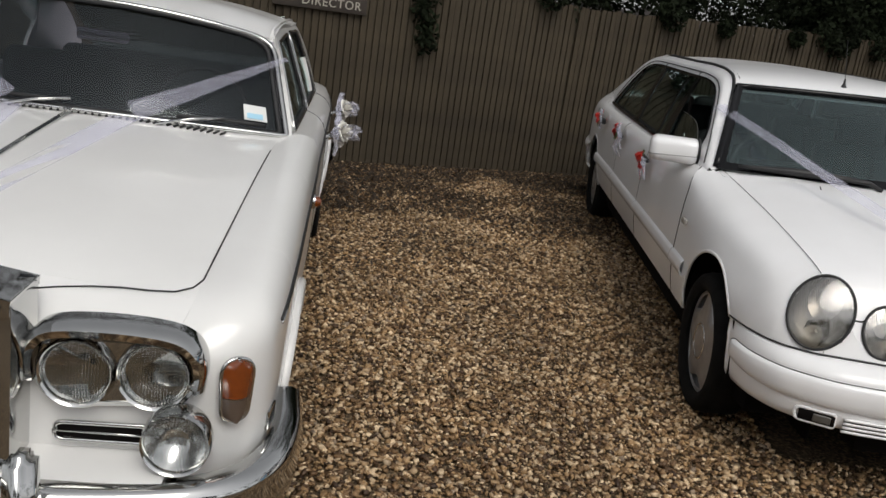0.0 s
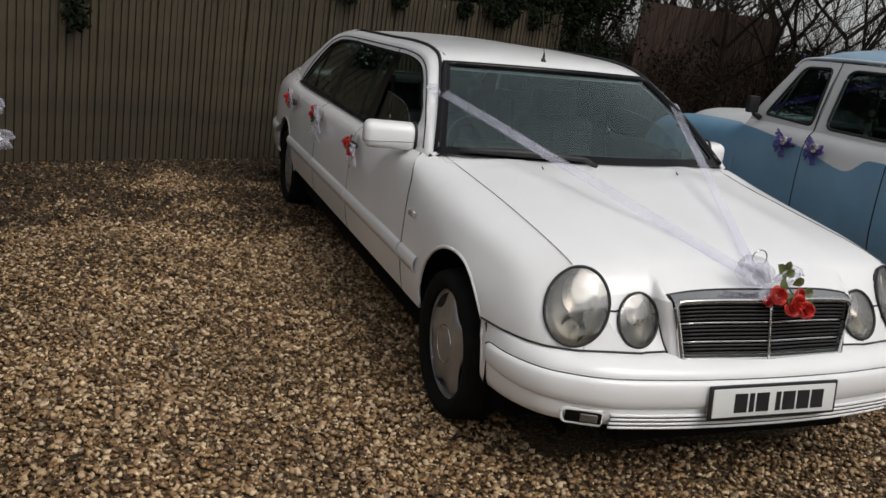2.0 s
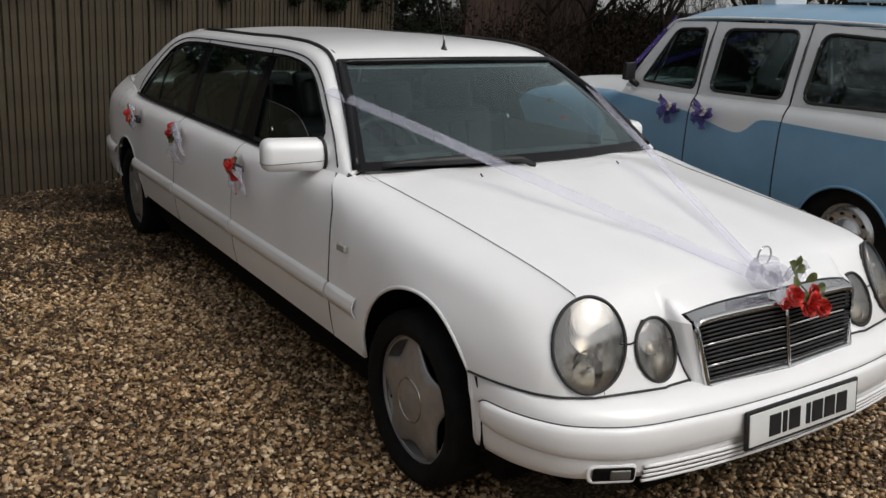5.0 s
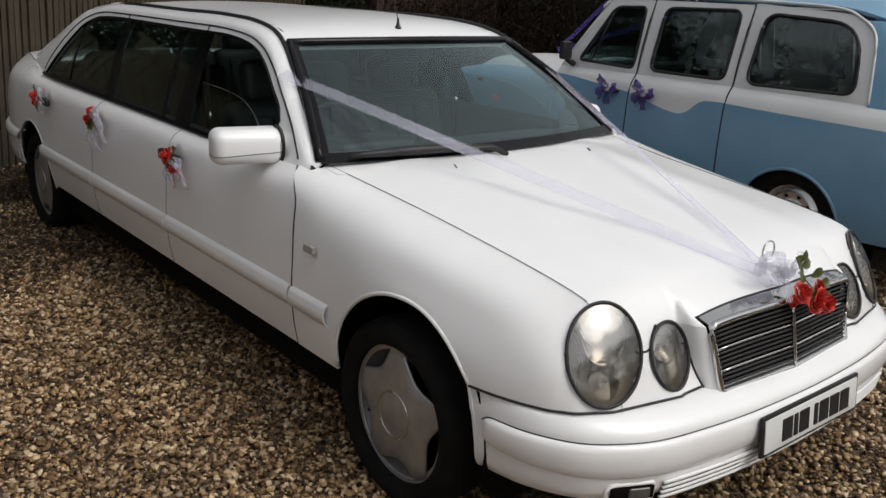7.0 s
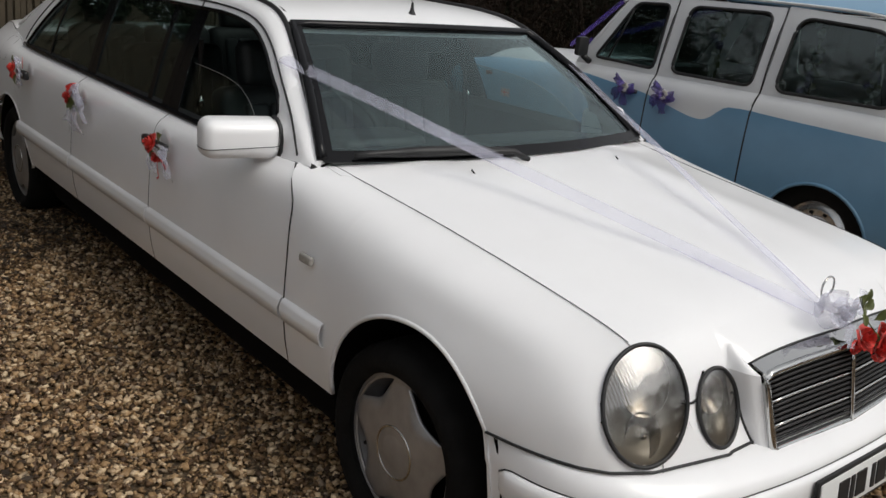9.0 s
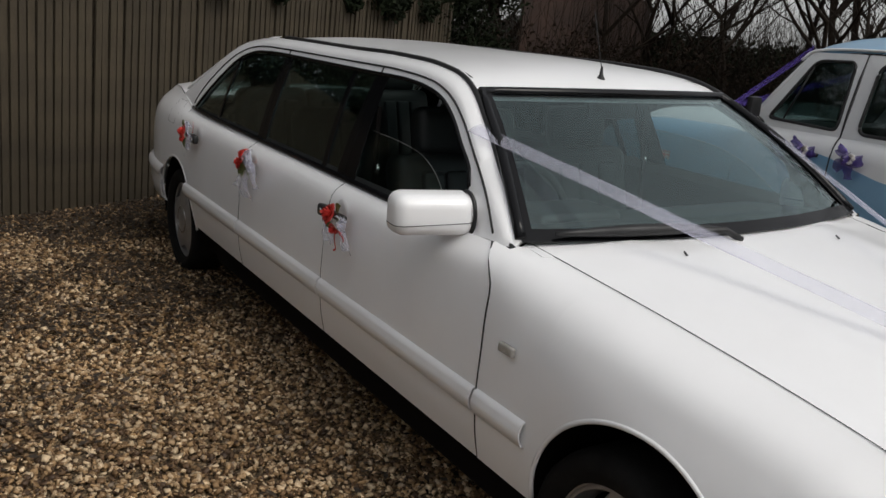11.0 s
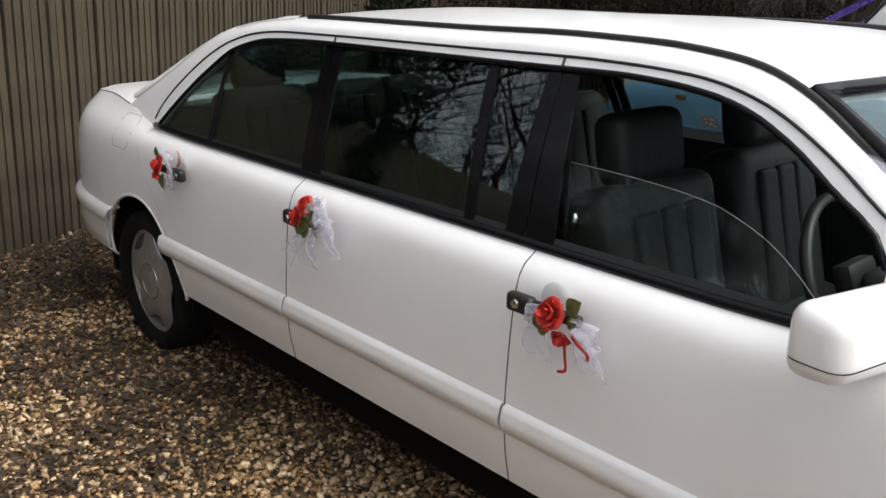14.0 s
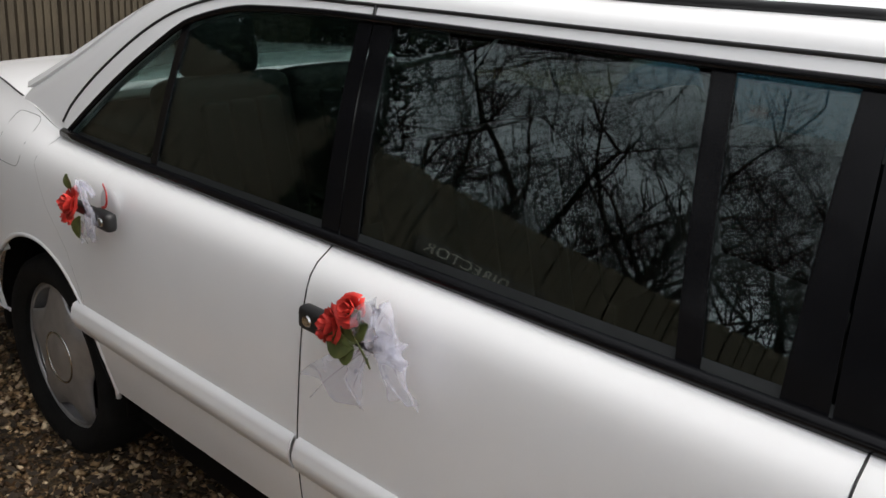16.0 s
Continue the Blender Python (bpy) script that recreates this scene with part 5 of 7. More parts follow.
        for v in np.linspace(0, 1, 12):
            y = 3.2 + v * 1.0
            zt = 1.345 - 0.40 * v**1.5
            zb = min(0.955, zt - 0.002)
            y0 = 3.2 + 0.42 * 1
            rows.append([(sign * gx(z, y) * (1 - 0.06 * v), y if z > 0.9 else y, z) for z in np.linspace(max(zb, 0.94 - 0.02 * v), zt, 7)])
        shell("rear_pillar", rows, CREAM, car, 0.02)
        tube("roof_gutter", [(sign * (gx(1.37) + 0.004), y, z) for y, z in ((1.92, 1.335), (2.0, 1.362), (2.3, 1.378), (2.8, 1.378), (3.05, 1.368))], 0.007, CREAM, car)
    rows = []
    for s in np.linspace(0, 1, 18):
        row = []
        for u in np.linspace(-1, 1, 21):
            y = (1.915 - 0.10 * (1 - u * u)) * (1 - s) + 3.30 * s
            z = 1.345 + 0.035 * math.sin(math.pi * min(1, s * 1.3 + 0.12)) + 0.075 * (1 - abs(u) ** 2.2) - 0.03 * (1 - s) ** 4
            row.append((u * 0.667, y, z))
        rows.append(row)
    shell("roof", rows, CREAM, car, 0.02)

    def screen(u, v):
        return (u * (0.780 - 0.112 * v), 1.575 - 0.13 * (1 - u * u) + 0.325 * v - 0.012 * math.sin(math.pi * v), 0.982 + 0.022 * (1 - u * u) + (0.335 + 0.05 * (1 - u * u)) * v)
    shell("windscreen", [[screen(u, v) for v in np.linspace(0, 1, 10)] for u in np.linspace(-1, 1, 19)], OLDGLASS, car, 0.005).visible_shadow = False
    edge = rounded([(-1, 0), (1, 0), (1, 1), (-1, 1)], [0.03, 0.03, 0.16, 0.16], 6)
    full = []
    for (u0, v0), (u1, v1) in zip(edge, edge[1:] + edge[:1]):
        m = 10 if abs(u1 - u0) > 0.5 else 1
        full += [screen(u0 + (u1 - u0) * t, v0 + (v1 - v0) * t) for t in np.linspace(0, 1, m, endpoint=False)]
    tube("windscreen_trim", [np.add(p, (0, -0.008, 0.006)) for p in full], 0.011, CHROME, car, 6, True)
    inner = [np.array(p) + (np.array(screen(0, 0.5)) - p) * 0.035 for p in full]
    tube("windscreen_seal", [np.add(p, (0, -0.006, 0.004)) for p in inner], 0.011, BLACK, car, 6, True)
    for s in (-1, 1):
        rows = []
        for v in np.linspace(-0.02, 1.04, 12):
            a = np.array(screen(s, v))
            z = a[2]
            b = np.array((s * gx(z), 1.585 + 0.385 * v, z + 0.004))
            rows.append([a + (b - a) * w for w in np.linspace(0, 1.05, 5)])
        shell("windscreen_pillar", rows, CREAM, car, 0.02)
        w = tube("wiper", [np.add(screen(s * 0.12 + 0.36 + u, 0.05 + 0.02 * math.sin(u * 5)), (0, -0.02, 0.012)) if s > 0 else np.add(screen(-0.55 + u * 1.2, 0.06), (0, -0.02, 0.012)) for u in np.linspace(0, 0.42, 8)], 0.008, BLACK, car)
        a0 = np.add(screen(0.40 if s > 0 else -0.32, 0.0), (0, -0.05, 0.0))
        tube("wiper_arm", [a0, a0 + np.array((0.12, 0.02, 0.03)), np.add(screen(0.70 if s > 0 else 0.0, 0.07), (0, -0.03, 0.02))], 0.006, CHROME, w)
    st = [[np.add(screen(0.80 + 0.075 * u, 0.12 + 0.15 * v), (0, -0.008, 0.004)) for v in (0, 0.5, 1)] for u in (0, 0.5, 1, 1.5)]
    stick = shell("tax_disc", st, PLATEW, car, 0.002, "small pale blue paper disc sticker on the windscreen")
    st = [[np.add(screen(0.815 + 0.06 * u, 0.135 + 0.05 * v), (0, -0.011, 0.006)) for v in (0, 1)] for u in (0, 1.3)]
    shell("sticker_panel", st, mat("pale_blue_print", (0.35, 0.62, 0.78), 0.5), stick, 0.001)
    # interior
    box("dashboard", (1.42, 0.30, 0.14), (0, 1.72, 0.90), GREYL, car, 0.05)
    for x in (-0.38, 0.38):
        box("front_seat", (0.58, 0.18, 0.62), (x, 2.62, 0.78), GREYL, car, 0.07, "", (-10, 0, 0), 3)
    box("rear_seat", (1.35, 0.2, 0.6), (0, 3.5, 0.75), GREYL, car, 0.08, "", (-14, 0, 0), 3)
    box("rear_mirror", (0.21, 0.03, 0.048), (0, 1.84, 1.255), CHROME, car, 0.02)
    ring = [(0.38 + 0.19 * math.cos(a), 1.98 + 0.07 * math.sin(a), 0.99 + 0.17 * math.sin(a)) for a in np.linspace(0, 6.283, 28, endpoint=False)]
    tube("steering_wheel", ring, 0.011, BLACK, car, 6, True, up=(0, 1, 0))
    shell("rear_screen", [[(u * 0.60, 3.30 + 0.6 * v, 1.37 - 0.36 * v) for v in np.linspace(0, 1, 5)] for u in np.linspace(-1, 1, 9)], TINT, car, 0.005)
    shell("boot_lid", [[(u * side(y)[0][0], y, side(y)[0][1] + 0.03 * (1 - u * u)) for u in np.linspace(-1, 1, 11)] for y in np.linspace(3.85, 4.85, 10)], CREAM, car, 0.02)
    # lamps
    for s in (-1, 1):
        arc = lambda cx, cz, r, a0, a1: [(cx + r * math.cos(radians(a)), cz + r * math.sin(radians(a))) for a in np.linspace(a0, a1, 15)]
        lp = arc(0.656, 0.731, 0.082, 66, -118) + arc(0.495, 0.724, 0.082, -62, -248)
        c = np.mean(lp, axis=0)
        bez = [[(s * (x + (c[0] - x) * w), -0.128 - d, z + (c[1] - z) * w) for w, d in ((-0.03, -0.02), (-0.01, 0.004), (0.02, 0.006), (0.06, 0.0), (0.97, -0.006))] for x, z in lp + lp[:1]]
        bz = shell("headlamp_surround", bez, CHROME, car, 0.006, "chrome twin headlamp surround", flip=False)
        crest = spline([(0.402, 0.700), (0.398, 0.755), (0.414, 0.800), (0.46, 0.826), (0.58, 0.834), (0.69, 0.826), (0.738, 0.798), (0.752, 0.750), (0.746, 0.700)], 5)
        rows = []
        for k, (x, z) in enumerate(crest):
            f = math.sin(math.pi * k / (len(crest) - 1)) ** 0.7
            ux, uz = x - 0.576, (z - 0.68) * 1.6
            m = math.hypot(ux, uz)
            ux, uz = ux / m, uz / m
            rows.append([(s * (x + ux * o), -0.128 - d, z + uz * o) for o, d in ((0.012, -0.03), (0.013, 0.004), (0.008, 0.016 + 0.020 * f), (0.0, 0.022 + 0.026 * f), (-0.010 * f - 0.004, 0.020 + 0.024 * f), (-0.014 * f - 0.006, 0.006), (-0.014 * f - 0.006, -0.004))])
        shell("headlamp_brow", rows, CHROME, bz, 0.003, "chrome headlamp brow", flip=False)
        for x, z in ((0.495, 0.724), (0.656, 0.731)):
            round_lamp("headlamp", car, (s * x, -0.142, z), 0.073)
        round_lamp("fog_lamp", car, (s * 0.719, -0.20, 0.606), 0.070, 0.005, 0.06, "chrome round driving lamp")
        lathe("lamp_post", [(0.012, 0.0), (0.012, 0.1)], CHROME, car, 10, "z", (s * 0.712, -0.16, 0.42))
        g = rounded([(0.45, 0.556), (0.70, 0.560), (0.70, 0.604), (0.45, 0.598)], 0.02, 5)
        tube("intake_rim", [(s * x, -0.128, z) for x, z in g], 0.006, CHROME, car, 6, True)
        box("intake", (0.24, 0.012, 0.036), (s * 0.575, -0.122, 0.579), DARK, car, 0.006)
        tube("intake_bar", [(s * 0.45, -0.132, 0.579), (s * 0.70, -0.132, 0.581)], 0.003, CHROME, car)
        am = rounded([(-0.029, -0.078), (0.029, -0.078), (0.039, 0.070), (-0.039, 0.070)], [0.030, 0.030, 0.044, 0.044], 8)
        c3 = np.array((s * 0.824, -0.082, 0.692))
        ax, az = np.array((s * 0.90, 0.43, 0)), np.array((0, 0.06, 1.0))
        nn = np.array((s * 0.43, -0.90, 0.06))
        loop = [c3 + ax * a + az * b for a, b in am]
        ind = tube("indicator_rim", loop, 0.006, CHROME, car, 6, True, label="chrome indicator rim", up=tuple(nn))
        for lo, hi, m, nm in ((-0.077, -0.020, mat("smoked_lens", (0.09, 0.065, 0.05), 0.2, coat=1.0), "lower_lens"), (-0.018, 0.069, AMBER, "amber_lens")):
            rows = []
            for b in np.linspace(lo, hi, 9):
                cross = [abs(p[0] + (q[0] - p[0]) * (b - p[1]) / (q[1] - p[1])) for p, q in zip(am, am[1:] + am[:1]) if (p[1] - b) * (q[1] - b) < 0]
                wd = max(cross, default=0.004)
                rows.append([c3 + ax * wd * a + az * b + nn * (0.004 + 0.02 * (1 - a * a)) for a in np.linspace(-1, 1, 9)])
            shell(nm, rows, m, ind, 0.004)
        box("wing_marker", (0.01, 0.07, 0.05), (s * 0.897, 0.06, 0.56), CHROME, car, 0.004, "", (0, 0, s * -8))
    # grille
    gr = thing("radiator_grille", Matrix.Identity(4), "", "")
    gr.parent = car
    for key in ("label", "category"):
        if key in gr:
            del gr[key]
    box("grille_top", (0.79, 0.17, 0.05), (0, -0.15, 0.885), CHROME, gr, 0.015)
    shell("grille_pediment", [[(u * 0.395, -0.235 + 0.17 * w, 0.905 + 0.06 * (1 - abs(u))) for w in (0, 1)] for u in np.linspace(-1, 1, 9)], CHROME, gr, 0.02)
    for s in (-1, 1):
        box("grille_side", (0.035, 0.16, 0.60), (s * 0.378, -0.15, 0.60), CHROME, gr, 0.01)
    for k in range(19):
        box("grille_vane", (0.012, 0.05, 0.56), (-0.34 + 0.68 * k / 18, -0.19, 0.58), CHROME, gr, 0.003)
    box("grille_core", (0.73, 0.02, 0.56), (0, -0.12, 0.58), DARK, gr, 0)
    # bumper
    path = [(-0.945, 0.30), (-0.955, 0.12), (-0.93, -0.05), (-0.85, -0.18), (-0.68, -0.255), (-0.4, -0.285), (0, -0.295), (0.4, -0.285), (0.68, -0.255), (0.85, -0.18), (0.93, -0.05), (0.955, 0.12), (0.945, 0.30)]
    prof = [(-0.05, 0.523), (-0.01, 0.527), (0.012, 0.515), (0.022, 0.490), (0.018, 0.470), (0.026, 0.450), (0.020, 0.40), (-0.01, 0.36), (-0.05, 0.355)]
    sweep("front_bumper", spline(path, 6), prof, CHROME, car, "chrome front bumper")
    rows = [[(u * 0.70, -0.11 - 0.13 * w, 0.515 + 0.01 * (1 - w)) for w in (0, 0.5, 1)] for u in np.linspace(-1, 1, 9)]
    shell("bumper_shelf", rows, CREAM, car, 0.01)
    for s in (-1, 1):
        bm = bmesh.new()
        bmesh.ops.create_cube(bm, size=1.0)
        for v in bm.verts:
            k = 0.7 if v.co.z > 0 else 1.0
            v.co = Vector((v.co.x * 0.075 * k, v.co.y * 0.075, v.co.z * 0.26))
        bmesh.ops.bevel(bm, geom=bm.edges[:], offset=0.016, segments=3, affect="EDGES")
        bmesh.ops.transform(bm, matrix=pose(s * 0.452, -0.33, 0.505), verts=bm.verts)
        part("overrider", bm, CHROME, car, "chrome overrider")
        box("door_handle", (0.03, 0.14, 0.025), (s * 0.93, 2.42, 0.875), CHROME, car, 0.01)
        box("door_handle", (0.03, 0.14, 0.025), (s * 0.93, 3.28, 0.875), CHROME, car, 0.01)
    path = [(-0.93, 4.3), (-0.93, 4.7), (-0.7, 4.93), (0, 4.98), (0.7, 4.93), (0.93, 4.7), (0.93, 4.3)]
    sweep("rear_bumper", spline(path, 6), [(-o, z) for o, z in prof], CHROME, car)
    shell("tail_panel", [[(u * 0.6, 4.86, z) for z in (0.4, 0.6, 0.86)] for u in np.linspace(-1, 1, 7)], CREAM, car, 0.02)
    return car, screen


OLD, old_screen = old_saloon()

# ---------------------------------------------------------------- the blue and white cab

CAB = pose(5.68, 4.39, 0.165, 0, -1.5, 0)


def cab():
    car = thing("taxi_cab", CAB, "pale blue and white vintage taxi cab with purple bows", "car")
    wx = [(-1.0, 0.5), (-0.85, 0.70), (-0.6, 0.80), (0, 0.85), (2.0, 0.86), (2.6, 0.86), (3.2, 0.82), (3.5, 0.72), (3.65, 0.55)]
    bz = [(-1.0, 0.98), (-0.6, 1.03), (0.2, 1.05), (1.8, 1.045), (2.0, 1.04)]
    split = [(-1.0, 0.90), (-0.4, 0.925), (0.40, 0.945), (0.52, 0.95), (0.66, 0.945), (0.80, 0.85), (0.85, 0.84), (1.1, 0.885), (1.3, 0.93), (1.6, 0.96), (1.9, 0.985), (2.2, 0.99)]

    def side(y):
        w, z = ev(wx, y), ev(bz, y)
        return spline([(w - 0.075, z), (w - 0.03, z - 0.06), (w - 0.008, z - 0.16), (w, 0.62), (w - 0.012, 0.42), (w - 0.05, 0.28)])
    AR = 0.325
    for sign in (-1, 1):
        for a, b, lo, hi in ((-1.0, 0.505, "rear_wing", "rear_quarter_top"), (0.515, 1.265, "rear_door", "rear_door_top"), (1.275, 1.98, "front_door", "front_door_top")):
            low, high = [], []
            for y in stations(a, b, 22, [(0.0, AR)] if b < 0.6 else ()):
                p, sp = side(y), ev(split, y)
                zb = max(0.28, arch(y, 0, AR, 0.30))
                low.append([(sign * (x + 0.002), y, z) for x, z in resample(cut_z(p, sp, zb), 18)])
                high.append([(sign * x, y, z) for x, z in resample(cut_z(p, 9, sp - 0.004), 8)])
            shell(lo, low, BLUE, car)
            shell(hi, high, TWHITE, car)
        for a in (0.51, 1.27):
            tube("door_seam", [(sign * (x), a, z) for x, z in resample(side(a), 20)], 0.006, BLACK, car)
        # front wing: a full rounded shape beside the bonnet
        rows = []
        for y in stations(1.99, 3.66, 26, [(2.81, 0.34)]):
            t = (y - 1.99) / 1.67
            w = ev(wx, y)
            cx, cz = ev([(1.99, 0.80), (2.3, 0.70), (2.8, 0.68), (3.4, 0.66), (3.66, 0.52)], y), ev([(1.99, 0.99), (2.3, 0.985), (2.8, 0.965), (3.2, 0.91), (3.5, 0.78), (3.66, 0.60)], y)
            p = spline([(cx - 0.14, cz - 0.05), (cx, cz), (w - 0.03, cz - 0.09), (w, min(0.66, cz - 0.1)), (w - 0.02, 0.42), (w - 0.05, 0.30)])
            zb = max(0.30, arch(y, 2.81, 0.34, 0.30))
            rows.append([(sign * x, y, z) for x, z in resample(cut_z(p, 9, zb), 22)])
        shell("front_wing", rows, BLUE, car)
        tube("wing_seam", [(sign * (0.80 - 0.13 * k), 2.19 + 0.02 * k, 0.985 - 0.06 * (1 - k)) for k in np.linspace(0, 1, 6)], 0.004, BLACK, car)
        shell("wheel_well", [[(sign * x, (AR + 0.02) * math.cos(a), 0.30 + (AR + 0.02) * math.sin(a)) for x in (0.45, 0.65, 0.81)] for a in np.linspace(-0.2, math.pi + 0.2, 20)], DARK, car, 0.006)
        box("well_plate", (0.02, 0.8, 0.7), (sign * 0.47, 0, 0.4), DARK, car, 0)
        pts = []
        for a in np.linspace(0.05, math.pi - 0.05, 26):
            y, z = AR * math.cos(a), 0.30 + AR * math.sin(a)
            p = side(y)
            o = np.argsort(p[:, 1])
            pts.append((sign * (np.interp(z, p[o, 1], p[o, 0]) - 0.002), y, z))
        tube("arch_lip", pts, 0.011, BLUE, car, 8)
        wheel(car, sign * 0.70, 0, 0.325, sign, 0.33, 0.2, "dish")
        wheel(car, sign * 0.75, 2.81, 0.325, sign, 0.33, 0.2, "dish")
    box("floor_pan", (1.4, 4.0, 0.12), (0, 1.3, 0.30), DARK, car, 0.02)
    # bonnet
    rows = []
    for y in np.linspace(1.95, 3.7, 22):
        h = ev([(1.95, 1.075), (2.2, 1.075), (2.8, 1.05), (3.3, 1.0), (3.55, 0.9), (3.7, 0.72)], y)
        w = ev([(1.95, 0.72), (2.4, 0.56), (3.3, 0.42), (3.7, 0.34)], y)
        rows.append([(u * w, y, h - 0.14 * abs(u) ** 2.6) for u in np.linspace(-1, 1, 19)])
    shell("bonnet", rows, TWHITE, car)
    tube("bonnet_seam", [(u * 0.60, 2.20, 1.080 - 0.14 * abs(u) ** 2.6) for u in np.linspace(-1, 1, 19)], 0.005, BLACK, car)

    def gx(z, y=1):
        d = z - 1.045
        return ev(wx, y) - 0.075 - 0.12 * d - 0.28 * d * d
    for sign in (-1, 1):
        doors = (("front", [(1.98, 1.04), (1.65, 1.535), (1.275, 1.545), (1.275, 1.04)], [(1.81, 1.10), (1.590, 1.485), (1.322, 1.497), (1.305, 1.085)], [0.03, 0.05, 0.05, 0.05]),
                 ("rear", [(1.265, 1.04), (1.265, 1.545), (0.515, 1.55), (0.515, 1.045)], [(1.165, 1.085), (1.160, 1.500), (0.580, 1.512), (0.580, 1.085)], [0.06, 0.07, 0.07, 0.06]),
                 ("quarter", [(0.505, 1.045), (0.505, 1.56), (-0.30, 1.52), (-0.36, 1.04)], [(0.425, 1.08), (0.41, 1.505), (-0.20, 1.475), (-0.26, 1.09)], [0.07, 0.09, 0.20, 0.08]))
        for nm, o, i, r in doors:
            oo, ii = rounded(o, [0.012, 0.012, 0.012 if nm != "quarter" else 0.24, 0.012], 8), rounded(i, r, 8)
            ring_panel(nm + "_window_frame", oo, ii, gx, sign, TWHITE, car)
            window_pane(nm + "_window", ii, gx, sign, -0.010, TINT, car)
            tube(nm + "_window_seal", [(sign * (gx(z, y) + 0.002), y, z) for y, z in ii], 0.010, BLACK, car, 6, True)
        for y0, y1 in ((0.51, 0.51), (1.27, 1.27)):
            tube("frame_seam", [(sign * (gx(z, y0)), y0, z) for z in (1.04, 1.2, 1.4, 1.55)], 0.005, BLACK, car)
        tube("roof_gutter", [(sign * (gx(z, max(y, -0.4)) + 0.004), y, z) for y, z in spline([(1.71, 1.48), (1.61, 1.548), (1.2, 1.572), (0.5, 1.575), (0.0, 1.56), (-0.17, 1.51), (-0.28, 1.42), (-0.325, 1.22), (-0.345, 1.05)], 6)], 0.009, TWHITE, car)
        tube("quarter_vent_bar", [(sign * (gx(z, 1.6) + 0.0), y, z) for y, z in ((1.70, 1.10), (1.60, 1.46))], 0.006, BLACK, car)
    rows = []
    for s in np.linspace(0, 1, 26):
        row = []
        y0 = 1.68 - 2.50 * s
        for u in np.linspace(-1, 1, 23):
            ze = ev([(-0.82, 1.0), (-0.7, 1.2), (-0.5, 1.40), (-0.3, 1.515), (0.0, 1.57), (0.8, 1.58), (1.3, 1.572), (1.55, 1.55), (1.68, 1.52)], y0)
            row.append((u * (gx(1.55, max(y0, -0.2)) - 0.0) * (1 if y0 > -0.5 else 1 - 0.3 * ((-0.5 - y0) / 0.32) ** 2), y0, ze + 0.11 * (1 - abs(u) ** 2.4)))
        rows.append(row)
    shell("roof", rows, BLUE, car, 0.02, "pale blue domed roof")
    for sign in (-1, 1):
        rows = []
        for z in np.linspace(0.98, 1.5, 10):
            yb = ev([(0.98, -0.98), (1.2, -0.80), (1.4, -0.60), (1.5, -0.42)], z)
            y0 = ev([(0.98, -0.345), (1.2, -0.325), (1.35, -0.30), (1.45, -0.25), (1.5, -0.18)], z)
            rows.append([(sign * (gx(z, y) + 0.004) * (1 - 0.25 * k**3), y, z) for k in np.linspace(0, 1, 7) for y in [y0 + (yb - y0) * k]])
        shell("rear_corner", rows, BLUE, car, 0.02)
    sc = lambda u, v: (u * (0.70 - 0.07 * v), 2.02 + 0.05 * (1 - u * u) - 0.34 * v, 1.06 + 0.47 * v)
    shell("windscreen", [[sc(u, v) for v in np.linspace(0, 1, 6)] for u in np.linspace(-1, 1, 11)], GLASS, car, 0.005).visible_shadow = False
    tube("windscreen_seal", [sc(-1, v) for v in np.linspace(0, 1, 6)] + [sc(u, 1) for u in np.linspace(-1, 1, 9)[1:-1]] + [sc(1, v) for v in np.linspace(1, 0, 6)], 0.016, BLACK, car)
    for s in (-1, 1):
        rows = [[np.array(sc(s, v)) + (np.array((s * gx(1.06 + 0.47 * v, 1.9), 1.98 - 0.33 * v, 1.05 + 0.485 * v)) - np.array(sc(s, v))) * w for w in (0, 0.5, 1)] for v in np.linspace(0, 1, 8)]
        shell("windscreen_pillar", rows, TWHITE, car, 0.02)
        box("door_mirror", (0.10, 0.05, 0.13), (s * 0.88, 1.86, 1.16), BLACK, car, 0.02)
        tube("mirror_arm", [(s * 0.80, 1.84, 1.06), (s * 0.86, 1.86, 1.10)], 0.022, BLACK, car)
        for y in (1.40, 1.13):
            tube("door_handle", [(s * 0.845, y - 0.045, 0.925), (s * 0.865, y - 0.02, 0.93), (s * 0.865, y + 0.04, 0.93), (s * 0.84, y + 0.06, 0.925)], 0.014, BLACK, car, 8)
    # inside: seats and a partition
    box("bench_seat", (1.2, 0.2, 0.6), (0, -0.25, 0.75), LEATHER, car, 0.07, "", (-12, 0, 0), 3)
    box("driver_seat", (0.55, 0.18, 0.62), (0.30, 1.32, 0.75), LEATHER, car, 0.06, "", (-8, 0, 0), 3)
    box("partition", (1.3, 0.03, 0.62), (0, 1.18, 0.72), LEATHER, car, 0.01)
    box("dashboard", (1.3, 0.25, 0.12), (0, 1.86, 1.0), BLACK, car, 0.04)
    # wing lamps and a flag sticker
    for s in (-1, 1):
        lamp = box("wing_lamp", (0.022, 0.062, 0.026), (s * 0.848, 2.81, 0.848), AMBER, car, 0.009, "small orange side lamp", (0, s * 20, 0), 3)
        box("lamp_base", (0.012, 0.074, 0.036), (s * 0.842, 2.81, 0.845), CHROME, lamp, 0.005, "", (0, s * 20, 0), 2)
    flag = box("flag_sticker", (0.004, 0.095, 0.062), (-0.862, 2.585, 0.724), mat("navy_sticker", (0.012, 0.015, 0.06), 0.4), car, 0, "small red, white and blue flag sticker", (0, -3, 0))
    red = mat("red_sticker", (0.4, 0.02, 0.02), 0.4)
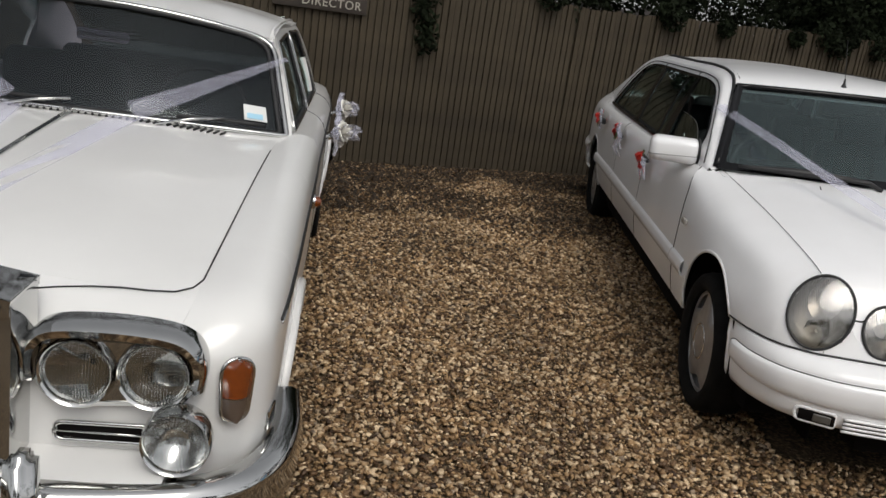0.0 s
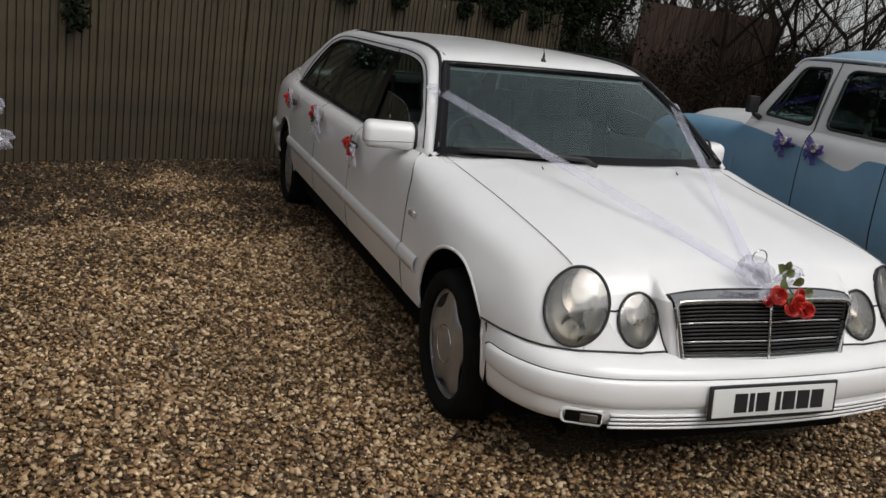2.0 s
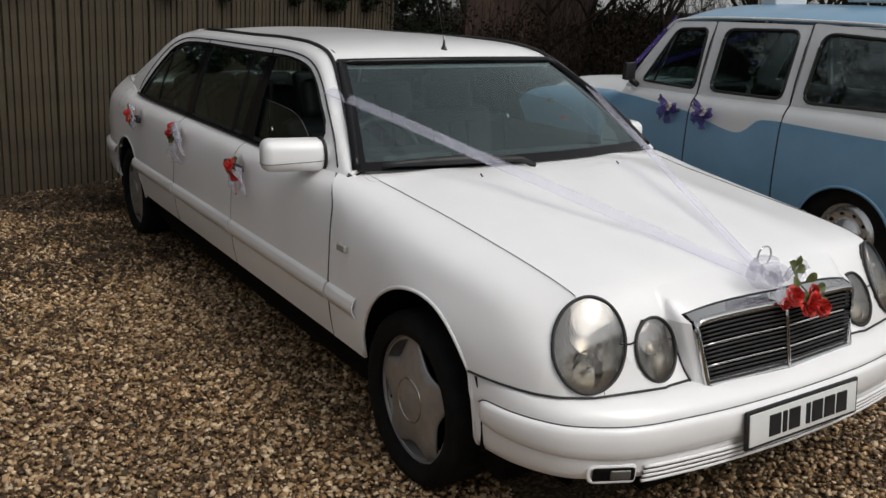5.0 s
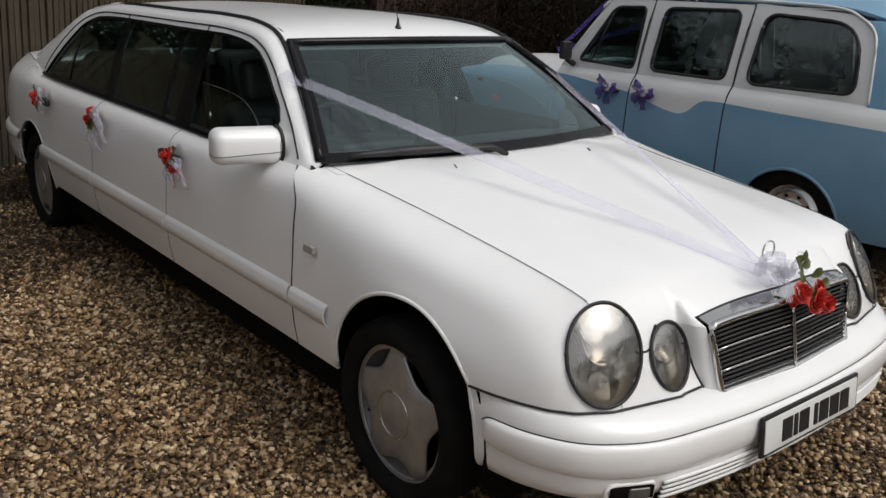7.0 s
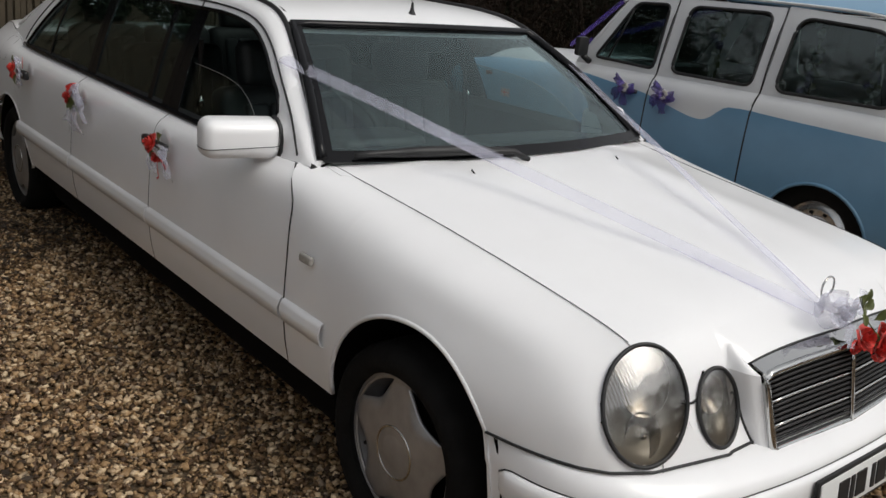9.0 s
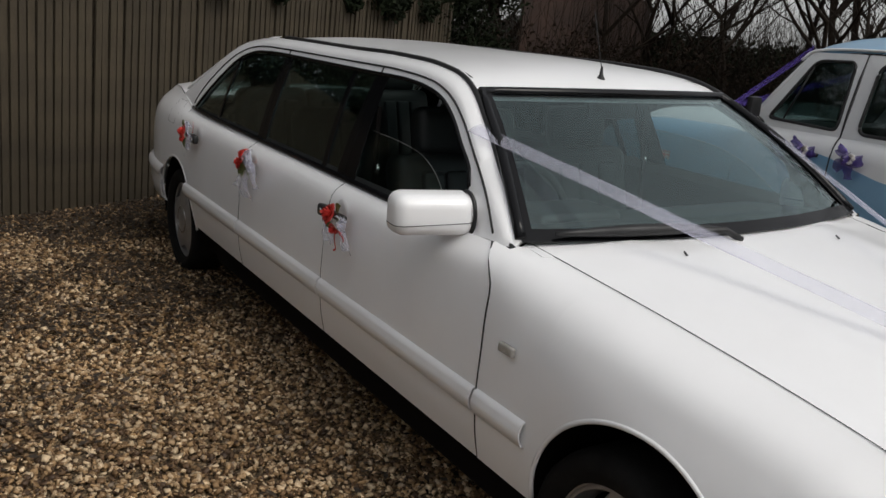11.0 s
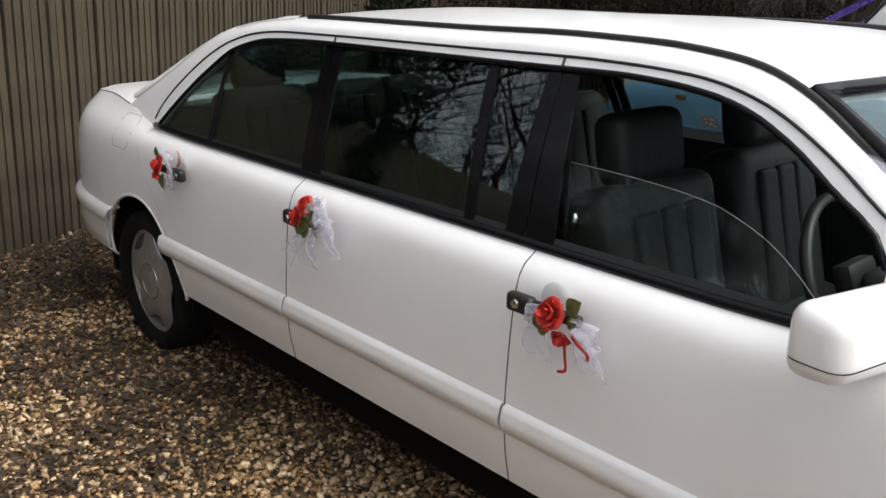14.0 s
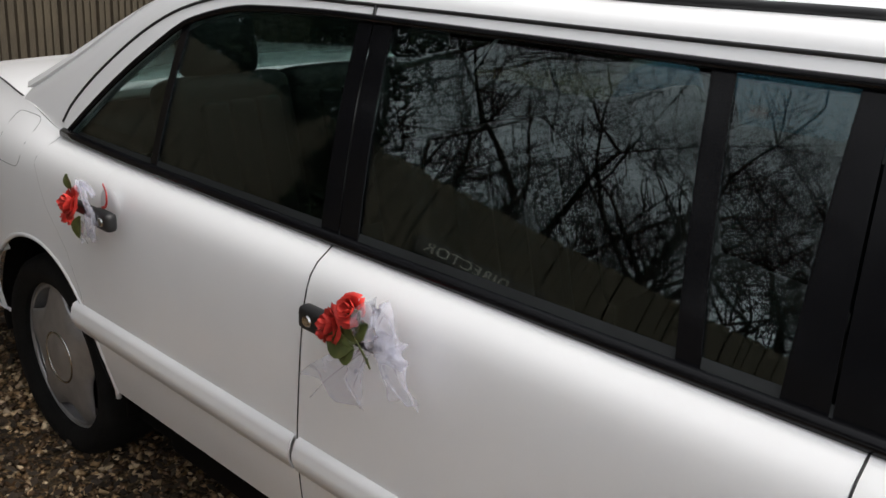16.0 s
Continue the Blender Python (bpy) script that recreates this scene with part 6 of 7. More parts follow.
    for w, h, a, m, k in ((0.110, 0.011, 33, PLATEW, 1), (0.110, 0.011, -33, PLATEW, 1), (0.110, 0.004, 33, red, 2), (0.110, 0.004, -33, red, 2), (0.095, 0.018, 0, PLATEW, 3), (0.020, 0.062, 0, PLATEW, 3), (0.095, 0.010, 0, red, 4), (0.011, 0.062, 0, red, 4)):
        box("flag_stripe", (0.003, w, h), (-0.8635 - 0.0008 * k, 2.585, 0.724), m, flag, 0, "", (a, 0, 0))
    # tail and nose
    rows = []
    for y, z, w in ((-0.66, 1.10, 0.73), (-0.82, 1.03, 0.70), (-0.95, 0.95, 0.63), (-1.02, 0.80, 0.58), (-1.04, 0.58, 0.57), (-1.0, 0.33, 0.55)):
        rows.append([(u * w, y + 0.06 * u * u, z - 0.03 * u * u) for u in np.linspace(-1, 1, 13)])
    shell("boot_lid", rows, BLUE, car, 0.02)
    shell("rear_screen", [[(u * (0.50 - 0.02 * v), -0.52 - 0.20 * v, 1.47 - 0.30 * v + 0.10 * (1 - u * u) * (1 - v)) for v in np.linspace(0, 1, 5)] for u in np.linspace(-1, 1, 9)], TINT, car, 0.005)
    front = box("radiator_shell", (0.66, 0.06, 0.52), (0, 3.66, 0.60), CHROME, car, 0.03)
    for k in range(9):
        box("radiator_bar", (0.016, 0.03, 0.44), (-0.26 + 0.065 * k, 3.70, 0.60), BLACK, front, 0.004)
    # roof sign
    box("roof_sign", (0.36, 0.14, 0.09), (0, 1.25, 1.72), TWHITE, car, 0.03)
    return car, gx


TAXI, cab_gx = cab()

# ---------------------------------------------------------------- seats inside the limousine


def seat(x, y, w, face=1, headrest=True, parent=None, drop=0.0):
    """A car seat; face 1 looks to the front of the car (-y)."""
    def pad(name, size, at, rot, bev, material=LEATHER):
        return box(name, size, (at[0], at[1], at[2] - drop), material, parent, bev, "", rot, 4)
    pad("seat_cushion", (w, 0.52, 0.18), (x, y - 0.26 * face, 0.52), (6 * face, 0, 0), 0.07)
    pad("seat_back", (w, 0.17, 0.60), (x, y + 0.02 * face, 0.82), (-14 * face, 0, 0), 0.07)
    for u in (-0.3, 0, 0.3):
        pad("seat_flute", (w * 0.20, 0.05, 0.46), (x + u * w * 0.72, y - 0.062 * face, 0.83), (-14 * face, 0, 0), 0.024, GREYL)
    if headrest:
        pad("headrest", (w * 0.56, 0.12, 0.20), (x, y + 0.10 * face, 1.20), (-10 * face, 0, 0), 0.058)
        for u in (-0.06, 0.06):
            tube("headrest_post", [(x + u, y + 0.08 * face, 1.06 - drop), (x + u, y + 0.09 * face, 1.15 - drop)], 0.006, CHROME, parent)


def limo_inside():
    for x in (-0.38, 0.38):
        seat(x, 1.62 if x < 0 else 1.70, 0.52, parent=LIMO, drop=0.06)
    for x in (-0.40, 0.40):
        seat(x, 2.62, 0.50, headrest=False, parent=LIMO)
    for x in (-0.42, 0, 0.42):
        seat(x, 3.55, 0.42, headrest=x != 0, parent=LIMO)
    box("dashboard", (1.50, 0.42, 0.16), (0, 0.86, 0.885), BLACK, LIMO, 0.06, "", (-8, 0, 0), 4)
    box("instrument_hood", (0.36, 0.22, 0.07), (-0.38, 0.92, 0.965), BLACK, LIMO, 0.03, "", (0, 0, 0), 4)
    ring = [(-0.38 + 0.185 * math.cos(a), 1.12 + 0.07 * math.sin(a), 0.93 + 0.17 * math.sin(a)) for a in np.linspace(0, 6.283, 32, endpoint=False)]
    wh = tube("steering_wheel", ring, 0.014, BLACK, LIMO, 8, True, up=(0, 1, 0))
    box("wheel_boss", (0.14, 0.05, 0.10), (-0.38, 1.10, 0.92), BLACK, wh, 0.02, "", (-20, 0, 0))
    box("rear_view_mirror", (0.24, 0.03, 0.065), (0, 1.16, 1.30), BLACK, LIMO, 0.02)
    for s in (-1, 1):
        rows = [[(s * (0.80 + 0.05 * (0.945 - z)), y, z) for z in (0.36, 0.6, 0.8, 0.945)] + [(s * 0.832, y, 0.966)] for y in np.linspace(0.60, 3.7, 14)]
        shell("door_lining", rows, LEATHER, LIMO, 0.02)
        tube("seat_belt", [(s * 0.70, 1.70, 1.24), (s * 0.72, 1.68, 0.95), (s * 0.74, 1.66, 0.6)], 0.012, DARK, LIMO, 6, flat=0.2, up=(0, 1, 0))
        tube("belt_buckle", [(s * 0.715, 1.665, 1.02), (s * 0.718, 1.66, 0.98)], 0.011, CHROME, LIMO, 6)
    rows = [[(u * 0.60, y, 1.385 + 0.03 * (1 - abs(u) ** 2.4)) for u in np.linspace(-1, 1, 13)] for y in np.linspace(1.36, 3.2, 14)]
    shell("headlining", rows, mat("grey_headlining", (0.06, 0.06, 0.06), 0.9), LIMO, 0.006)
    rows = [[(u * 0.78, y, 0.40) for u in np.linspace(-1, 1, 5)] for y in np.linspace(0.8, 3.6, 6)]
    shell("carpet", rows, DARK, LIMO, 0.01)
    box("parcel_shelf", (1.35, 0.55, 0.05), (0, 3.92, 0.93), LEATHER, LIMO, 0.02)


limo_inside()

# ---------------------------------------------------------------- bows, roses and ribbons


def petal_rose(name, at, r, material, parent, rng, out=(0, 0, 1)):
    """A rose: cupped petals in turns round its middle."""
    o = Vector(out).normalized()
    a = o.orthogonal().normalized()
    b = o.cross(a)
    verts, faces = [], []
    for turn, (n, rad, open_) in enumerate(((3, 0.30, 0.15), (4, 0.52, 0.45), (5, 0.80, 0.85), (5, 1.0, 1.25))):
        for k in range(n):
            th = 2 * math.pi * (k + 0.35 * turn + rng.uniform(-0.1, 0.1)) / n
            base = len(verts)
            for i in range(4):
                for j in range(5):
                    v, u = i / 3, (j / 4 - 0.5) * 2
                    ang = th + u * (0.95 if turn < 2 else 0.75) * math.sin(0.5 + 1.6 * v) * 0.9
                    rr = r * rad * (0.25 + 0.75 * math.sin(v * 1.4)) * (1 + 0.1 * rng.uniform(-1, 1))
                    h = r * (0.95 * v * math.cos(open_ * v) - 0.12 * v * u * u + 0.05 * rng.uniform(-1, 1)) * (1.1 - 0.12 * turn)
                    verts.append(Vector(at) + a * rr * math.cos(ang) + b * rr * math.sin(ang) + o * h)
            for i in range(3):
                for j in range(4):
                    q = base + i * 5 + j
                    faces.append((q, q + 1, q + 6, q + 5))
    return raw(name, verts, faces, material, parent)


def leaf(at, direction, size, parent, rng, normal=(-1, 0, 0)):
    d, n = Vector(direction).normalized(), Vector(normal).normalized()
    s = d.cross(n).normalized()
    rows = []
    for i in range(7):
        t = i / 6
        w = 0.42 * math.sin(math.pi * min(1, t * 0.96 + 0.03)) ** 0.8
        rows.append([Vector(at) + d * size * t + s * size * w * u + n * size * (0.10 * abs(u) + 0.18 * math.sin(t * 2.6)) for u in (-1, -0.5, 0, 0.5, 1)])
    return shell("leaf", [[tuple(p) for p in row] for row in rows], LEAF, parent, 0.0012)


def net(name, line, widths, material, parent, ruffle, rng, across=(0, 0, 1), seg=18, waves=3):
    """A gathered strip of net along a line of points."""
    p = resample(spline(line, 8), seg)
    w = np.interp(np.linspace(0, 1, seg), np.linspace(0, 1, len(widths)), widths)
    ph = rng.uniform(0, 6)
    t = np.gradient(p, axis=0)
    c = np.asarray(across, float)
    rows = []
    for i in range(seg):
        tt = t[i] / (np.linalg.norm(t[i]) + 1e-9)
        s = c - tt * (c @ tt)
        s /= np.linalg.norm(s) + 1e-9
        nn = np.cross(tt, s)
        rows.append([p[i] + s * w[i] * u + nn * ruffle * math.sin(u * waves * 1.57 + ph + i * 0.5) for u in np.linspace(-1, 1, 9)])
    return shell(name, rows, material, parent, 0.0006)


def bouquet(car, y0, z0, seed, style):
    """A door-handle spray of red silk roses, leaves and white net; places are (y, z) on the car's flank, d outward."""
    rng = random.Random(seed)
    ob = thing("flower_spray", car.matrix_world @ Matrix.Translation((-0.955, y0 - 0.015, z0 - 0.010)), "red silk roses with white net bow on a door handle", "flowers", "door handle sprays")
    at = lambda y, z, d: (-d, y - y0, z - z0)

    def rose(y, z, d, r, out):
        petal_rose("rose", at(y, z, d), r, RED, ob, rng, out)

    def sprig(y, z, d, way, size):
        leaf(at(y, z, d), (0, *way), size, ob, rng, (-1, 0, 0.15))

    def veil(name, line, widths, ruffle, across):
        net(name, [at(*p) for p in line], widths, VEIL, ob, ruffle, rng, (0, *across), 20, 3)
        for side in (-1, 1):
            c = np.array((0, *across), float)
            c /= np.linalg.norm(c)
            w = np.interp(np.linspace(0, 1, len(line)), np.linspace(0, 1, len(widths)), widths)
            tube("net_hem", spline([np.array(at(*p)) + c * side * w[k] for k, p in enumerate(line)], 5), 0.0012, VEIL, ob, 4)

    def ribbon(line, r=0.0042):
        tube("red_ribbon", spline([at(*p) for p in line], 6), r, RED, ob, 6, flat=0.22, up=(1, 0, 0))
    if style == "front":
        rose(1.503, 0.884, 0.030, 0.040, (-0.9, 0.15, 0.35))
        rose(1.480, 0.839, 0.026, 0.026, (-0.8, -0.1, -0.6))
        rose(1.530, 0.873, 0.024, 0.026, (-0.8, 0.6, 0.0))
        sprig(1.468, 0.900, 0.024, (-0.75, 0.62), 0.050)
        sprig(1.530, 0.868, 0.022, (0.7, -0.5), 0.042)
        sprig(1.515, 0.850, 0.024, (0.8, -0.45), 0.036)
        sprig(1.470, 0.872, 0.022, (-0.8, 0.2), 0.034)
        veil("bow_loop", [(1.462, 0.862, 0.02), (1.430, 0.872, 0.04), (1.388, 0.866, 0.035), (1.405, 0.845, 0.03), (1.458, 0.852, 0.02)], [0.010, 0.024, 0.026, 0.020, 0.010], 0.008, (0.3, 1))
        veil("bow_loop", [(1.535, 0.878, 0.02), (1.568, 0.872, 0.032), (1.590, 0.850, 0.022)], [0.010, 0.020, 0.022], 0.006, (0.2, 1))
        veil("bow_tail", [(1.540, 0.862, 0.018), (1.558, 0.815, 0.020), (1.560, 0.765, 0.014)], [0.012, 0.036, 0.044], 0.007, (1, 0.1))
        veil("bow_tail", [(1.445, 0.850, 0.018), (1.418, 0.815, 0.022), (1.402, 0.770, 0.014)], [0.012, 0.032, 0.040], 0.007, (1, 0.2))
        ribbon([(1.468, 0.840, 0.030), (1.462, 0.800, 0.034), (1.464, 0.764, 0.028), (1.487, 0.752, 0.026)])
        ribbon([(1.452, 0.850, 0.028), (1.424, 0.836, 0.034), (1.407, 0.820, 0.028), (1.409, 0.803, 0.024)], 0.0055)
    elif style == "middle":
        rose(2.455, 0.936, 0.030, 0.032, (-0.85, -0.1, 0.5))
        rose(2.492, 0.900, 0.030, 0.036, (-0.9, 0.4, 0.1))
        rose(2.520, 0.874, 0.024, 0.024, (-0.7, 0.7, -0.2))
        for y, z, way, size in ((2.452, 0.905, (-0.45, 0.8), 0.046), (2.450, 0.898, (-0.7, 0.5), 0.050), (2.446, 0.880, (0.6, 0.35), 0.036), (2.450, 0.872, (0.95, -0.1), 0.060), (2.448, 0.868, (0.7, -0.6), 0.044)):
            sprig(y, z, 0.030, way, size)
        for k in range(4):
            tube("stem", [at(2.470 - 0.01 * k, 0.900 - 0.008 * k, 0.026), at(2.440, 0.878, 0.030), at(2.424 - 0.002 * k, 0.852 - 0.004 * k, 0.024)], 0.0016, LEAF, ob, 5)
        veil("bow_loop", [(2.424, 0.880, 0.02), (2.414, 0.925, 0.045), (2.392, 0.962, 0.035), (2.362, 0.925, 0.040), (2.385, 0.886, 0.022)], [0.014, 0.030, 0.020, 0.030, 0.014], 0.010, (1, 0.3))
        veil("bow_loop", [(2.410, 0.884, 0.02), (2.370, 0.905, 0.045), (2.330, 0.898, 0.035), (2.372, 0.882, 0.025)], [0.012, 0.026, 0.024, 0.012], 0.009, (0.2, 1))
        veil("bow_tail", [(2.372, 0.890, 0.02), (2.360, 0.845, 0.026), (2.349, 0.800, 0.014)], [0.022, 0.030, 0.034], 0.006, (1, 0.1))
        veil("bow_tail", [(2.432, 0.866, 0.02), (2.482, 0.806, 0.026), (2.532, 0.744, 0.012)], [0.012, 0.046, 0.068], 0.010, (0.8, -0.45))
    else:
        rose(3.420, 0.897, 0.032, 0.040, (-0.9, 0.2, 0.3))
        rose(3.462, 0.855, 0.026, 0.026, (-0.8, 0.6, -0.3))
        sprig(3.450, 0.920, 0.022, (0.3, 0.9), 0.040)
        sprig(3.415, 0.865, 0.024, (0.05, -1), 0.056)
        veil("bow_loop", [(3.372, 0.880, 0.02), (3.370, 0.925, 0.035), (3.392, 0.955, 0.03), (3.352, 0.930, 0.02)], [0.010, 0.018, 0.016, 0.010], 0.006, (1, 0.1))
        veil("bow_tail", [(3.356, 0.890, 0.02), (3.368, 0.852, 0.028), (3.385, 0.812, 0.018)], [0.022, 0.022, 0.014], 0.006, (1, 0.3))
        veil("bow_tail", [(3.440, 0.845, 0.016), (3.455, 0.815, 0.018), (3.440, 0.795, 0.014)], [0.014, 0.022, 0.022], 0.005, (1, 0.1))
        ribbon([(3.303, 0.967, 0.02), (3.276, 0.957, 0.028), (3.272, 0.935, 0.030), (3.290, 0.918, 0.026), (3.318, 0.908, 0.02)])
    return ob


bouquet(LIMO, 1.490, 0.860, 1, "front")
bouquet(LIMO, 2.450, 0.880, 2, "middle")
bouquet(LIMO, 3.400, 0.880, 3, "rear")


def bonnet_spray():
    rng = random.Random(8)
    ob = thing("bonnet_flower_spray", MERC @ Matrix.Translation((0.036, -0.745, 0.803)), "red silk roses and white net bow above the grille", "flowers")
    for p, r in (((0.012, -0.050, -0.038), 0.036), ((0.085, -0.066, -0.058), 0.036), ((0.125, -0.076, -0.086), 0.035), ((0.066, -0.070, -0.082), 0.030), ((0.104, -0.052, -0.030), 0.022), ((-0.022, -0.045, -0.058), 0.022)):
        petal_rose("rose", p, r, RED, ob, rng, (rng.uniform(-0.3, 0.4), -0.9, rng.uniform(0.0, 0.5)))
    for p, d in (((0.050, -0.012, 0.045), (0.45, 0.0, 0.9)), ((0.045, -0.012, 0.035), (-0.6, 0.0, 0.6)), ((0.055, -0.014, 0.028), (0.9, 0.0, 0.35)), ((0.040, -0.020, 0.015), (0.1, -0.1, -0.9)), ((0.115, -0.050, -0.030), (0.95, -0.1, 0.15)), ((0.120, -0.062, -0.062), (0.8, -0.2, -0.4)), ((0.050, -0.045, -0.030), (0.4, -0.3, -0.8)), ((0.075, -0.040, 0.0), (0.6, -0.2, 0.5))):
        leaf(p, d, rng.uniform(0.038, 0.050), ob, rng, (0.1, -0.95, 0.3))
    for k in range(4):
        tube("stem", [(0.09 + 0.012 * k, -0.06, -0.05 - 0.008 * k), (0.055, -0.028, 0.0), (0.03 + 0.012 * k, -0.008, 0.062)], 0.0020, LEAF, ob, 5)
    net("bow_loop", [(0.0, 0.0, 0.0), (-0.035, 0.0, 0.050), (-0.120, 0.02, 0.070), (-0.09, 0.0, 0.02), (-0.01, -0.01, -0.005)], [0.014, 0.036, 0.030, 0.034, 0.014], VEIL, ob, 0.012, rng)
    net("bow_loop", [(0.0, -0.01, 0.0), (-0.02, -0.01, 0.035), (-0.055, 0.0, 0.040), (-0.03, -0.01, -0.01)], [0.014, 0.030, 0.026, 0.014], VEIL, ob, 0.010, rng)
    net("bow_loop", [(0.03, 0.0, 0.0), (0.10, 0.02, 0.035), (0.17, 0.03, 0.012), (0.11, 0.01, -0.005)], [0.012, 0.024, 0.022, 0.012], VEIL, ob, 0.010, rng)
    net("bow_tail", [(-0.01, -0.02, -0.005), (-0.035, -0.035, -0.03), (-0.05, -0.05, -0.055)], [0.012, 0.020, 0.018], VEIL, ob, 0.006, rng, (1, 0, 0))


bonnet_spray()


def band(car, a, b, w0, w1, label, material=SHEER, sag=0.0, across=(0, 0, 1), via=None, ob=None):
    rng = random.Random(3)
    a, b = np.array(a, float), np.array(b, float)
    line = [np.array(p, float) for p in resample([a, via, b], 7)] if via is not None else [a + (b - a) * t + np.array((0, 0, -sag * math.sin(math.pi * t))) for t in np.linspace(0, 1, 6)]
    ob = ob or thing("wedding_ribbon", car.matrix_world, label, "ribbon", "wedding ribbons")
    net("band", line, [w0, w1], material, ob, 0.003, rng, across, 30, 2)
    for s in (-1, 1):
        c = np.asarray(across, float)
        d = (b - a) / np.linalg.norm(b - a)
        c = c - d * (c @ d)
        c /= np.linalg.norm(c)
        tube("hem", [p + c * s * (w0 + (w1 - w0) * t) for p, t in zip(line, np.linspace(0, 1, len(line)))], 0.0014, SHEER if material is SHEER else PURPLE, ob, 4)
    return ob


band(LIMO, (-0.722, 1.00, 1.262), (-0.015, -0.70, 0.815), 0.030, 0.026, "sheer white wedding ribbon stretched across the bonnet", across=(0.9, 0.42, 0.35))
band(LIMO, (0.70, 1.00, 1.262), (0.015, -0.70, 0.815), 0.030, 0.026, "sheer white wedding ribbon stretched across the bonnet", across=(-0.9, 0.42, 0.35))
for side in (1, -1):
    tie = band(OLD, (side * 0.738, 1.80, 1.265), (side * 0.225, 1.415, 1.035), 0.010, 0.046, "sheer white wedding ribbon stretched across the windscreen and bonnet", across=(-side * 0.50, 0.40, 0.42))
    band(OLD, (side * 0.205, 1.40, 1.014), (side * 0.03, 0.02, 0.905), 0.048, 0.030, "", across=(1, 0.1, 0), ob=tie)
band(TAXI, (-0.64, 1.67, 1.555), (-0.03, 2.75, 1.085), 0.02, 0.02, "purple wedding ribbon stretched from cab roof to bonnet", PVEIL)
band(TAXI, (0.64, 1.67, 1.555), (0.03, 2.75, 1.085), 0.02, 0.02, "purple wedding ribbon stretched from cab roof to bonnet", PVEIL)


def side_bow(car, at, seed, name, label, rose, veil, side):
    rng = random.Random(seed)
    full = 1.5 if rose is WROSE and veil is VEIL else 1.0
    ob = thing(name, car.matrix_world @ Matrix.Translation(at) @ Matrix.Diagonal((0.75, 0.75, 0.75, 1)), label, "flowers", "door handle bows")
    petal_rose("rose", (side * 0.05 * full, -0.02, 0.01), 0.046 * full, rose, ob, rng, (side, -0.5, 0.4))
    if full > 1:
        petal_rose("rose", (side * 0.06, -0.01, -0.06), 0.040, rose, ob, rng, (side * 0.6, -0.8, -0.2))
    for k in range(3):
        leaf((side * 0.03, rng.uniform(-0.02, 0.02), 0), (0, rng.uniform(-1, 1), rng.uniform(-1, 0.3)), 0.05, ob, rng, (side, 0, 0))
    w = 0.014
    net("bow_loop", [(side * 0.02, 0.0, 0.0), (side * 0.05, 0.05, 0.05), (side * 0.05, 0.10, 0.09), (side * 0.03, 0.03, 0.05)], [0.012, 0.040, 0.034, 0.012], veil, ob, w, rng)
    net("bow_loop", [(side * 0.02, 0.0, 0.0), (side * 0.05, -0.06, -0.01), (side * 0.05, -0.13, 0.02), (side * 0.03, -0.05, -0.03)], [0.012, 0.046, 0.040, 0.012], veil, ob, w, rng)
    net("bow_loop", [(side * 0.02, 0.0, 0.0), (side * 0.09 * full, -0.03, 0.03), (side * 0.12 * full, -0.02, 0.0), (side * 0.04, -0.02, -0.03)], [0.012, 0.040, 0.034, 0.012], veil, ob, w, rng)
    net("bow_tail", [(side * 0.02, 0.0, 0.0), (side * 0.05, 0.06, -0.04), (side * 0.03, 0.11, -0.09)], [0.012, 0.044, 0.052], veil, ob, 0.012, rng, (0, 0.5, 1))
    net("bow_tail", [(side * 0.02, 0.0, -0.01), (side * 0.05, -0.02, -0.08), (side * 0.04, -0.03, -0.15)], [0.012, 0.040, 0.036], veil, ob, 0.012, rng, (0, 1, 0))
    return ob


side_bow(TAXI, (-0.86, 1.44, 0.94), 21, "purple_bow", "purple net bow with cream rose on a cab door handle", WROSE, PVEIL, -1)
side_bow(TAXI, (-0.86, 1.12, 0.94), 22, "purple_bow", "purple net bow with cream rose on a cab door handle", WROSE, PVEIL, -1)
side_bow(OLD, (0.935, 2.36, 0.905), 23, "white_bow", "white net bow with white rose on a door handle", WROSE, VEIL, 1)
side_bow(OLD, (0.93, 3.22, 0.905), 24, "white_bow", "white net bow with white rose on a door handle", WROSE, VEIL, 1)


def garland(y):
    rng = random.Random(int(y * 100))
    ob = thing("flower_garland", TAXI.matrix_world, "cream and purple silk flower garland hanging inside the cab", "garland", "cab garlands")
    for k in range(9):
        petal_rose("rose", (-0.52 + rng.uniform(-0.03, 0.03), y + rng.uniform(-0.03, 0.03), 1.08 + 0.05 * k), rng.uniform(0.02, 0.032), (WROSE, WROSE, PVEIL, RED)[rng.randrange(4) if k < 2 else rng.randrange(3)], ob, rng, (-1, 0, 0.2))
        leaf((-0.5, y, 1.08 + 0.05 * k), (0, rng.uniform(-1, 1), rng.uniform(-1, 1)), 0.05, ob, rng)
    tube("wire", [(-0.50, y, 1.0), (-0.50, y, 1.52)], 0.006, LEAF, ob)


garland(1.02)
garland(0.36)
garland(-0.02)


def cab_ornament():
    # Plain cylinder stands for the white horn-like ornament on the roof
    ob = thing("rolled_banner", TAXI.matrix_world @ pose(-0.18, 0.42, 1.745, 0, 0, 20), "cream cylinder ornament with a rose on the cab roof", "banner")
    lathe("roll", [(0.0, -0.16), (0.030, -0.16), (0.034, -0.165), (0.042, -0.165), (0.042, 0.165), (0.034, 0.165), (0.030, 0.16), (0.0, 0.16)], WROSE, ob, 24, "y")
    petal_rose("rose", (-0.06, -0.18, -0.05), 0.035, AMBER, ob, random.Random(4), (-0.6, -0.5, 0.6))


cab_ornament()

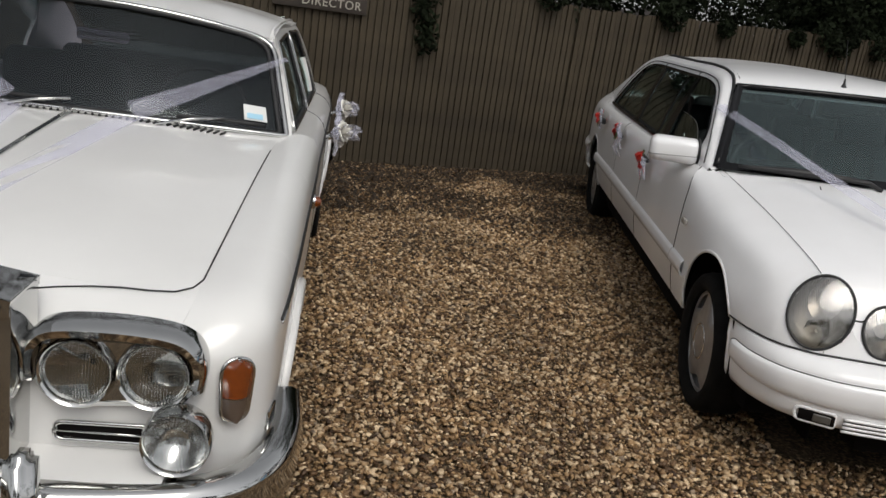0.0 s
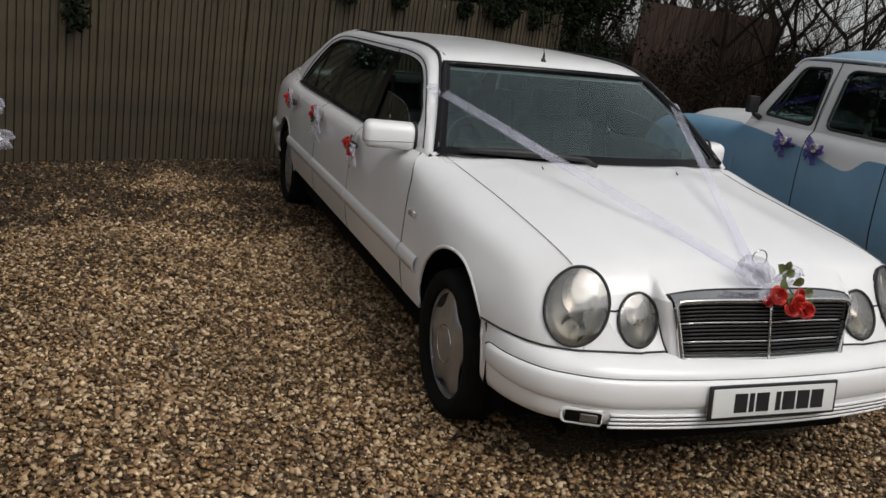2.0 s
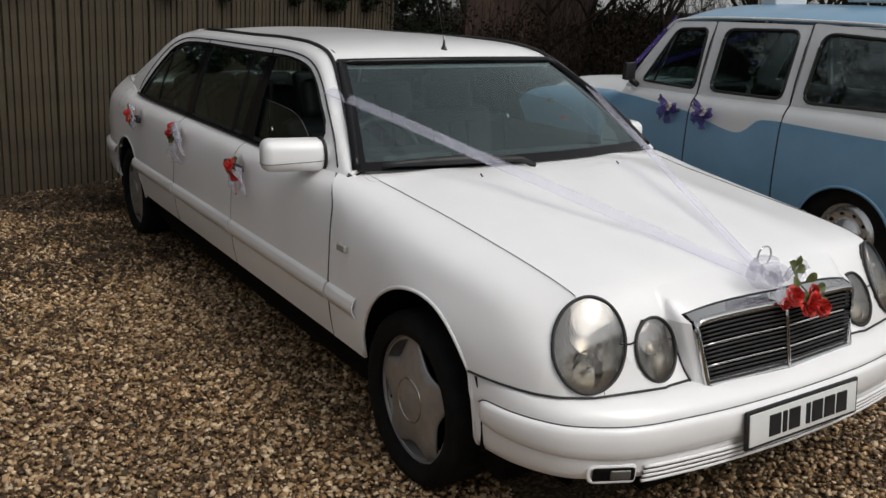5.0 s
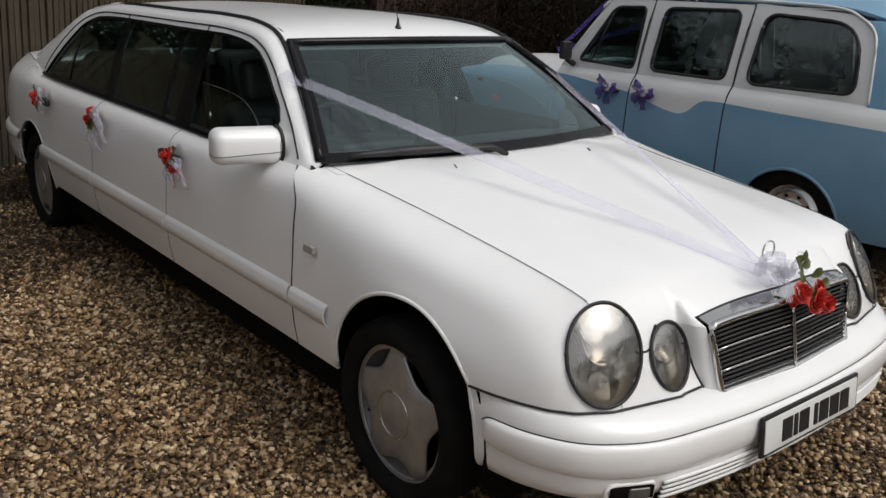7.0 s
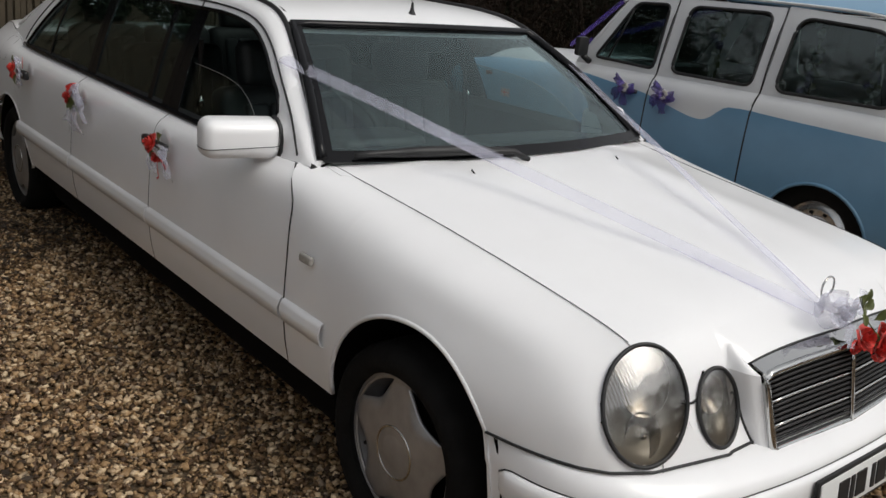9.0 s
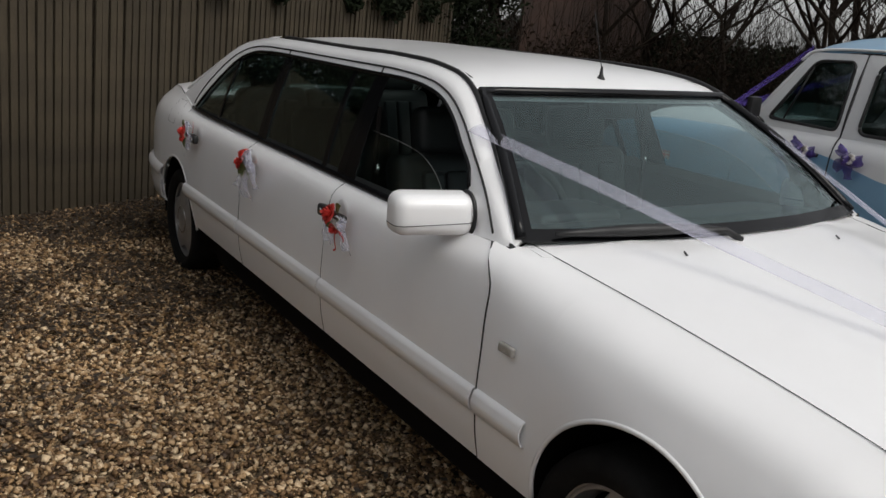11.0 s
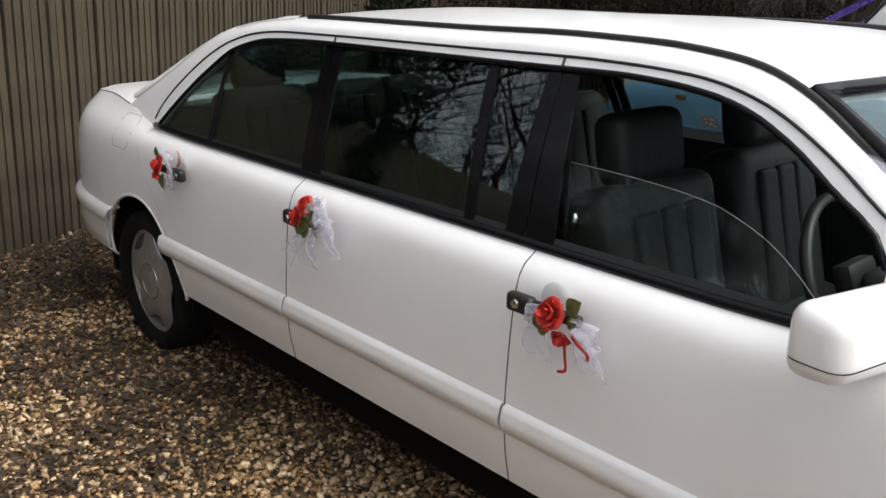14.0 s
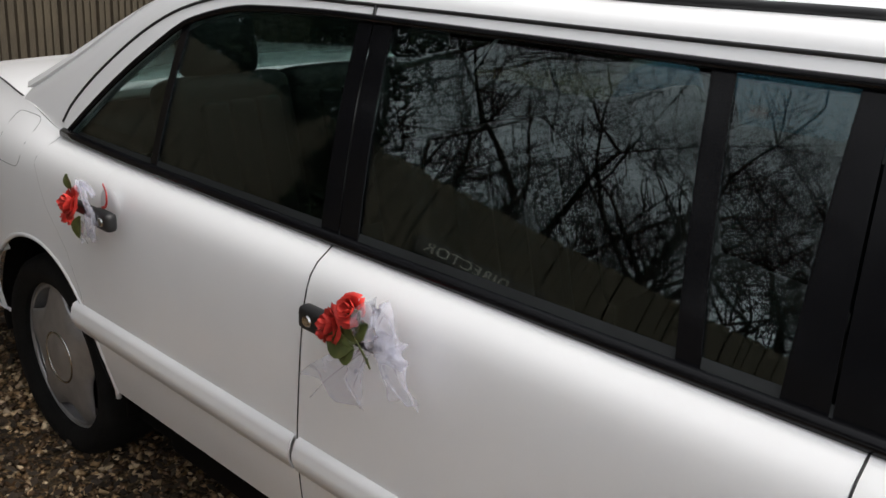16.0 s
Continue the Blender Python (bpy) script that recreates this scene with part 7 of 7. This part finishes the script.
# ---------------------------------------------------------------- sign on the fence


def fence_sign():
    p = FO + FD * -1.98 + FN * 0.045
    ang = math.degrees(math.atan2(FD.y, FD.x))
    m = pose(p.x, p.y, 1.425, 0, 0, ang)
    ob = thing("fence_sign", m, "dark wooden sign with pale capital letters on the fence", "sign")
    box("sign_board", (0.86, 0.02, 0.135), (0, 0, 0), mat("dark_sign_board", (0.035, 0.026, 0.02), 0.7, vary=0.3, scale=9), ob, 0.006)
    cu = bpy.data.curves.new("lettering", "FONT")
    cu.body, cu.size, cu.extrude, cu.align_x, cu.align_y = "DIRECTOR", 0.105, 0.003, "RIGHT", "CENTER"
    cu.space_character = 1.12
    tx = new("lettering_tmp", cu)
    me = bpy.data.meshes.new_from_object(tx.evaluated_get(bpy.context.evaluated_depsgraph_get()))
    bpy.data.objects.remove(tx)
    me.name = "lettering"
    me.transform(pose(0.375, -0.0135, 0.0, 90, 0, 0))
    finish("lettering", me, mat("pale_letter_paint", (0.42, 0.39, 0.34), 0.6), ob, smooth=False)


fence_sign()

# ---------------------------------------------------------------- planting

BARK = mat("dark_bark", (0.021, 0.016, 0.012), 0.9, spec=0.1, vary=0.4, scale=7, bump=0.5, bscale=30)
IVY = mat("dark_ivy_leaf", (0.012, 0.017, 0.008), 0.85, spec=0.12, vary=0.5, scale=5, island=True)
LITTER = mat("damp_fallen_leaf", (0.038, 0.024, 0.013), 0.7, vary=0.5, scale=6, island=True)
DEAD = mat("dead_leaf", (0.022, 0.015, 0.010), 0.9, spec=0.1, vary=0.5, scale=6, island=True)


def leaf_cloud(name, centres, n, size, material, seed, label, category, flat=1.0):
    """Many small leaves scattered through soft clumps."""
    rng = np.random.default_rng(seed)
    c = np.array(centres, float)
    pick = rng.integers(0, len(c), n)
    d = rng.normal(0, 1, (n, 3))
    d /= np.linalg.norm(d, axis=1, keepdims=True)
    pos = c[pick, :3] + d * (c[pick, 3] * rng.random(n) ** 0.45)[:, None] * (1, 1, flat)
    a, b = rng.normal(0, 1, (n, 3)), rng.normal(0, 1, (n, 3))
    a /= np.linalg.norm(a, axis=1, keepdims=True)
    b = np.cross(a, b)
    b /= np.linalg.norm(b, axis=1, keepdims=True) + 1e-9
    s = (size * rng.uniform(0.6, 1.3, n))[:, None]
    v = np.stack([pos - a * s, pos + b * s * 0.5, pos + a * s, pos - b * s * 0.5], 1).reshape(-1, 3)
    me = bpy.data.meshes.new(name)
    me.vertices.add(len(v))
    me.vertices.foreach_set("co", v.ravel())
    me.loops.add(4 * n)
    me.loops.foreach_set("vertex_index", np.arange(4 * n))
    me.polygons.add(n)
    me.polygons.foreach_set("loop_start", np.arange(0, 4 * n, 4))
    me.update(calc_edges=True)
    return tagged(finish(name, me, material, None, smooth=False), label, category, kind="stuff")


def along(s, out, z):
    p = FO + FD * s + FN * out
    return (p.x, p.y, z)


def hedge():
    rng = random.Random(12)
    cs = []
    for k in range(130):
        s = rng.uniform(-0.9, 7.5)
        low = 2.15 if s < 0.3 else 1.92
        cs.append((*along(s, rng.uniform(-1.3, 0.02), low + rng.uniform(0.0, 1.9)), rng.uniform(0.25, 0.5)))
    for k in range(240):
        s = rng.uniform(-0.9, 7)
        low = 2.0 if s < 0.3 else 1.75
        cs.append((*along(s, rng.uniform(-1.0, -0.15), low + rng.uniform(0.0, 1.6)), rng.uniform(0.2, 0.38)))
    for k in range(12):
        s = rng.uniform(-0.9, 5.5)
        cs.append((*along(s, 0.05, (2.02 if s < 0.3 else 1.76) + rng.uniform(-0.05, 0.12)), rng.uniform(0.08, 0.2)))
    for k in range(60):
        s = rng.uniform(5.5, 7.4)
        cs.append((*along(s, rng.uniform(-0.9, 0.1), rng.uniform(0.2, 3.2)), rng.uniform(0.25, 0.5)))
    # Unseen crown added above the fence to shade the boards and gravel
    for k in range(150):
        s = rng.uniform(-0.3, 7)
        cs.append((*along(s, rng.uniform(-2.0, 0.9), rng.uniform(3.2, 5.6)), rng.uniform(0.35, 0.7)))
    leaf_cloud("evergreen_hedge", cs, 190000, 0.034, IVY, 5, "dark evergreen ivy hedge overhanging the fence, plus added unseen shading crown", "hedge")
    tr = [(*along(-0.98 + rng.uniform(-0.12, 0.12), 0.06, z), 0.12) for z in np.linspace(1.18, 2.1, 9)]
    leaf_cloud("ivy_trail", tr, 900, 0.035, IVY, 6, "dark ivy trail hanging down the timber fence", "ivy")


hedge()


def bare_tree(name, at, height, seed, label, spread=0.55, levels=5, thick=0.075):
    rng = random.Random(seed)
    root = thing(name, Matrix.Translation(at), label, "tree", "bare winter trees")
    trunk_v, trunk_f, twig_v, twig_f = [], [], [], []

    def limb(p, d, length, r, level):
        n = 4 if level < 3 else 2
        pts = [p]
        q, dd = p.copy(), d.copy()
        for i in range(n):
            dd = (dd + Vector((rng.uniform(-1, 1), rng.uniform(-1, 1), rng.uniform(-0.5, 0.9))) * 0.16).normalized()
            q = q + dd * length / n
            pts.append(q.copy())
        V, F = (trunk_v, trunk_f) if level < 2 else (twig_v, twig_f)
        k = 6 if level < 2 else 3
        base = len(V)
        for i, c in enumerate(pts):
            rr = r * (1 - 0.55 * i / n)
            u = dd.orthogonal().normalized()
            w = dd.cross(u)
            for j in range(k):
                a = 2 * math.pi * j / k
                V.append(c + u * rr * math.cos(a) + w * rr * math.sin(a))
        for i in range(n):
            for j in range(k):
                F.append((base + i * k + j, base + i * k + (j + 1) % k, base + (i + 1) * k + (j + 1) % k, base + (i + 1) * k + j))
        if level >= levels:
            return
        for b in range(3 if level else 5):
            t = rng.uniform(0.35, 1.0) if b else 1.0
            i = min(n, int(t * n + 0.5))
            az = rng.uniform(0, 6.283)
            side = Vector((math.cos(az), math.sin(az), rng.uniform(-0.1, 0.7)))
            nd = (dd * (1 - spread) + side * spread).normalized()
            limb(pts[i].copy(), nd, length * rng.uniform(0.55, 0.8), max(0.0035, r * 0.5), level + 1)
    limb(Vector((0, 0, -0.1)), Vector((rng.uniform(-0.1, 0.1), rng.uniform(-0.1, 0.1), 1)), height * 0.34, thick, 0)
    raw("trunk", trunk_v, trunk_f, BARK, root)
    raw("crown", twig_v, twig_f, BARK, root)
    return root


TREE_LABEL = "bare winter tree with dark branches behind the yard"
for k, (x, y, h) in enumerate(((8.0, 14.6, 8), (9.8, 13.2, 7), (11.5, 14.5, 9), (13.0, 11.5, 7), (14.5, 13.5, 9), (16.0, 10.0, 8), (10.6, 16.5, 9), (6.2, 14.2, 8), (18.0, 13.0, 9), (13.2, 17.0, 9), (9.0, 15.6, 8), (12.2, 12.6, 7), (15.2, 11.6, 8), (17.0, 12.0, 8), (11.0, 13.4, 6), (7.2, 15.5, 9), (14.0, 15.2, 9))):
    bare_tree("bare_tree", (x, y, 0.1), h, 40 + k, TREE_LABEL)
for k, (x, y, h) in enumerate(((-6.5, 5.0, 8), (-7.5, 8.5, 9), (-6.8, 1.5, 8), (-8.5, 12.0, 9), (-9.5, -2.0, 9), (-5.8, 10.2, 7), (-7.2, 3.3, 7), (-8.0, 6.6, 8), (-6.4, 7.2, 7), (-10, 4, 10))):
    bare_tree("bare_tree", (x, y, 0), h, 70 + k, "bare winter tree at the open edge of the yard", levels=6, thick=0.09)


for k, (s, h) in enumerate(((-1.3, 4.6), (-2.2, 5.4), (-3.1, 4.8), (-4.2, 5.6), (-5.3, 5.0), (-6.6, 5.6), (-7.8, 5.2))):
    bare_tree("bare_tree", along(s, -0.9 - 0.35 * (k % 2), 0.0), h, 170 + k, "bare winter tree behind the timber fence", spread=0.5, levels=6, thick=0.06)
for k, (s, out, h) in enumerate(((-2.6, -2.2, 9), (-3.8, -1.8, 8), (-4.8, -2.6, 9.5), (-5.9, -2.0, 8.5), (-7.0, -2.8, 9.5), (-8.2, -2.2, 9), (-1.6, -2.8, 9.5), (-6.4, -3.6, 10))):
    bare_tree("bare_tree", along(s, out, 0.0), h, 210 + k, "bare winter tree behind the timber fence", spread=0.5, levels=6, thick=0.085)
for k, (x, y, h) in enumerate(((10.5, 1.5, 7), (12.5, 5.5, 8), (9.5, -3.0, 7), (10.4, 7.3, 6.5), (11.8, 9.3, 7.5), (9.4, 5.4, 6))):
    bare_tree("tall_bare_tree", (x, y, 0.1), h, 140 + k, "tall bare winter tree beside the yard", levels=5, thick=0.12)


def undergrowth():
    rng = random.Random(31)
    cs = []
    for k in range(150):
        t = rng.random()
        x, y = 6.2 + 13 * t + rng.uniform(-1, 1), 13.6 - 3.5 * t + rng.uniform(-1, 1.5)
        cs.append((x, y, rng.uniform(0.1, 1.5), rng.uniform(0.3, 0.6)))
    leaf_cloud("undergrowth", cs, 34000, 0.035, DEAD, 8, "brown winter undergrowth and dead leaves beyond the yard", "undergrowth")
    cs = []
    for k in range(170):
        t = rng.random()
        cs.append((11.2 + 7.5 * t + rng.uniform(-0.4, 0.4), 14.6 + 1.2 * t + rng.uniform(-0.6, 0.6), rng.uniform(0.1, 1.75), rng.uniform(0.3, 0.55)))
    leaf_cloud("dark_bramble_bank", cs, 26000, 0.065, IVY, 18, "dark evergreen bramble bank beyond the yard", "brambles")
    # Added low hedge, out of view, darkens the horizon and the side windows
    cs = [(-8 + rng.uniform(-3, 0), rng.uniform(-6, 14), rng.uniform(0.0, 0.45), rng.uniform(0.3, 0.5)) for k in range(120)]
    leaf_cloud("boundary_hedge", cs, 22000, 0.03, IVY, 9, "dark hedge added out of view round the yard to darken reflections", "hedge")
    # Added hedge behind the camera gives the chrome something dark to reflect
    cs = [(rng.uniform(-8, 16), -9 + rng.uniform(-1, 1), rng.uniform(0.2, 6.4), rng.uniform(0.4, 0.9)) for k in range(330)]
    leaf_cloud("boundary_hedge", cs, 62000, 0.09, IVY, 10, "dark hedge added out of view round the yard to darken reflections", "hedge")


undergrowth()


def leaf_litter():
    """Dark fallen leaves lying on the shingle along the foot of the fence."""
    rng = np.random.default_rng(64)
    # Leaf count also stands in for the tree shade near the fence
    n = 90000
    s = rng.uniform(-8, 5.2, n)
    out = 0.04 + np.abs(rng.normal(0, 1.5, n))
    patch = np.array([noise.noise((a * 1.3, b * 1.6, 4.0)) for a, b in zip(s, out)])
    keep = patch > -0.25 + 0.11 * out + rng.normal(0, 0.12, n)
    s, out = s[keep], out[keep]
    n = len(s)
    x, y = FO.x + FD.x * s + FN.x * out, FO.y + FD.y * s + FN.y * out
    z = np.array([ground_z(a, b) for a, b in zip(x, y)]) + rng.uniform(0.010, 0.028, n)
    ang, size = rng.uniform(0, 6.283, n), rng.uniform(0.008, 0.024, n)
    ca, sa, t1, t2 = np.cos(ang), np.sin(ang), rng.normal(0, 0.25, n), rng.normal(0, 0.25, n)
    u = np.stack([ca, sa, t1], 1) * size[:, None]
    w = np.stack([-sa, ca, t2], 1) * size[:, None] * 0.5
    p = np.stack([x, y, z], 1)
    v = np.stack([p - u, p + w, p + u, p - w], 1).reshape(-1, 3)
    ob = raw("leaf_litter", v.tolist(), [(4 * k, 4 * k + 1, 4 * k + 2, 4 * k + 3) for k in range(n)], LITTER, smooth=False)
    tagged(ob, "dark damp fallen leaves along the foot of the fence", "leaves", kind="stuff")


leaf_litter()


def thicket():
    """Thin upright winter stems between the trees."""
    rng = np.random.default_rng(91)
    n = 2600
    t = rng.random(n)
    x, y = 6.5 + 14 * t + rng.normal(0, 1.2, n), 14.8 - 3.2 * t + rng.normal(0, 1.3, n)
    v, f = [], []
    for k in range(n):
        p = np.array((x[k], y[k], 0.0))
        d = np.array((rng.normal(0, 0.22), rng.normal(0, 0.22), 1.0))
        h, r = rng.uniform(1.2, 3.8), rng.uniform(0.004, 0.012)
        b = len(v)
        for i in range(5):
            q = p + d * h * i / 4
            rr = r * (1 - 0.2 * i)
            v += [q + (rr, 0, 0), q + (-0.5 * rr, 0.87 * rr, 0), q + (-0.5 * rr, -0.87 * rr, 0)]
            d = d + np.array((rng.normal(0, 0.12), rng.normal(0, 0.12), 0))
        for i in range(4):
            for j in range(3):
                f.append((b + 3 * i + j, b + 3 * i + (j + 1) % 3, b + 3 * i + 3 + (j + 1) % 3, b + 3 * i + 3 + j))
    tagged(raw("thicket", v, f, BARK), "thicket of thin bare winter stems behind the cab", "thicket", kind="stuff")


thicket()


def brown_screen():
    """A dark brown boarded screen behind the cars."""
    a, b = Vector((7.7, 12.9, 0)), Vector((11.6, 14.4, 0))
    root = thing("boarded_screen", Matrix.Translation((0, 0, 0)), "dark rusty brown boarded screen among the trees", "screen")
    m = mat("rusty_brown_board", (0.034, 0.017, 0.011), 0.85, vary=0.5, scale=3, bump=0.3, bscale=12)
    d = (b - a).normalized()
    ang = math.degrees(math.atan2(d.y, d.x))
    n = 19
    for k in range(n):
        p = a + (b - a) * (k + 0.5) / n
        h = 2.35 + 0.15 * k / n
        box("screen_board", (0.205, 0.03, h), (p.x, p.y, h / 2 - 0.02), m, root, 0.004, "", (0, 0, ang), 1)


brown_screen()


def far_woods():
    rng = random.Random(77)
    v, f = [], []
    n = 220
    for k in range(n):
        a = 2 * math.pi * k / n
        r = 62 + rng.uniform(-4, 4)
        h = 2.6 + 0.9 * noise.noise((math.cos(a) * 5, math.sin(a) * 5, 0)) + rng.uniform(-0.7, 0.7)
        for z, dr in ((-1, 0), (h * 0.6, 0.5), (h, 3)):
            v.append(((r + dr) * math.cos(a), 5 + (r + dr) * math.sin(a), z))
    for k in range(n):
        for j in range(2):
            q, w = k * 3 + j, ((k + 1) % n) * 3 + j
            f.append((q, w, w + 1, q + 1))
    ob = raw("far_woods", v, f, mat("far_winter_wood", (0.024, 0.020, 0.018), 0.95, vary=0.5, scale=0.6))
    tagged(ob, "grey brown winter woodland on the skyline", "woods", kind="stuff")
    for k in range(14):
        a = radians(rng.uniform(10, 75))
        bare_tree("bare_tree", (5 + 26 * math.cos(a) + rng.uniform(-4, 4), 5 + 26 * math.sin(a) + rng.uniform(-4, 4), 0), rng.uniform(9, 13), 100 + k, "bare winter tree standing beyond the yard", levels=5, thick=0.16)


far_woods()
